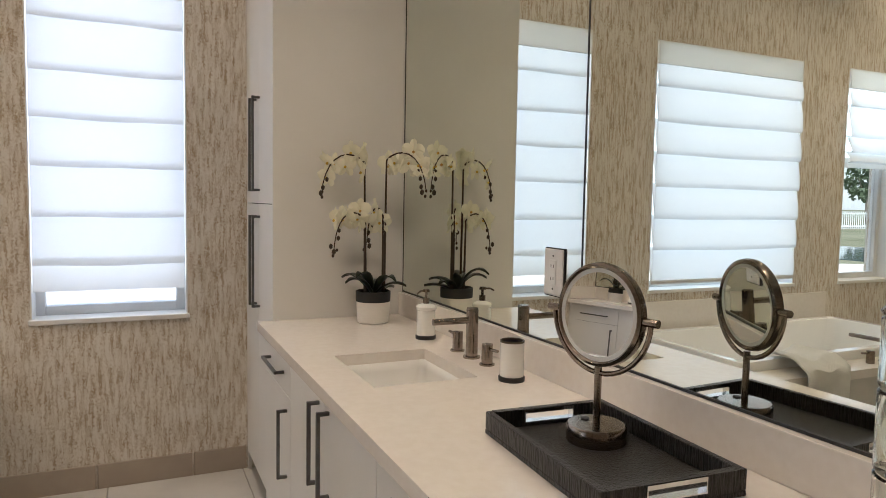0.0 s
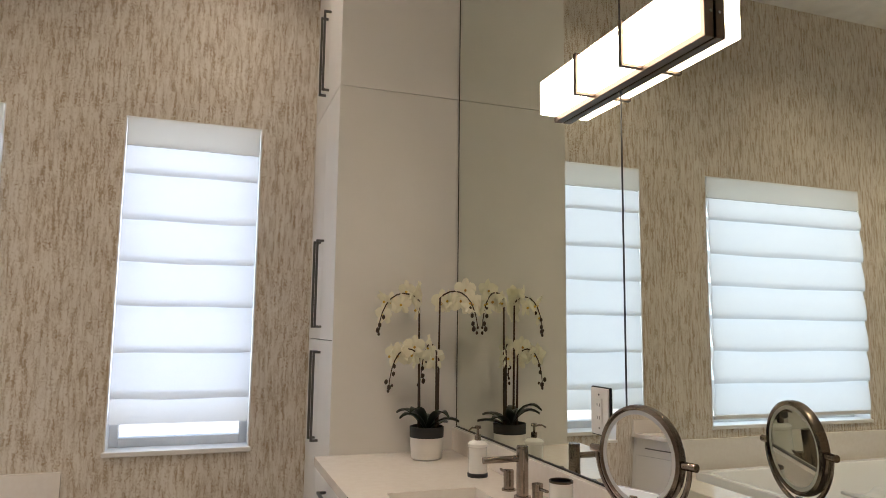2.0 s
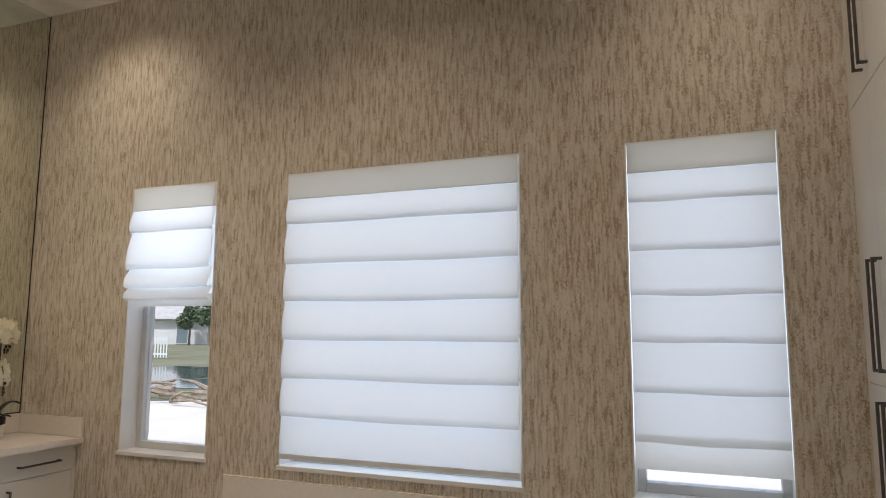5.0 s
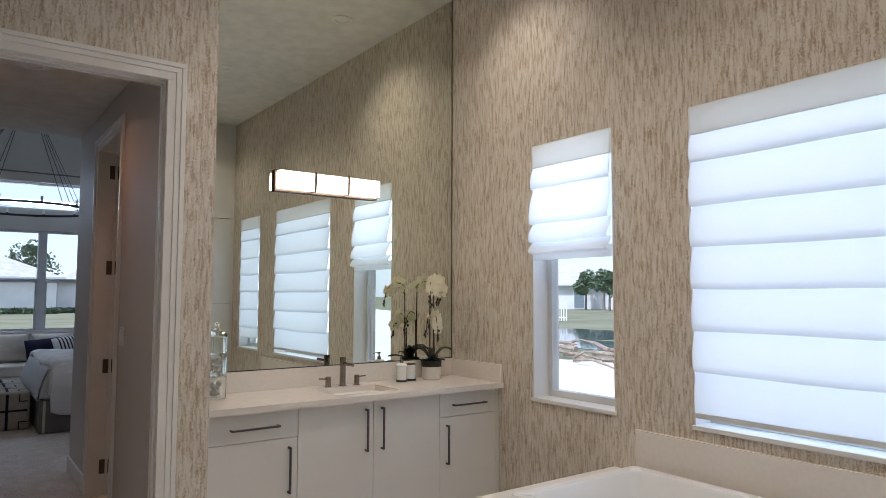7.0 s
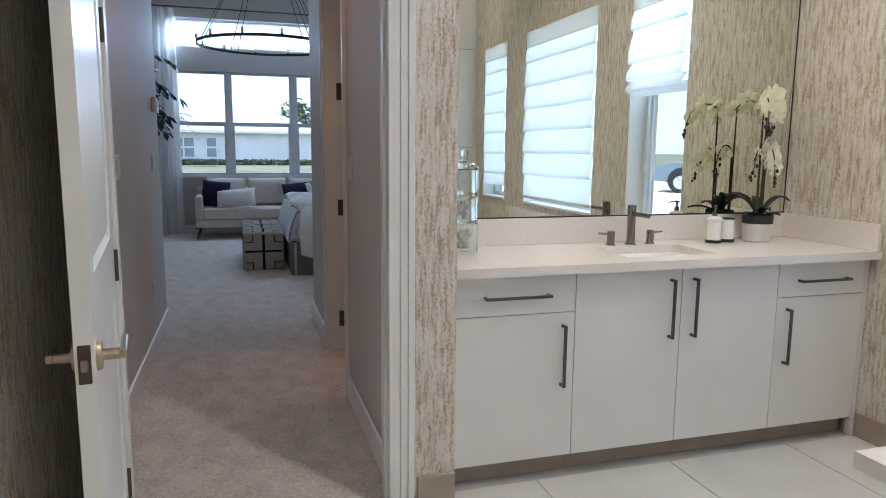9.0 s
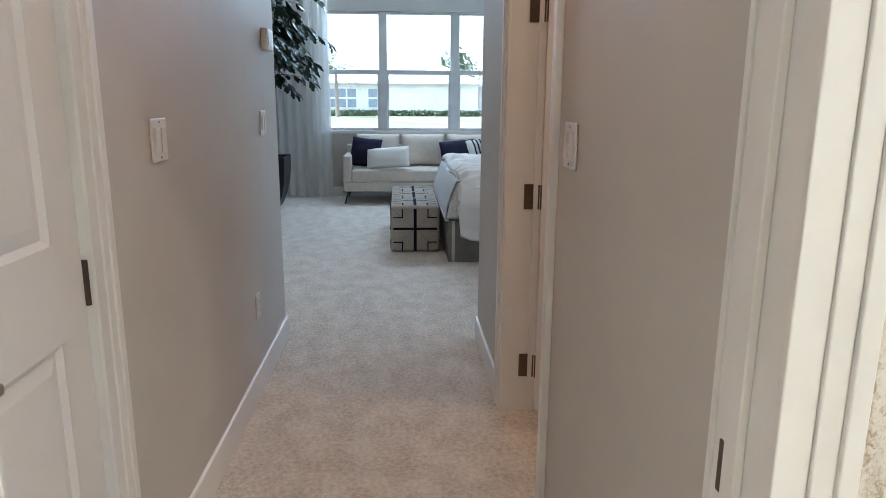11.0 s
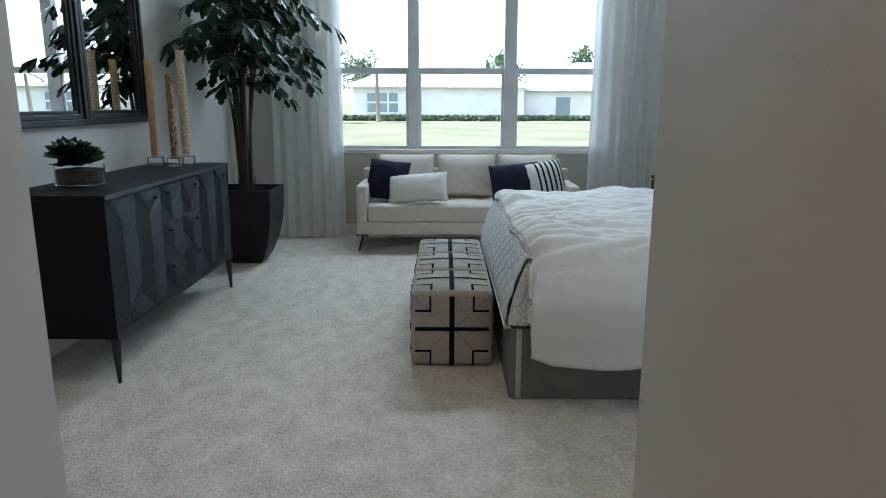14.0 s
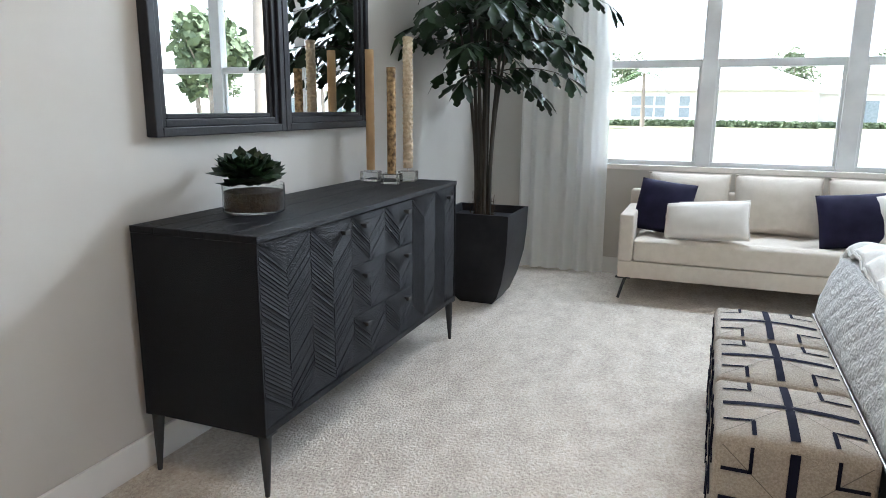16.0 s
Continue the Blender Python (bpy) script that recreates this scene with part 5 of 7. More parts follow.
def carved_front(name, x0, x1, z0, z1, knob):
    """A front made of slanted strips in chevron bands."""
    bm = B()
    box(bm, x0, x1, ly - 0.0235, ly - 0.008, z0, z1)
    front = part(name, bm, M_BLACKWOOD, dr)
    bands = max(2, round((x1 - x0) / 0.155))
    bw = (x1 - x0) / bands
    bm = B()
    for b in range(bands):
        a0, a1 = x0 + bw * b, x0 + bw * (b + 1)
        up = 1 if b % 2 else -1
        rise, pitch = bw * 0.7, 0.0155
        z = z0 - rise
        while z < z1 + rise:
            h = pitch * rnd.uniform(0.75, 1.0)
            d = ly - 0.0079 + rnd.uniform(0.0006, 0.0046)
            quad = [(a0 + 0.001, z - up * rise / 2), (a1 - 0.001, z + up * rise / 2), (a1 - 0.001, z + up * rise / 2 + h * 0.82), (a0 + 0.001, z - up * rise / 2 + h * 0.82)]
            if max(q[1] for q in quad) < z1 and min(q[1] for q in quad) > z0:
                f = [bm.verts.new((q[0], d + (0.0018 if i < 2 else 0), q[1])) for i, q in enumerate(quad)]
                g = [bm.verts.new((q[0], ly - 0.0079, q[1])) for q in quad]
                bm.faces.new(f)
                for k in range(4):
                    bm.faces.new((f[k], f[(k + 1) % 4], g[(k + 1) % 4], g[k]))
            else:
                lo = [min(max(q[1], z0), z1) for q in quad]
                if max(lo) - min(lo) > 0.003 and (lo[2] - lo[1] > 1e-4 or lo[3] - lo[0] > 1e-4):
                    f = [bm.verts.new((q[0], d + (0.0018 if i < 2 else 0), zz)) for i, (q, zz) in enumerate(zip(quad, lo))]
                    bm.faces.new(f)
            z += pitch
    tagged(part("carving", bm, M_BLACKWOOD, front), kind="stuff")
    for kx, kz in knob:
        bm = B()
        box(bm, kx - 0.020, kx + 0.020, ly + 0.006, ly + 0.026, kz - 0.009, kz + 0.009, 0.003)
        box(bm, kx - 0.007, kx + 0.007, ly - 0.008, ly + 0.007, kz - 0.005, kz + 0.005)
        part("knob", bm, M_RUBBER, front, "black metal pull")


zlo, zhi = DBOT + 0.028, DTOP - 0.030
carved_front("door", FR[0][0], FR[0][1], zlo, zhi, [(FR[0][0] + 0.12, zhi - 0.05)])
carved_front("door", FR[2][0], FR[2][1], zlo, zhi, [(FR[2][1] - 0.62 + 0.08, zhi - 0.05)])
for k in range(3):
    a = zlo + (zhi - zlo) * k / 3
    b = zlo + (zhi - zlo) * (k + 1) / 3 - 0.004
    carved_front("drawer", FR[1][0], FR[1][1], a, b, [(FR[1][0] + 0.09, b - 0.045), (FR[1][1] - 0.09, b - 0.045)])
for sx in (-1, 1):
    for sy in (-1, 1):
        bm = B()
        x, y = sx * (lx - 0.028), sy * (ly - 0.028)
        cyl(bm, (x + sx * 0.010, y + sy * 0.006, 0.0), (x, y, DBOT), 0.009, 0.024, 12)
        box(bm, x - 0.030, x + 0.030, y - 0.030, y + 0.030, DBOT - 0.006, DBOT - 0.0005)
        part("leg", bm, M_RUBBER, dr, "tapered black metal leg", True)

sb = thing("succulent_bowl", pose(-9.27, -0.93, DTOP), "low glass bowl of dark green succulents in soil", "potted plant")
part("bowl", lathe(B(), [(0.0, 0.0), (0.118, 0.0), (0.122, 0.004), (0.122, 0.110), (0.118, 0.110), (0.118, 0.008), (0.0, 0.006)], n=40), M_JAR, sb, "clear glass bowl", True)
part("soil", lathe(B(), [(0.0, 0.0085), (0.115, 0.0085), (0.116, 0.082), (0.0, 0.094)]), M_SOIL, sb, "dark soil", True)
rs = random.Random(21)
for k in range(17):
    a, r = rs.uniform(0, 6.28), 0.095 * math.sqrt(rs.random())
    c = Vector((r * math.cos(a), r * math.sin(a), 0.105 + rs.uniform(0, 0.07)))
    size = rs.uniform(0.075, 0.12)
    tilt = Euler((rs.uniform(-0.5, 0.5), rs.uniform(-0.5, 0.5), 0)).to_quaternion()
    bm = B()
    heart = bm.verts.new(c)
    for tier, (cnt, lift, ln) in enumerate(((8, 0.25, 1.0), (6, 0.7, 0.8), (4, 1.2, 0.55))):
        for n in range(cnt):
            b = 2 * math.pi * (n + tier * 0.5) / cnt
            dirv = Vector((math.cos(b) * math.cos(lift), math.sin(b) * math.cos(lift), math.sin(lift)))
            side = Vector((-math.sin(b), math.cos(b), 0))
            upv = dirv.cross(side)
            L = size * ln
            pts = [c, c + tilt @ (dirv * L * 0.55 + side * L * 0.36), c + tilt @ (dirv * L), c + tilt @ (dirv * L * 0.55 - side * L * 0.36)]
            mid = c + tilt @ (dirv * L * 0.5 - upv * L * 0.12)
            v = [heart, *(bm.verts.new(p) for p in pts[1:])]
            m2 = bm.verts.new(mid)
            for i in range(4):
                bm.faces.new((v[i], v[(i + 1) % 4], m2))
            bm.faces.new(v)
    part("rosette", bm, M_LEAF, sb, "dark green rosette" if k == 0 else "", True)


def pillar(x, y, z_bottom, z_top, r, material, label, knobbly):
    ob = thing("pillar_sculpture", pose(x, y, DTOP, 0, 0, 12), label, "ornament", "pillar sculptures on crystal blocks")
    bx("block", (-0.05, 0.05, -0.05, 0.05, 0, 0.055), M_CRYSTAL, ob, 0.004, "clear crystal block")
    part("pin", cyl(B(), (0, 0, 0.0555), (0, 0, z_bottom - DTOP), 0.005, n=10), M_CHROME, ob, "steel pin")
    bm = B()
    prof = []
    n = 60
    for k in range(n + 1):
        z = z_bottom - DTOP + (z_top - z_bottom) * k / n
        prof.append((r * (1 + (0.16 * (k % 2) if knobbly else 0.02 * math.sin(k))), z))
    lathe(bm, [(0.0, prof[0][1]), *prof, (0.0, prof[-1][1])], n=14)
    if knobbly:
        for v in bm.verts:
            d = 1 + 0.14 * noise.noise(v.co * 45)
            v.co.x *= d
            v.co.y *= d
    part("pillar", bm, material, ob, "", True)


pillar(-10.47, -1.03, 1.01, 1.665, 0.024, M_CANDLE1, "smooth honey-coloured pillar on a crystal block", False)
pillar(-10.39, -0.86, 1.00, 1.565, 0.024, M_CANDLE2, "mottled brown pillar on a crystal block", False)
pillar(-10.56, -0.84, 1.02, 1.735, 0.026, M_CANDLE3, "pale knobbly pillar on a crystal block", True)


def wall_framed_mirror(x0, x1, z0, z1):
    ob = thing("framed_mirror", pose((x0 + x1) / 2, BED_S, z0), "mirror in a deep black moulded frame above the sideboard", "mirror", "framed mirrors")
    w, h = (x1 - x0) / 2, z1 - z0
    for a, b, d, nm in ((0.0, 0.035, 0.050, "frame_outer"), (0.035, 0.065, 0.036, "frame_inner"), (0.065, 0.085, 0.022, "frame_lip")):
        bm = B()
        box(bm, -w + a, -w + b, 0.001, d, a, h - a, 0.004)
        box(bm, w - b, w - a, 0.001, d, a, h - a, 0.004)
        box(bm, -w + b, w - b, 0.001, d, a, b, 0.004)
        box(bm, -w + b, w - b, 0.001, d, h - b, h - a, 0.004)
        part(nm, bm, M_PLANTER, ob, "black moulded frame")
    bx("glass", (-w + 0.085, w - 0.085, 0.001, 0.012, 0.085, h - 0.085), M_MIRROR2, ob)


wall_framed_mirror(-9.783, -8.97, 1.245, 2.36)
wall_framed_mirror(-10.625, -9.787, 1.245, 2.36)

# ---- bedroom: tall plant ----
pl = thing("potted_palm", pose(-11.56, -0.715, 0), "tall fishtail palm with dark green leaves in a black tapered planter", "potted plant")
bm = B()
rings = []
for half, z in ((0.12, 0.0), (0.165, 0.06), (0.21, 0.18), (0.245, 0.34), (0.258, 0.5), (0.262, 0.655), (0.245, 0.655), (0.235, 0.60), (0.0, 0.59)):
    rings.append([bm.verts.new((sx * half, sy * half, z)) for sx, sy in ((1, 1), (0, 1.0), (-1, 1), (-1, 0), (-1, -1), (0, -1), (1, -1), (1, 0))])
for a, b in zip(rings, rings[1:]):
    for k in range(8):
        bm.faces.new((a[k], a[(k + 1) % 8], b[(k + 1) % 8], b[k]))
bm.faces.new(rings[0][::-1])
bmesh.ops.remove_doubles(bm, verts=bm.verts, dist=1e-5)
part("planter", bm, M_PLANTER, pl, "matt black tapered square planter", True)
rp = random.Random(31)
bm = B()
for k in range(110):
    a, r = rp.uniform(0, 6.28), rp.uniform(0.03, 0.1)
    q = Vector((r * math.cos(a), r * math.sin(a), rp.uniform(0.60, 0.78)))
    tube(bm, [Vector((r * 0.8 * math.cos(a), r * 0.8 * math.sin(a), 0.6)), q, q + Vector((rp.uniform(-0.06, 0.06), rp.uniform(-0.06, 0.06), rp.uniform(-0.05, 0.03)))], 0.0022, 0.001, 4)
part("fibre", bm, M_SOIL, pl, "brown coir fibre at the stems")
stems = []
for k in range(9):
    a = 2 * math.pi * k / 9 + rp.uniform(-0.3, 0.3)
    top = rp.uniform(1.9, 2.95)
    lean = rp.uniform(0.03, 0.24)
    pts = []
    for n in range(12):
        t = n / 11
        r = 0.045 + lean * t ** 2.2
        pts.append(Vector((r * math.cos(a), r * math.sin(a), 0.60 + (top - 0.60) * t)))
    part("stem", tube(B(), pts, 0.017, 0.006, 8), M_BARK, pl, "", True)
    stems.append((a, pts))


def fishtail(bm, p, d, size):
    """One ragged wedge-shaped leaflet."""
    d = d.normalized()
    side = d.cross(Vector((rp.uniform(-0.4, 0.4), rp.uniform(-0.4, 0.4), 1))).normalized()
    upv = side.cross(d)
    L, W = size, size * rp.uniform(0.22, 0.34)
    outline = [(0, 0), (0.35, 0.55), (0.68, 1.0), (0.80, 0.55), (0.92, 0.65), (1.0, 0.12), (0.90, -0.30), (0.80, -0.25), (0.70, -0.75), (0.38, -0.50)]
    vs = [bm.verts.new(p + d * L * u + side * W * v - upv * 0.22 * L * u * u + upv * 0.10 * W * abs(v)) for u, v in outline]
    c = bm.verts.new(p + d * L * 0.55 - upv * L * 0.07)
    for i in range(len(vs)):
        bm.faces.new((vs[i], vs[(i + 1) % len(vs)], c))


for a, pts in stems:
    for lvl in range(5):
        base = pts[7 + lvl]
        for f in range(2):
            b = a + rp.uniform(-1.5, 1.5) + (math.pi * 0.6 if f else 0)
            ln = rp.uniform(0.32, 0.62)
            rise = rp.uniform(0.0, 0.35)
            ax = [base + Vector((math.cos(b) * ln * t, math.sin(b) * ln * t, rise * t * ln - 0.28 * ln * t * t)) for t in (0, 0.2, 0.4, 0.6, 0.8, 1.0)]
            if min(q.y for q in ax) < BED_S + 0.715 + 0.05:
                continue
            fr = part("frond", tube(B(), ax, 0.005, 0.0015, 5), M_BARK, pl, "", True)
            bm = B()
            for i in range(1, 6):
                for s in (-1, 1):
                    dirv = (ax[i] - ax[i - 1]).normalized()
                    out = Vector((-math.sin(b), math.cos(b), 0)) * s
                    fishtail(bm, ax[i], dirv * 0.7 + out * 0.8 + Vector((0, 0, rp.uniform(-0.75, -0.15))), rp.uniform(0.11, 0.19))
            fishtail(bm, ax[5], (ax[5] - ax[4]) + Vector((0, 0, -0.05)), 0.18)
            part("foliage", bm, M_LEAF, fr, "", True)


# ---- soft things ----
def cushion(name, m, w, h, d, material, label, category="cushion", group="", piping=None, stripes=False, parent=None, seed=0):
    """A filled cushion: local x wide, z high, y thick."""
    bm = B()
    nu, nv = 22, 18

    def shape(u, v, s):
        x, z = 2 * u - 1, 2 * v - 1
        puff = max(0.0, (1 - abs(x) ** 2.6) * (1 - abs(z) ** 2.6)) ** 0.55
        pinch = 1 - 0.07 * (abs(x) * abs(z)) ** 2
        edge_in = 1 - 0.10 * (1 - z * z) * abs(x) ** 3
        edge_in2 = 1 - 0.10 * (1 - x * x) * abs(z) ** 3
        wr = 0.035 * d * noise.noise(Vector((x * 2.2 + seed, z * 2.2, s * 3.1)))
        return (x * w / 2 * pinch * edge_in, s * (d / 2 * puff + wr * puff), h / 2 + z * h / 2 * pinch * edge_in2)

    for s in (-1, 1):
        grid(bm, nu, nv, lambda u, v: shape(u, v, s))
    bmesh.ops.remove_doubles(bm, verts=bm.verts, dist=1e-4)
    if parent:
        ob = part(name, bm, material, parent, label, True)
        ob.matrix_local = m
    else:
        ob = thing(name, m, label, category, group)
        part("cover", bm, material, ob, "", True)
    if piping:
        ring = [shape(u, 0, 1) for u in [k / 14 for k in range(15)]] + [shape(1, v, 1) for v in [k / 14 for k in range(1, 15)]] + [shape(1 - u, 1, 1) for u in [k / 14 for k in range(1, 15)]] + [shape(0, 1 - v, 1) for v in [k / 14 for k in range(1, 15)]]
        part("piping", tube(B(), ring, 0.006, n=6), piping, ob, "corded edge", True)
    if stripes:
        for k in range(6):
            u0 = 0.30 + 0.115 * k
            bm = B()
            grid(bm, 3, 18, lambda u, v: tuple(Vector(shape(u0 + 0.045 * u, v * 0.98 + 0.01, -1)) + Vector((0, -0.0035, 0))))
            part("stripe", bm, M_NAVY, ob, "navy stripe" if k == 0 else "", True)
    return ob


# sofa against the window wall; local x along its width, local -y its front
SOFA_Y0, SOFA_Y1, SFX = 0.19, 2.28, -11.93
sf = thing("sofa", pose(SFX, (SOFA_Y0 + SOFA_Y1) / 2, 0, 0, 0, 90), "ivory linen three-seat sofa with slim arms on black metal legs", "sofa")
sw = (SOFA_Y1 - SOFA_Y0) / 2
bx("seat_base", (-sw + 0.002, sw - 0.002, 0.0, 0.74, 0.165, 0.285), M_LINEN, sf, 0.012, segs=3)
bm = B()


def seat_top(u, v):
    x, y = (2 * u - 1) * (sw - 0.105), 0.01 + 0.56 * v
    tuft = 0.0
    for k in range(6):
        for j in (0.3, 0.75):
            tx = (2 * (k + 0.5) / 6 - 1) * (sw - 0.105)
            tuft += 0.016 * math.exp(-((x - tx) ** 2 + (y - 0.56 * j) ** 2) / 0.0035)
    edge = min(u, 1 - u, v, 1 - v)
    return (x, y, 0.455 - tuft - 0.02 * max(0, 1 - edge * 22))


grid(bm, 60, 22, seat_top)
seat = part("seat_cushion", bm, M_LINEN, sf, "long bench seat cushion with tufting", True)
bx("seat_side", (-sw + 0.105, sw - 0.105, 0.004, 0.57, 0.289, 0.438), M_LINEN, sf, 0.018, segs=3)
bx("backrest", (-sw + 0.002, sw - 0.002, 0.62, 0.74, 0.287, 0.735), M_LINEN, sf, 0.02, segs=3)
for s in (-1, 1):
    x0, x1 = sorted((s * sw, s * (sw - 0.10)))
    bx("arm", (x0, x1, -0.005, 0.618, 0.287, 0.625), M_LINEN, sf, 0.014, segs=3)
bw3 = 2 * (sw - 0.12) / 3
for k in range(3):
    cushion("back_cushion", pose(-sw + 0.12 + bw3 * (k + 0.5), 0.525, 0.435, -12, 0, 0), bw3 * 1.02, 0.47, 0.27, M_LINEN, "plump back cushion" if k == 0 else "", parent=sf, piping=M_LINEN, seed=k * 3.3)
for s in (-1, 1):
    for y in (0.04, 0.70):
        bm = B()
        x = s * (sw - 0.06)
        tube(bm, [(x + s * 0.045, y - 0.02, 0.004), (x + s * 0.02, y, 0.10), (x, y, 0.162)], 0.010, 0.012, 8)
        box(bm, x - 0.07, x + 0.035, y - 0.015, y + 0.015, 0.152, 0.1645)
        part("leg", bm, M_RUBBER, sf, "black metal leg")


def on_sofa(name, y, x, turn, tilt, w, h, d, material, label, lean=0, **k):
    return cushion(name, pose(x, y, 0.456) @ pose(0, 0, 0, 0, 0, 90 + turn) @ pose(0, 0, 0, tilt, lean, 0), w, h, d, material, label, "cushion", "cushions on the sofa", **k)


on_sofa("throw_pillow", 0.43, -12.16, -14, -20, 0.44, 0.42, 0.19, M_NAVY, "navy velvet throw pillow against the sofa arm", lean=5, seed=1)
on_sofa("lumbar_pillow", 0.77, -12.00, -6, -24, 0.60, 0.30, 0.18, M_PILLOW, "white lumbar pillow with corded edge", lean=-5, piping=M_PILLOW, seed=2)
on_sofa("throw_pillow", 1.72, -12.08, 6, -22, 0.52, 0.40, 0.19, M_NAVY, "navy velvet throw pillow on the sofa", lean=-5, seed=3)
on_sofa("striped_pillow", 2.02, -12.13, 22, -22, 0.48, 0.42, 0.19, M_PILLOW, "white pillow with navy stripes", lean=-6, piping=M_PILLOW, stripes=True, seed=4)

# cube ottomans at the foot of the bed
BX0, BX1, BY0, BY1, BH = -10.50, -9.07, 0.835, 1.272, 0.415
cw = (BX1 - BX0) / 3


def ottoman(cx):
    ob = thing("cube_ottoman", pose(cx, (BY0 + BY1) / 2, 0), "oatmeal cloth cube ottoman crossed with navy ribbon", "ottoman", "ottomans at the foot of the bed")
    a, b = cw / 2 - 0.004, (BY1 - BY0) / 2
    bm = B()
    box(bm, -a, a, -b, b, 0.004, BH, 0.028, 4)
    bmesh.ops.subdivide_edges(bm, edges=[e for e in bm.edges if e.calc_length() > 0.2], cuts=5, use_grid_fill=True)
    for v in bm.verts:
        if v.co.z > BH - 0.002:
            v.co.z += 0.016 * max(0, 1 - (v.co.x / a) ** 2) * max(0, 1 - (v.co.y / b) ** 2)
    part("body", bm, M_BENCH, ob, "", True)
    e = 0.0026

    def zt(x, y):
        return BH + 0.016 * max(0, 1 - (x / a) ** 2) * max(0, 1 - (y / b) ** 2)

    def ribbon(bm, p, q, w):
        """A flat band over the top from p to q, following its dome."""
        p, q = Vector((*p, 0)), Vector((*q, 0))
        s = (q - p).normalized().cross(Vector((0, 0, 1))) * w / 2
        def f(u, v):
            c = p.lerp(q, u) + s * (2 * v - 1)
            return (c.x, c.y, zt(c.x, c.y) + e)
        grid(bm, 12, 1, f)

    def bar(bm, side, u0, u1, z0, z1):
        if side in ("e", "w"):
            x = a + e if side == "e" else -a - e
            box(bm, x - 0.002, x + 0.002, u0, u1, z0, z1)
        else:
            y = -b - e if side == "s" else b + e
            box(bm, u0, u1, y - 0.002, y + 0.002, z0, z1)

    k = 0.024
    W = 0.027
    bm = B()
    ribbon(bm, (0, -b + k), (0, b - k), W)
    part("ribbon", bm, M_STRAP, ob, "navy ribbon")
    bm = B()
    ribbon(bm, (-a + k, 0), (a - k, 0), W)
    part("ribbon", bm, M_STRAP, ob)
    for sx in (-1, 1):
        for sy in (-1, 1):
            bm = B()
            ribbon(bm, (sx * a * 0.52, sy * b * 0.50), (sx * (a - k), sy * b * 0.50), 0.013)
            ribbon(bm, (sx * a * 0.52, sy * b * 0.48), (sx * a * 0.52, sy * (b - k)), 0.013)
            part("corner_ribbon", bm, M_STRAP, ob)
            bm = B()
            ribbon(bm, (sx * 0.01, sy * 0.01), (sx * (a - k), sy * (b - k)), 0.003)
            part("seam", bm, M_SEAM, ob)
    for side, h in (("e", b), ("w", b), ("s", a), ("n", a)):
        bm = B()
        bar(bm, side, -0.0135, 0.0135, 0.012, BH - k)
        bar(bm, side, -h + k, -0.0137, 0.202, 0.222)
        bar(bm, side, 0.0137, h - k, 0.202, 0.222)
        for s in (-1, 1):
            for z0, z1 in ((0.012, 0.090), (0.312, BH - k)):
                u = s * h * 0.52
                bar(bm, side, u - 0.005, u + 0.005, z0, z1)
                zz = z1 if z0 < 0.1 else z0
                u0, u1 = sorted((u - s * 0.005, s * (h - k)))
                bar(bm, side, u0, u1, zz - 0.005, zz + 0.005)
        part("side_ribbon", bm, M_STRAP, ob)
        bm = B()
        for s in (-1, 1):
            for z1 in (0.014, BH - k - 0.004):
                p, q = Vector((s * 0.012, 0.212)), Vector((s * (h - k), z1))
                n = (q - p).normalized()
                r = Vector((-n.y, n.x)) * 0.0015
                quad = [p + r, q + r, q - r, p - r]
                if side in ("e", "w"):
                    x = a + 0.002 if side == "e" else -a - 0.002
                    bm.faces.new([bm.verts.new((x, c.x, c.y)) for c in quad])
                else:
                    y = -b - 0.002 if side == "s" else b + 0.002
                    bm.faces.new([bm.verts.new((c.x, y, c.y)) for c in quad])
        part("side_seam", bm, M_SEAM, ob)


for k in range(3):
    ottoman(BX0 + cw * (k + 0.5))

# ---- the bed ----
EX0, EX1, EY0, EY1 = -10.74, -8.67, 1.32, 3.40
bed = thing("bed", pose(0, 0, 0), "wide bed with grey upholstered rails and a white mattress", "bed")
bm = B()
box(bm, EX0, EX1, EY0, EY0 + 0.05, 0.004, 0.355, 0.006)
part("foot_rail", bm, M_BEDFRAME, bed)
for x0, x1 in ((EX1 - 0.05, EX1), (EX0, EX0 + 0.05)):
    bx("side_rail", (x0, x1, EY0 + 0.052, EY1, 0.004, 0.355), M_BEDFRAME, bed, 0.006)
for x in (EX1, EX0):
    bx("corner_trim", (x - 0.012, x + 0.004, EY0 + 0.030, EY0 + 0.056, 0.004, 0.352), M_SILVER, bed, 0.002, "brushed metal corner strip")
bx("rail_cap", (EX0, EX1, EY0 - 0.030, EY0 + 0.004, 0.352, 0.366), M_SILVER, bed, 0.003, "metal-edged lip along the foot")
bx("headboard", (EX0 - 0.05, EX1 + 0.05, EY1, BED_N - 0.01, 0.004, 1.18), M_LINEN, bed, 0.03, "tall linen headboard", 3)
bx("mattress", (EX0 + 0.07, EX1 - 0.07, EY0 + 0.06, EY1 - 0.01, 0.30, 0.64), M_PILLOW, bed, 0.06, segs=4)
MZ = 0.665
quilt = thing("quilt", pose(0, 0, 0), "pale grey quilted coverlet tucked over the foot of the bed", "quilt")
bm = B()


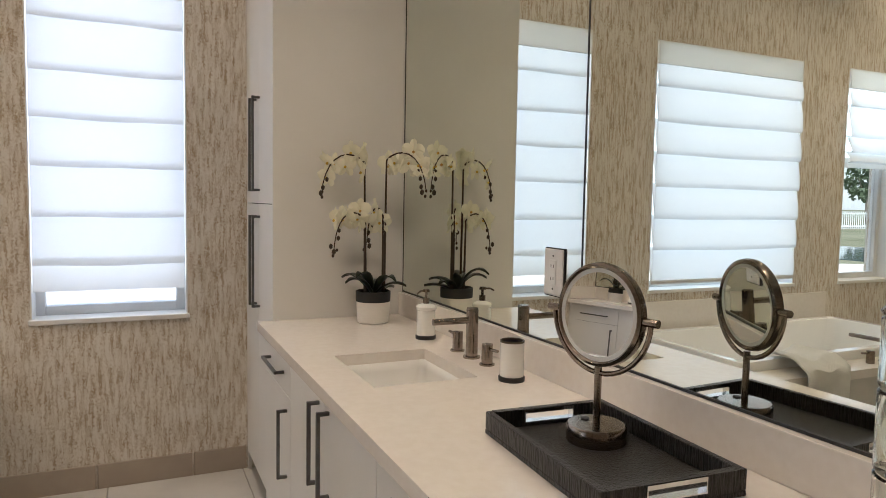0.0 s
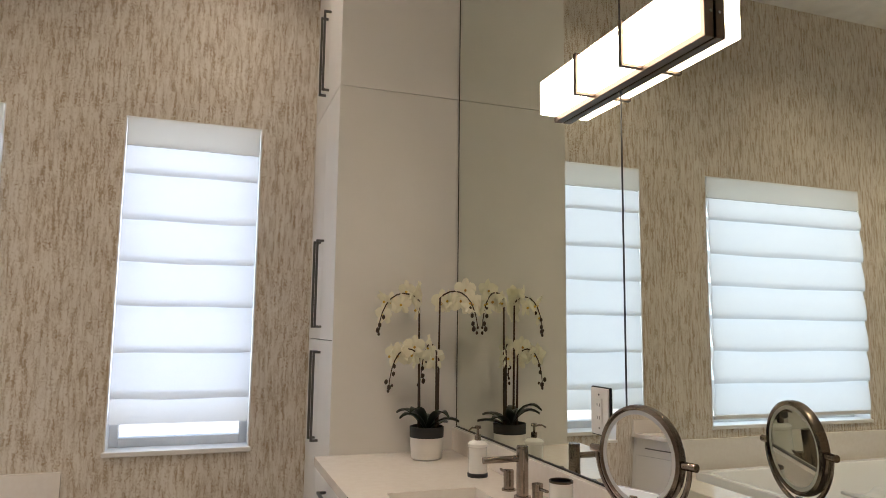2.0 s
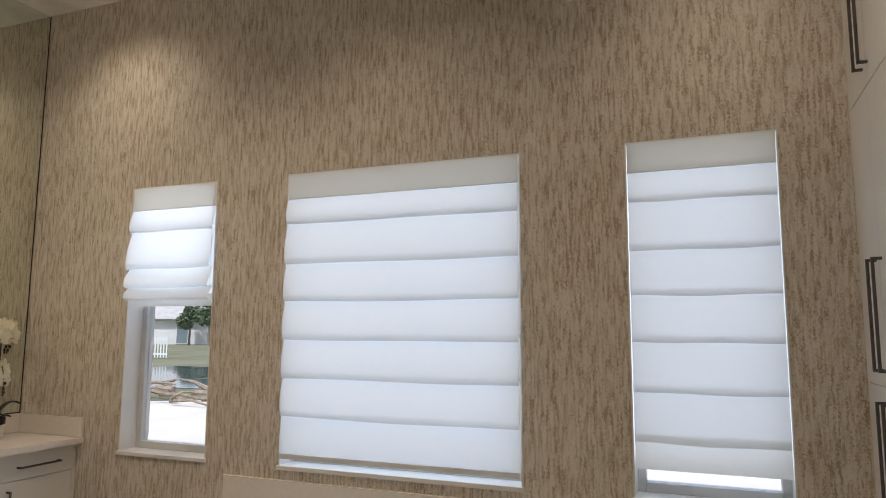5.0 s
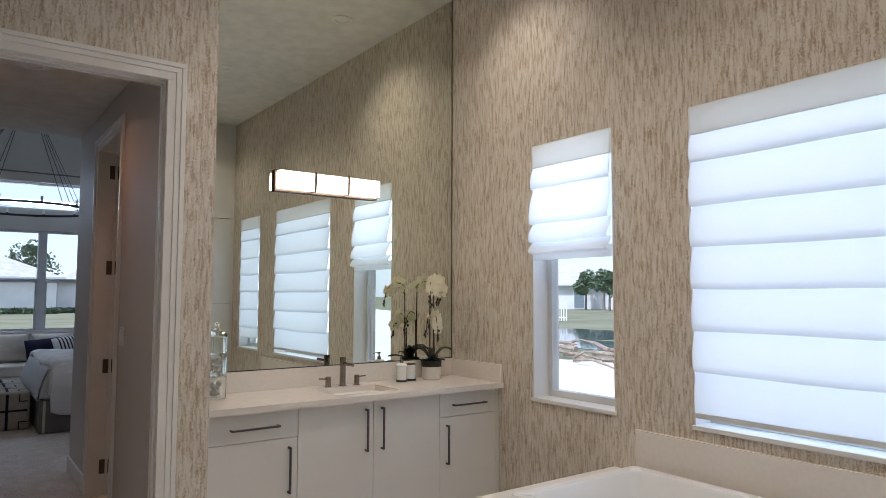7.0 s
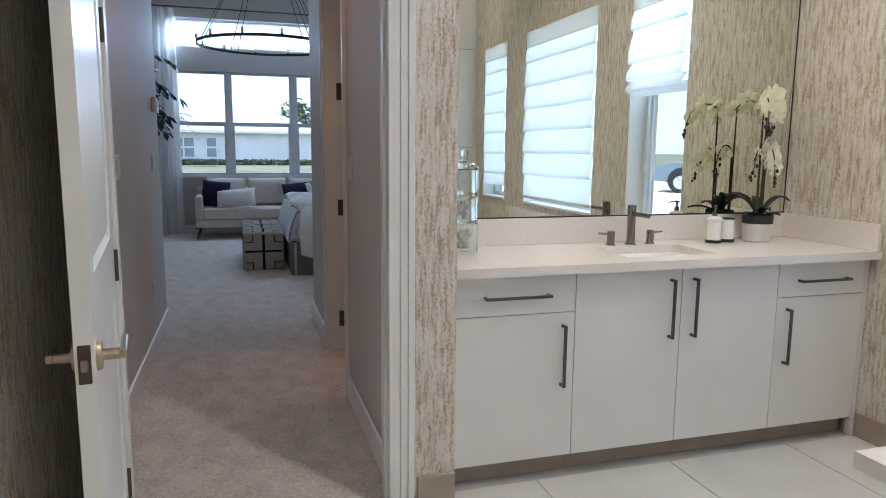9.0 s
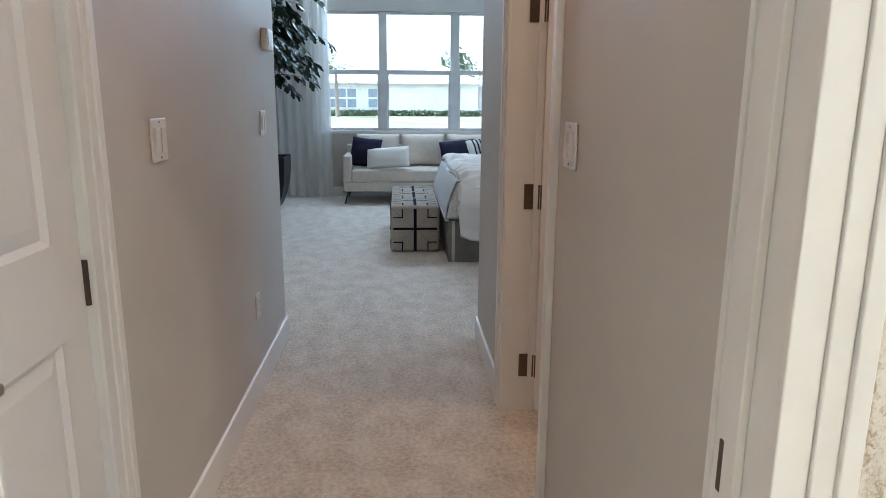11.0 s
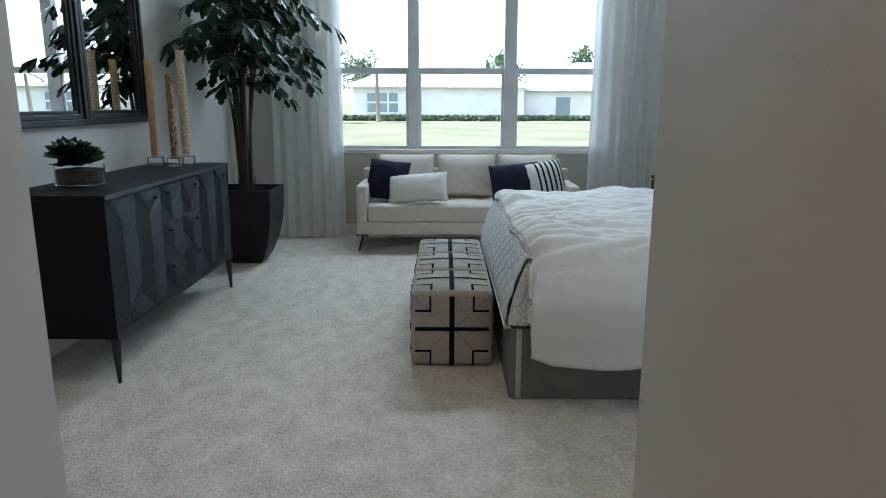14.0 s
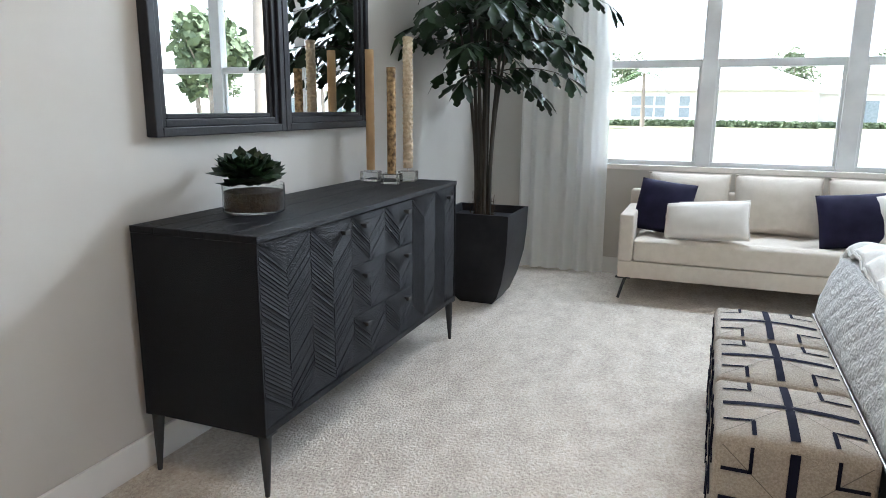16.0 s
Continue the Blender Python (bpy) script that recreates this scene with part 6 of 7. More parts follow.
def quilt_f(u, v):
    x = EX0 + 0.05 + (EX1 - EX0 - 0.10) * u
    if v < 0.30:
        t = v / 0.30
        y, z = EY0 - 0.012 + 0.085 * t ** 1.5, 0.370 + (MZ - 0.370) * t
    else:
        y, z = EY0 + 0.073 + (EY1 - EY0 - 0.2) * (v - 0.30) / 0.70, MZ + 0.004
    d = 0.006 * (abs(math.sin(x * 22 + z * 22 + y * 22)) ** 0.5 + abs(math.sin(x * 22 - z * 22 - y * 22)) ** 0.5)
    return (x, y - d * (v < 0.30), z + d * (v >= 0.30))


grid(bm, 130, 70, quilt_f)
part("cover", bm, M_QUILT, quilt, "", True, 0.01)
for side in (EX0 - 0.005, EX1 + 0.005):
    bm = B()
    grid(bm, 40, 10, lambda u, v: (side + (0.010 * math.sin(17 * u) - 0.03 * v) * (1 if side > EX0 + 1 else -1), EY0 - 0.014 + 0.085 * v ** 1.5 + 1.5 * u, 0.372 + (MZ - 0.375) * v))
    part("side_drop", bm, M_QUILT, quilt, "", True, 0.01)
duvet = thing("duvet", pose(0, 0, 0), "white cotton duvet, rumpled, hanging over the bed side", "duvet")
bm = B()
DY0, DY1 = EY0 + 0.085, 2.58


def duvet_f(u, v):
    y = DY0 + (DY1 - DY0) * v
    half = (EX1 - EX0) / 2 + 0.02
    drop = 0.44
    total = 2 * half + 2 * drop
    s = total * u
    top = MZ + 0.085
    bend = 0.20
    if s < drop:
        x, z = EX0 - 0.02 - 0.035 * min(1.0, (drop - s) / 0.15), top - 0.10 - drop + s
    elif s > total - drop:
        x, z = EX1 + 0.05 + 0.035 * min(1.0, (s - (total - drop)) / 0.15), top - 0.10 - (s - (total - drop))
    else:
        q = s - drop
        x = EX0 - 0.02 + q * (EX1 - EX0 + 0.07) / (2 * half)
        e = min(q, 2 * half - q)
        z = top - 0.10 * max(0, 1 - e / bend) ** 2.2
    fall = max(0.0, top - z)
    fold = 0.034 * noise.noise(Vector((x * 2.1, y * 2.6, 0.3))) + 0.020 * noise.noise(Vector((x * 7 + 3, y * 5, 1.1))) + 0.016 * noise.noise(Vector((x * 15, y * 9, 2.1)))
    crease = 0.013 * math.sin(48 * x + 14 * y + 11 * noise.noise(Vector((x * 1.2, y * 1.5, 4)))) * max(0.12, 1 - (y - DY0) / 0.75) * (0.4 + abs(noise.noise(Vector((x * 3, y, 7)))) * 1.6)
    foot = max(0.0, 1 - (y - DY0) / 0.10)
    z2 = z + (fold + crease) * (fall < 0.2) - 0.055 * foot ** 2 * (fall < 0.3)
    if fall >= 0.102:
        side = 1 if x > (EX0 + EX1) / 2 else -1
        x += side * ((0.05 * noise.noise(Vector((y * 2.4, z * 1.2, 2)))) * min(1, (fall - 0.1) / 0.12) + 0.045 * math.sin(7.5 * y + 2 * z) * (fall - 0.1) * 2 + 0.05 * math.sin(math.pi * min(1, fall / drop)))
        z2 = z + 0.03 * noise.noise(Vector((y * 2.2, 0, 5))) * fall / drop + 0.03 * foot
    yy = y - 0.018 * noise.noise(Vector((x * 3.5, z * 3, 9))) * (foot + 0.3)
    return (x, yy, z2)


grid(bm, 150, 70, duvet_f)
part("cover", bm, M_DUVET, duvet, "", True, 0.035)
for nm, uu in (("edge_seam", 0.9985), ("edge_seam", 0.0015)):
    part(nm, tube(B(), [duvet_f(uu, k / 60) for k in range(61)], 0.014, n=8), M_DUVET, duvet, "", True)
part("foot_hem", tube(B(), [tuple(Vector(duvet_f(0.06 + 0.88 * k / 90, 0.0)) + Vector((0, -0.002, 0))) for k in range(91)], 0.015, n=8), M_DUVET, duvet, "", True)


def on_bed(name, x, y, z, turn, tilt, w, h, d, material, label, **k):
    return cushion(name, pose(x, y, z) @ pose(0, 0, 0, 0, 0, turn) @ pose(0, 0, 0, tilt, 0, 0), w, h, d, material, label, "pillow", "pillows on the bed", **k)


for x in (-9.25, -10.2):
    on_bed("sleeping_pillow", x, 3.06, MZ + 0.02, 0, -26, 0.86, 0.50, 0.20, M_PILLOW, "white linen pillow with a dark stitched line against the headboard", piping=M_STEM, seed=x)
for x, t in ((-10.38, 8), (-9.25, -10)):
    on_bed("throw_pillow", x, 2.58, MZ + 0.04, t, -44, 0.52, 0.46, 0.16, M_NAVY, "navy velvet throw pillow on the bed", seed=x + 2)
on_bed("lumbar_pillow", -9.72, 2.36, MZ + 0.055, -10, -48, 0.70, 0.40, 0.16, M_PILLOW, "ivory lumbar pillow with a braided edge", piping=M_CANDLE3, seed=6)

# nightstand, lamp, photo frame, art
ns = thing("nightstand", pose(-11.36, 3.10, 0), "black wooden nightstand with drawers beside the bed", "nightstand")
bx("body", (-0.30, 0.30, -0.24, 0.24, 0.14, 0.74), M_BLACKWOOD, ns, 0.004)
bx("top", (-0.31, 0.31, -0.25, 0.25, 0.7405, 0.765), M_BLACKWOOD, ns, 0.004)
for k in range(2):
    d = bx("drawer", (-0.28, 0.28, -0.255, -0.2405, 0.17 + 0.285 * k, 0.44 + 0.285 * k), M_BLACKWOOD, ns, 0.003)
    bx("knob", (-0.02, 0.02, -0.275, -0.2555, 0.30 + 0.285 * k, 0.315 + 0.285 * k), M_RUBBER, d, 0.002)
for sx in (-1, 1):
    for sy in (-1, 1):
        part("leg", cyl(B(), (sx * 0.27, sy * 0.21, 0), (sx * 0.265, sy * 0.205, 0.1395), 0.009, 0.016, 10), M_RUBBER, ns)
lamp = thing("table_lamp", pose(-11.18, 3.08, 0.765), "white ceramic table lamp with a white drum shade", "table lamp")
part("base", lathe(B(), [(0.075, 0.0), (0.082, 0.01), (0.085, 0.06), (0.066, 0.36), (0.052, 0.58), (0.02, 0.60), (0.012, 0.62)]), M_PORC, lamp, "tapered white ceramic base", True)
part("stem", cyl(B(), (0, 0, 0.62), (0, 0, 1.05), 0.007, n=10), M_CHROME, lamp)
bm = B()
n = 48
rr = [[bm.verts.new((r * math.cos(2 * math.pi * k / n), r * math.sin(2 * math.pi * k / n), z)) for k in range(n)] for r, z in ((0.245, 0.645), (0.245, 0.66), (0.235, 1.015), (0.235, 1.03))]
for a, b in zip(rr, rr[1:]):
    for k in range(n):
        bm.faces.new((a[k], a[(k + 1) % n], b[(k + 1) % n], b[k]))
part("shade", bm, M_LSHADE, lamp, "white cloth drum shade", True, 0.003)
bm = B()
bmesh.ops.create_icosphere(bm, subdivisions=2, radius=0.014, matrix=Matrix.Translation((0, 0, 1.06)))
part("finial", bm, M_CHROME, lamp, "", True)
pf = thing("photo_frame", pose(-11.45, 2.94, 0.7655, 0, 0, 25), "small black photo frame with a pale print", "photo frame")
pf_tilt = part("frame", box(B(), -0.075, 0.075, -0.008, 0.008, 0.0, 0.20, 0.003), M_RUBBER, pf)
bx("print", (-0.060, 0.060, -0.0095, -0.0082, 0.016, 0.184), M_ART, pf_tilt)


def art(x0, x1, z0, z1):
    ob = thing("framed_art", pose((x0 + x1) / 2, BED_N, z0), "abstract blue-grey ink print in a champagne frame", "picture", "framed prints above the nightstand")
    w, h = (x1 - x0) / 2, z1 - z0
    bm = B()
    f = 0.028
    for d in ((-w, -w + f, 0, h), (w - f, w, 0, h), (-w + f, w - f, 0, f), (-w + f, w - f, h - f, h)):
        box(bm, d[0], d[1], -0.035, -0.001, d[2], d[3], 0.003)
    part("frame", bm, M_SILVER, ob, "champagne metal frame")
    bx("mount", (-w + f, w - f, -0.016, -0.002, f, h - f), M_MAT, ob)
    bx("print", (-w + 0.13, w - 0.13, -0.018, -0.0162, 0.13, h - 0.13), M_ART, ob)


art(-11.75, -10.85, 1.06, 2.08)
art(-11.75, -10.85, 2.16, 3.18)


# curtains
def curtain(y0, y1, seed, label):
    ob = thing("curtain", pose(BED_W + 0.11, (y0 + y1) / 2, 0), label, "curtain", "sheer curtains")
    w = y1 - y0
    bm = B()
    n = max(4, round(w / 0.11))

    def f(u, v):
        z = 0.012 + 3.37 * v
        a = 2 * math.pi * n * u + 0.8 * math.sin(5 * u + seed) + 0.25 * noise.noise(Vector((u * 4, v * 2, seed)))
        amp = 0.040 * (0.8 + 0.3 * math.sin(11 * u + seed))
        return (amp * math.sin(a), (u - 0.5) * w * (1 + 0.05 * (1 - v)), z)

    grid(bm, n * 12, 14, f)
    part("cloth", bm, M_SHEER, ob, "", True)
    bm = B()
    grid(bm, n * 12, 1, lambda u, v: tuple(Vector(f(u, v * 0.045)) + Vector((0.004, 0, 0))))
    part("hem", bm, M_SHEER, ob, "doubled hem", True)


curtain(-0.72, -0.03, 1.0, "white sheer curtain hanging to the floor beside the window")
curtain(2.50, 3.36, 2.5, "white sheer curtain hanging to the floor beside the window")
rod = thing("curtain_rod", pose(BED_W + 0.11, 1.25, 3.405), "slim bronze curtain rod above the transom", "curtain rod")
part("pole", cyl(B(), (0, -2.15, 0), (0, 2.17, 0), 0.012, n=14), M_BRONZE, rod, "", True)
for y in (-2.0, 0, 2.0):
    part("bracket", box(B(), -0.109, -0.01, y - 0.008, y + 0.008, -0.008, 0.008), M_BRONZE, rod)

# chandelier
ch = thing("ring_chandelier", pose(-10.15, 1.20, 2.55), "black iron ring chandelier hung on thin rods", "chandelier")
R = 0.82
bm = B()
n = 72
rr = [[bm.verts.new((r * math.cos(2 * math.pi * k / n), r * math.sin(2 * math.pi * k / n), z)) for k in range(n)] for r, z in ((R, -0.014), (R, 0.014), (R - 0.022, 0.014), (R - 0.022, -0.014))]
for a, b in zip(rr, rr[1:] + rr[:1]):
    for k in range(n):
        bm.faces.new((a[k], a[(k + 1) % n], b[(k + 1) % n], b[k]))
part("ring", bm, M_RUBBER, ch, "black iron ring")
for k in range(12):
    a = 2 * math.pi * k / 12 + 0.15
    x, y = (R - 0.011) * math.cos(a), (R - 0.011) * math.sin(a)
    s = part("lamp_socket", cyl(B(), (x, y, 0.0145), (x, y, 0.028), 0.012, n=10), M_RUBBER, ch)
    part("glass_tube", cyl(B(), (x, y, 0.0285), (x, y, 0.075), 0.014, n=12), M_LSHADE, s, "frosted glass tube", True)
for k in range(4):
    a = 2 * math.pi * k / 4 + 0.5
    for s in (-0.06, 0.06):
        part("rod", cyl(B(), ((R - 0.011) * math.cos(a + s), (R - 0.011) * math.sin(a + s), 0.0145), (0.03 * math.cos(a), 0.03 * math.sin(a), 1.42), 0.004, n=6), M_RUBBER, ch)
part("hub", cyl(B(), (0, 0, 1.41), (0, 0, BCEIL - 2.55 - 0.021), 0.045, n=16), M_RUBBER, ch, "", True)
part("ceiling_canopy", cyl(B(), (0, 0, BCEIL - 2.55 - 0.02), (0, 0, BCEIL - 2.55 - 0.0005), 0.075, n=20), M_RUBBER, ch, "", True)


# ---- outdoors ----
GZ = -0.15
bm = B()
grid(bm, 60, 60, lambda u, v: (-900 + 1800 * u, -900 + 1800 * v, GZ))
structure(part("ground", bm, M_GROUND), "lawn around the house giving way to bare sand", "ground")
structure(bx("pond", (-24.0, -17.2, -40, 26, GZ - 0.3, GZ + 0.02), M_WATER), "still grey pond beyond the lawn", "water")
structure(bx("pond_north", (-16.9, 3, 16.4, 19.8, GZ - 0.3, GZ + 0.02), M_WATER), "still pond beyond the sand", "water")


def house(x, y, turn, w, d, h, label, windows):
    """A single-storey house; its front faces local -y."""
    ob = thing("house", pose(x, y, GZ, 0, 0, turn), label, "house", "neighbouring houses")
    bx("wall", (-w / 2, w / 2, -d / 2, d / 2, 0, h), M_HOUSE, ob)
    bm = B()
    o, rise = 0.6, min(w, d) * 0.24
    base = [bm.verts.new(p) for p in ((-w / 2 - o, -d / 2 - o, h), (w / 2 + o, -d / 2 - o, h), (w / 2 + o, d / 2 + o, h), (-w / 2 - o, d / 2 + o, h))]
    r = max(0.3, (w - d) / 2)
    ridge = [bm.verts.new((-r, 0, h + rise)), bm.verts.new((r, 0, h + rise))]
    for f in ((base[0], base[1], ridge[1], ridge[0]), (base[1], base[2], ridge[1]), (base[2], base[3], ridge[0], ridge[1]), (base[3], base[0], ridge[0]), base[::-1]):
        bm.faces.new(f)
    part("roof", bm, M_ROOF, ob, "low hipped tile roof")
    bx("fascia", (-w / 2 - o, w / 2 + o, -d / 2 - o - 0.04, -d / 2 - o - 0.001, h - 0.18, h + 0.04), M_FENCE, ob)
    for wx, ww, wz, wh, cols, rows in windows:
        q = bx("window", (wx - ww / 2, wx + ww / 2, -d / 2 - 0.06, -d / 2 - 0.002, wz, wz + wh), M_FENCE, ob, label="white framed window")
        for i in range(cols):
            for j in range(rows):
                a, b = ww / cols, wh / rows
                bx("pane", (wx - ww / 2 + a * i + 0.08, wx - ww / 2 + a * (i + 1) - 0.08, -d / 2 - 0.075, -d / 2 - 0.061, wz + b * j + 0.08, wz + b * (j + 1) - 0.08), M_HWIN, q)
    return ob


WIN = (-4.5, 2.6, 0.7, 2.0, 3, 2), (-1.6, 1.2, 0.7, 2.0, 1, 2), (3.2, 1.4, 0.1, 2.3, 1, 1)
house(-76, 0.5, 90, 16, 12, 3.2, "white rendered bungalow with a pale hipped roof", ((-5.2, 3.0, 0.7, 1.9, 3, 2), (-2.2, 1.0, 0.7, 1.9, 1, 2)))
house(-80, 16, 90, 14, 12, 3.0, "white rendered bungalow across the pond", ((-3.2, 1.6, 0.1, 2.2, 1, 1), (3.6, 2.4, 0.8, 1.9, 2, 2)))
house(-76, 37, 90, 14, 12, 3.2, "white rendered bungalow with a covered porch", ((-4.5, 2.8, 0.8, 1.8, 3, 2), (1.5, 2.2, 0.1, 2.3, 2, 1)))
house(-78, -22, 90, 16, 12, 3.2, "white rendered bungalow behind palms", WIN)
house(-34, 74, 20, 18, 12, 3.4, "white bungalow with a grey roof beyond the fence", WIN)
house(-66, 68, 42, 16, 12, 3.2, "white bungalow with a grey roof beyond the fence", WIN)
house(18, 70, -10, 18, 12, 3.4, "white bungalow with a grey roof beyond the fence", WIN)
house(40, 50, -50, 16, 12, 3.4, "white bungalow seen past the parked car", WIN)


def clump(bm, c, r, n, rnd, flat=1.0, leaf=0.22):
    for _ in range(n):
        d = Vector((rnd.gauss(0, 1), rnd.gauss(0, 1), rnd.gauss(0, 1))).normalized() * rnd.uniform(0.55, 1.05)
        p = Vector(c) + Vector((d.x * r, d.y * r, d.z * r * flat))
        a = Vector((rnd.uniform(-1, 1), rnd.uniform(-1, 1), rnd.uniform(-1, 1))).normalized()
        b = a.orthogonal().normalized()
        s = leaf * rnd.uniform(0.6, 1.3)
        bm.faces.new([bm.verts.new(p + a * s), bm.verts.new(p + b * s * 0.55), bm.verts.new(p - a * s), bm.verts.new(p - b * s * 0.55)])


def hedge(x, y, turn, length, h, seed):
    rnd = random.Random(seed)
    ob = thing("hedge", pose(x, y, GZ, 0, 0, turn), "low clipped green hedge before a house", "hedge", "hedges")
    bm = B()
    k = 0.0
    while k < length:
        clump(bm, (k - length / 2, rnd.uniform(-0.2, 0.2), h * 0.5), h * rnd.uniform(0.48, 0.62), 70, rnd, 0.95)
        k += h * 0.42
    part("foliage", bm, M_HEDGE, ob)


for x, y, ln, h in ((-68.5, 0, 17, 0.45), (-71, 15, 13, 0.4), (-68, 29, 6, 1.2), (-66, 22.5, 4, 1.3), (-69, -20, 18, 0.8)):
    hedge(x, y, 90, ln, h, int(ln * 10 + h))
hedge(-30, 64, 10, 20, 1.2, 5)
hedge(14, 30, -20, 14, 2.4, 6)


def palm(x, y, h, seed, n=16, size=2.2, thick=0.2):
    rnd = random.Random(seed)
    ob = thing("palm_tree", pose(x, y, GZ), "tall palm tree with a grey trunk and arching fronds", "tree", "palms by the houses")
    pts = [Vector((0.12 * math.sin(t * 2 + seed), 0.1 * math.cos(t + seed) - 0.1, h * t)) for t in (0, 0.2, 0.4, 0.6, 0.8, 1.0)]
    part("trunk", tube(B(), pts, thick, thick * 0.55 if thick < 0.25 else thick * 0.8, 10), M_TRUNK, ob, "", True)
    bm = B()
    for k in range(n):
        a = 2 * math.pi * k / n + rnd.uniform(-0.2, 0.2)
        up = rnd.uniform(-0.1, 0.9)
        for i in range(1, 13):
            t = i / 12
            p = pts[-1] + Vector((math.cos(a) * size * t, math.sin(a) * size * t, size * (up * t - 0.9 * t * t)))
            for s in (-1, 1):
                side = Vector((-math.sin(a), math.cos(a), 0)) * s
                L = 0.55 * math.sin(math.pi * min(0.97, t * 0.9 + 0.08)) * size / 2.2
                e = p + side * L + Vector((math.cos(a) * 0.25, math.sin(a) * 0.25, -0.3 * L))
                w = Vector((math.cos(a), math.sin(a), 0)) * 0.07
                bm.faces.new([bm.verts.new(p - w), bm.verts.new(p + w), bm.verts.new(e)])
    part("crown", bm, M_PALM, ob, "feathered fronds")


for x, y, h, s in ((-64, -4.5, 4.2, 1), (-64, 27, 4.6, 2), (-70, 22, 5, 4), (-66, 33, 4, 5), (-62, -14, 6, 6), (-44, 58, 3.6, 7), (-49, 62, 3.9, 8), (-40, 64, 3.4, 9), (-27, 56, 3.4, 10), (-54, 64, 4.2, 11), (16, 44, 5, 12)):
    palm(x, y, h, s)
palm(-27, 11.7, 8.5, 40, 18, 3.0, 0.27)


def tree(x, y, h, seed):
    rnd = random.Random(seed)
    ob = thing("tree", pose(x, y, GZ), "leafy garden tree with an uneven crown", "tree", "garden trees")
    bm = B()
    tube(bm, [(0, 0, 0), (0.05, 0, h * 0.3), (0.0, 0.1, h * 0.6)], 0.16, 0.07, 8)
    for k in range(5):
        a = 2 * math.pi * k / 5
        tube(bm, [(0.02, 0.05, h * 0.4), (math.cos(a) * h * 0.15, math.sin(a) * h * 0.15, h * 0.6), (math.cos(a) * h * 0.26, math.sin(a) * h * 0.26, h * 0.78)], 0.06, 0.02, 6)
    part("trunk", bm, M_TRUNK, ob, "", True)
    bm = B()
    for k in range(16):
        a, r = rnd.uniform(0, 6.28), rnd.uniform(0, h * 0.3)
        clump(bm, (r * math.cos(a), r * math.sin(a), h * rnd.uniform(0.5, 0.95)), h * rnd.uniform(0.10, 0.17), 80, rnd)
    part("crown", bm, M_HEDGE, ob)


for x, y, h, s in ((-66, 45, 6, 21), (-88, 8, 7.5, 31), (-90, 27, 8, 32), (-87, -9, 7, 33), (-92, 18, 8, 34), (-30.5, 16.6, 5.2, 29), (-33, 19.5, 4.6, 30), (-52, 34, 7, 22), (-33, 55, 5, 23), (-24, 60, 5, 24), (20, 40, 6, 25), (-60, -9, 5, 28), (-44, 66, 4.6, 41), (-50, 60, 4.4, 42), (-38, 72, 5, 43), (-57, 64, 4.8, 44)):
    tree(x, y, h, s)


def fence(x0, x1, y):
    ob = thing("picket_fence", pose(x0, y, GZ), "white vinyl fence on the far bank", "fence")
    for z in (0.25, 1.15):
        bx("rail", (0, x1 - x0, -0.03, 0.03, z, z + 0.1), M_FENCE, ob)
    me = None
    k = 0.0
    while k < x1 - x0:
        if me is None:
            p = bx("picket", (0, 0.09, -0.05, -0.031, 0.08, 1.35), M_FENCE, ob)
            me = p.data
        else:
            p = new("picket", me)
            p.parent = ob
        p.location = (k, 0, 0)
        k += 0.22


fence(-47, -30, 32)
wood = thing("brushwood_pile", pose(-12.6, 13.4, GZ), "scattered pile of cut branches on the sand", "branches")
rw = random.Random(77)
for k in range(34):
    a, r = rw.uniform(-0.5, 0.5) + (math.pi if k % 2 else 0), rw.uniform(0.4, 1.5)
    c = Vector((rw.uniform(-3.2, 3.2), rw.uniform(-0.8, 0.8), rw.uniform(0.06, 0.45)))
    d = Vector((math.cos(a) * r, math.sin(a) * r, rw.uniform(-0.12, 0.3)))
    part("branch", tube(B(), [c - d * 0.5, c + Vector((0, 0, rw.uniform(-0.05, 0.1))), c + d * 0.5], rw.uniform(0.04, 0.08), 0.02, 6), M_LOG, wood, "", True)

# parked car
car = thing("parked_car", pose(13.8, 18.4, GZ, 0, 0, -48), "slate blue pickup with a bed cap parked on the sand", "car")


def slab(bm, outline, y0, y1, tuck=0.0):
    """A side outline in x and z drawn out from y0 to y1; tuck leans the upper points inwards."""
    zlo, zhi = min(p[1] for p in outline), max(p[1] for p in outline)
    rows = []
    for y, s in ((y0, 1), (y1, -1)):
        rows.append([bm.verts.new((x, y + s * tuck * (z - zlo) / (zhi - zlo), z)) for x, z in outline])
    n = len(outline)
    for k in range(n):
        bm.faces.new((rows[0][k], rows[0][(k + 1) % n], rows[1][(k + 1) % n], rows[1][k]))
    bm.faces.new(rows[0][::-1])
    bm.faces.new(rows[1])
    bmesh.ops.recalc_face_normals(bm, faces=bm.faces)
    bmesh.ops.bevel(bm, geom=bm.edges[:], offset=0.03, segments=2, affect="EDGES")
    return bm


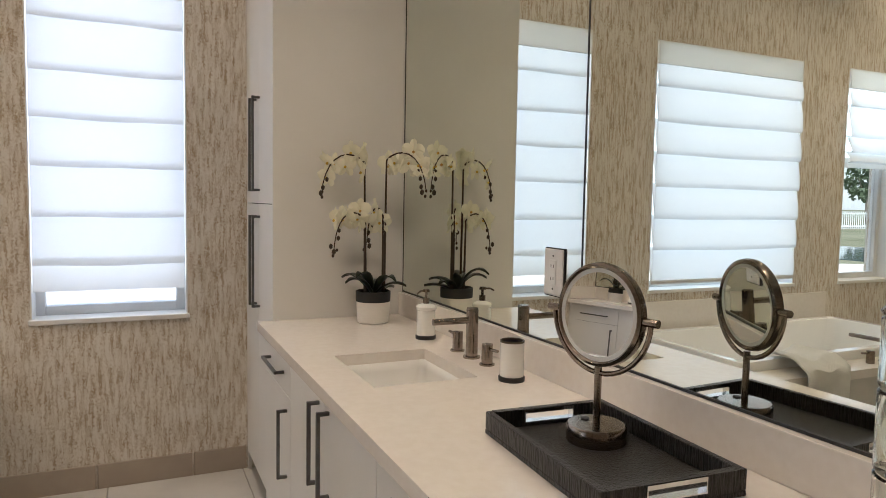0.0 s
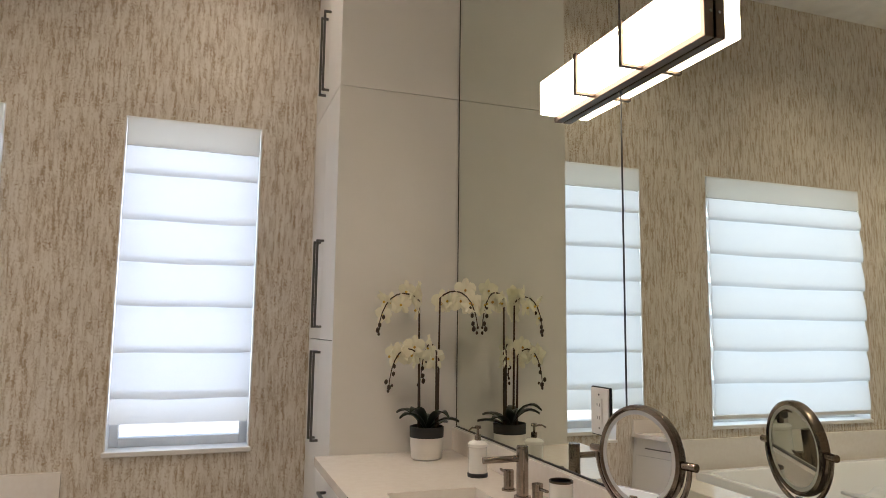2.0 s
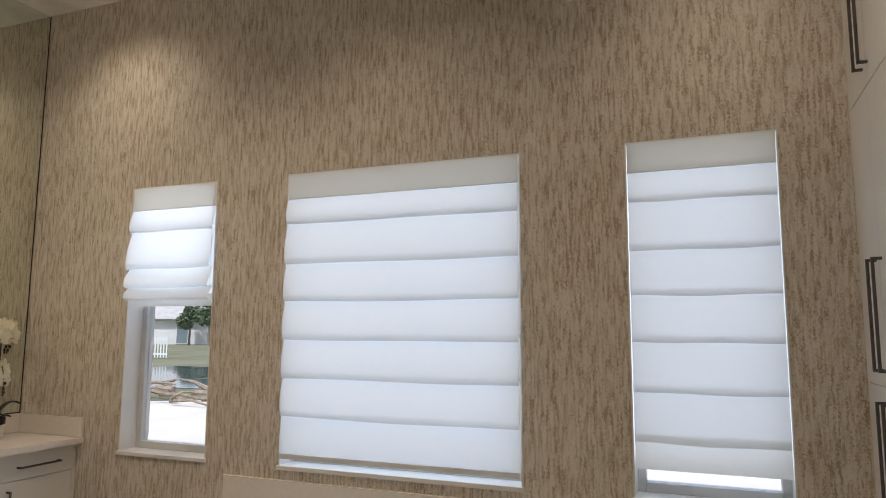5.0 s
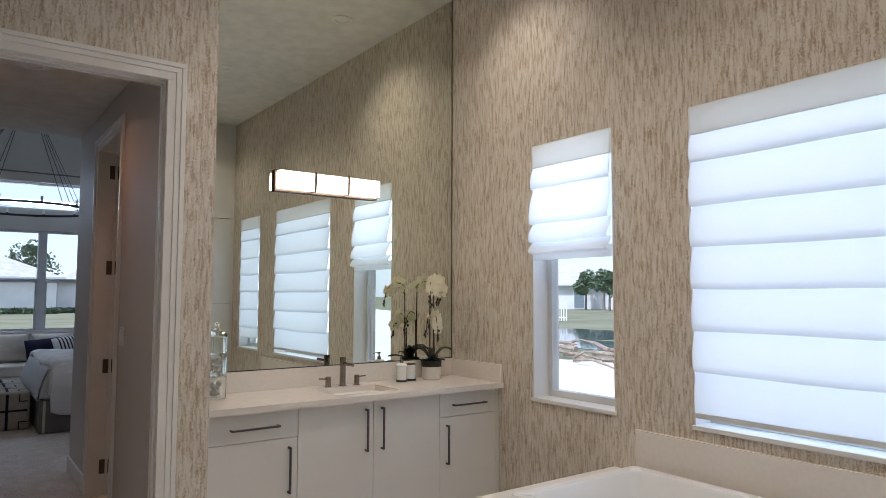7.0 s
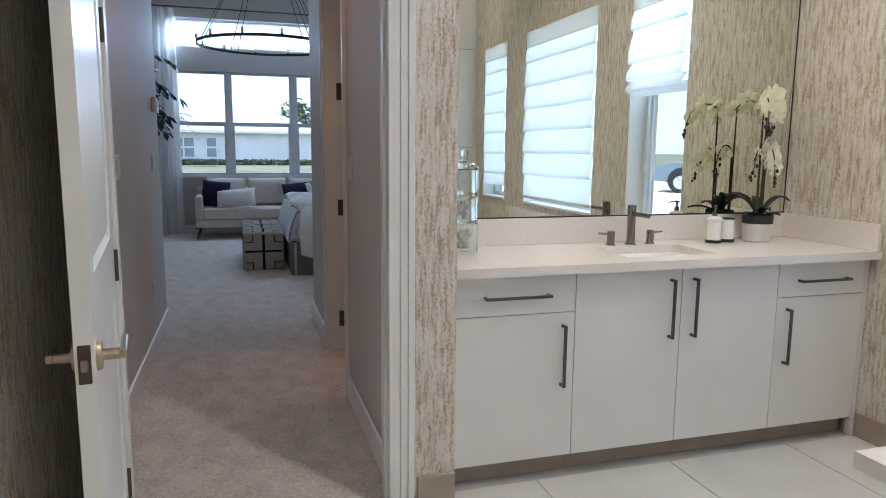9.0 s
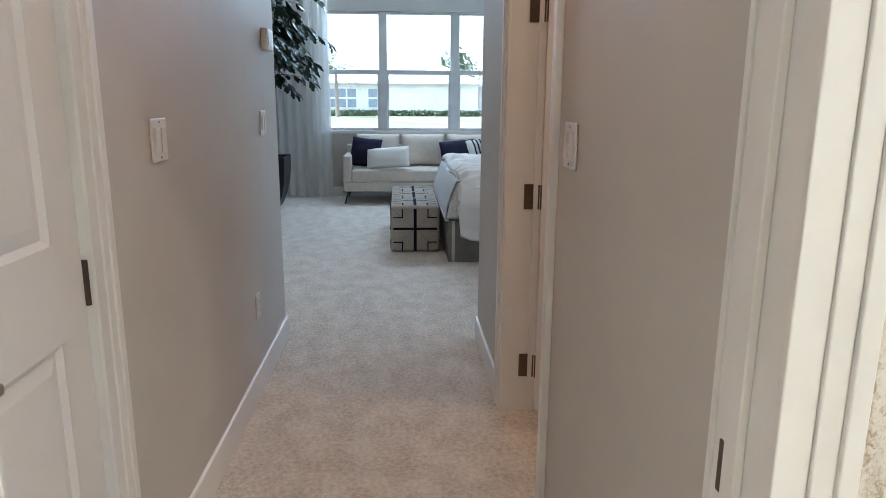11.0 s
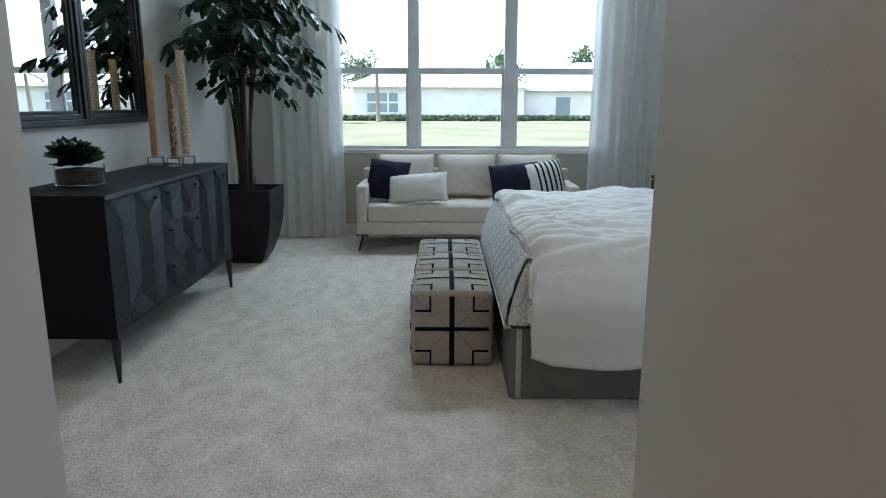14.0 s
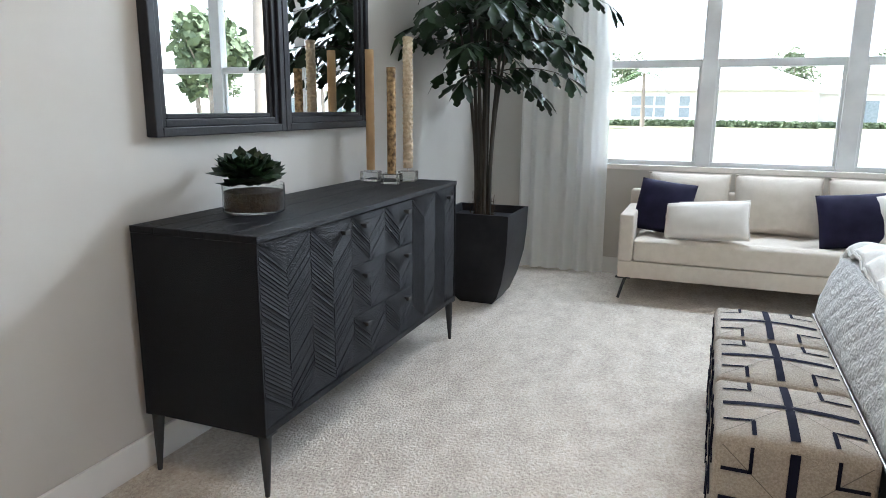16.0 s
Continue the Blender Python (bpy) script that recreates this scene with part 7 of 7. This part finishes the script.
body = part("body", slab(B(), ((-2.75, 0.50), (-2.75, 1.10), (-2.68, 1.16), (1.25, 1.16), (2.45, 1.08), (2.72, 0.92), (2.75, 0.45), (2.1, 0.38), (-2.3, 0.40)), -0.94, 0.94), M_CARPAINT, car)
part("cab", slab(B(), ((-0.75, 1.165), (-0.62, 1.74), (0.30, 1.78), (0.62, 1.70), (1.30, 1.165)), -0.90, 0.90, 0.16), M_CARPAINT, car)
part("bed_cap", slab(B(), ((-2.68, 1.165), (-2.45, 1.80), (-1.6, 1.86), (-0.85, 1.78), (-0.80, 1.165)), -0.90, 0.90, 0.14), M_CARPAINT, car, "canopy over the load bed")
part("windscreen", slab(B(), ((0.72, 1.62), (0.735, 1.64), (1.255, 1.235), (1.24, 1.215)), -0.72, 0.72), M_HWIN, car)
for s in (-1, 1):
    for x0, x1, x2, x3 in ((-0.55, 0.06, 0.05, -0.48), (0.13, 1.02, 0.58, 0.13), (-2.42, -1.66, -1.68, -2.34), (-1.60, -0.92, -0.94, -1.58)):
        bm = B()
        vs = [bm.verts.new((x, s * (0.908 - 0.16 * (z - 1.165) / 0.615), z)) for x, z in ((x0, 1.24), (x1, 1.24), (x2, 1.64), (x3, 1.64))]
        bm.faces.new(vs)
        part("side_window", bm, M_HWIN, car, "", False, 0.012)
    for x in (-0.05, 0.85):
        bx("door_handle", (x - 0.45, x - 0.27, s * 0.955 - 0.012, s * 0.955 + 0.012, 1.02, 1.06), M_CHROME, car, 0.006)
    bx("side_step", (-0.9, 1.2, s * 0.98 - 0.06, s * 0.98 + 0.06, 0.33, 0.37), M_RUBBER, car, 0.01)
    bx("wing_mirror", (1.0, 1.12, s * 1.06 - 0.10, s * 1.06 + 0.10, 1.2, 1.42), M_CARPAINT, car, 0.03)
    bx("headlight", (2.60, 2.76, s * 0.74 - 0.15, s * 0.74 + 0.15, 0.76, 0.92), M_PORC, car, 0.02)
    bx("tail_light", (-2.765, -2.70, s * 0.86 - 0.06, s * 0.86 + 0.06, 0.78, 1.08), M_BRONZE, car, 0.01)
    for x in (-1.72, 1.75):
        part("wheel_arch", cyl(B(), (x, s * 0.90, 0.46), (x, s * 0.946, 0.46), 0.47, n=28), M_RUBBER, body, "dark wheel arch", True)
        wh = part("wheel", cyl(B(), (x, s * 0.76, 0.39), (x, s * 0.955, 0.39), 0.39, n=28), M_RUBBER, car, "black tyre", True)
        bm = cyl(B(), (x, s * 0.956, 0.39), (x, s * 0.960, 0.39), 0.25, n=24)
        for k in range(6):
            a = 2 * math.pi * k / 6
            cyl(bm, (x + 0.05 * math.cos(a), s * 0.968, 0.39 + 0.05 * math.sin(a)), (x + 0.24 * math.cos(a), s * 0.968, 0.39 + 0.24 * math.sin(a)), 0.028, 0.022, 6)
        part("rim", bm, M_CHROME, wh, "silver spoked rim", True)
bx("bumper", (2.70, 2.86, -0.90, 0.90, 0.42, 0.60), M_CHROME, car, 0.03)
bx("bumper", (-2.86, -2.74, -0.90, 0.90, 0.46, 0.62), M_CHROME, car, 0.03)


# ---- floor tiles, last ----
for i in range(8):
    for j in range(-3, 6):
        x0, y0 = -3.86 + i * 0.62, 0.08 + j * 0.62
        x1, y1 = min(x0 + 0.616, 1.09), min(y0 + 0.616, NORTH - 0.012)
        if j < 0:
            x0 = max(x0, -2.545)
        elif x0 < -2.55:
            y0 = max(y0, 0.35)
        if x1 - x0 > 0.05 and y1 - y0 > 0.05:
            part("tile", box(B(), x0, x1, y0, y1, -0.004, 0.004, 0.0015, 1), M_TILE, bath_floor)
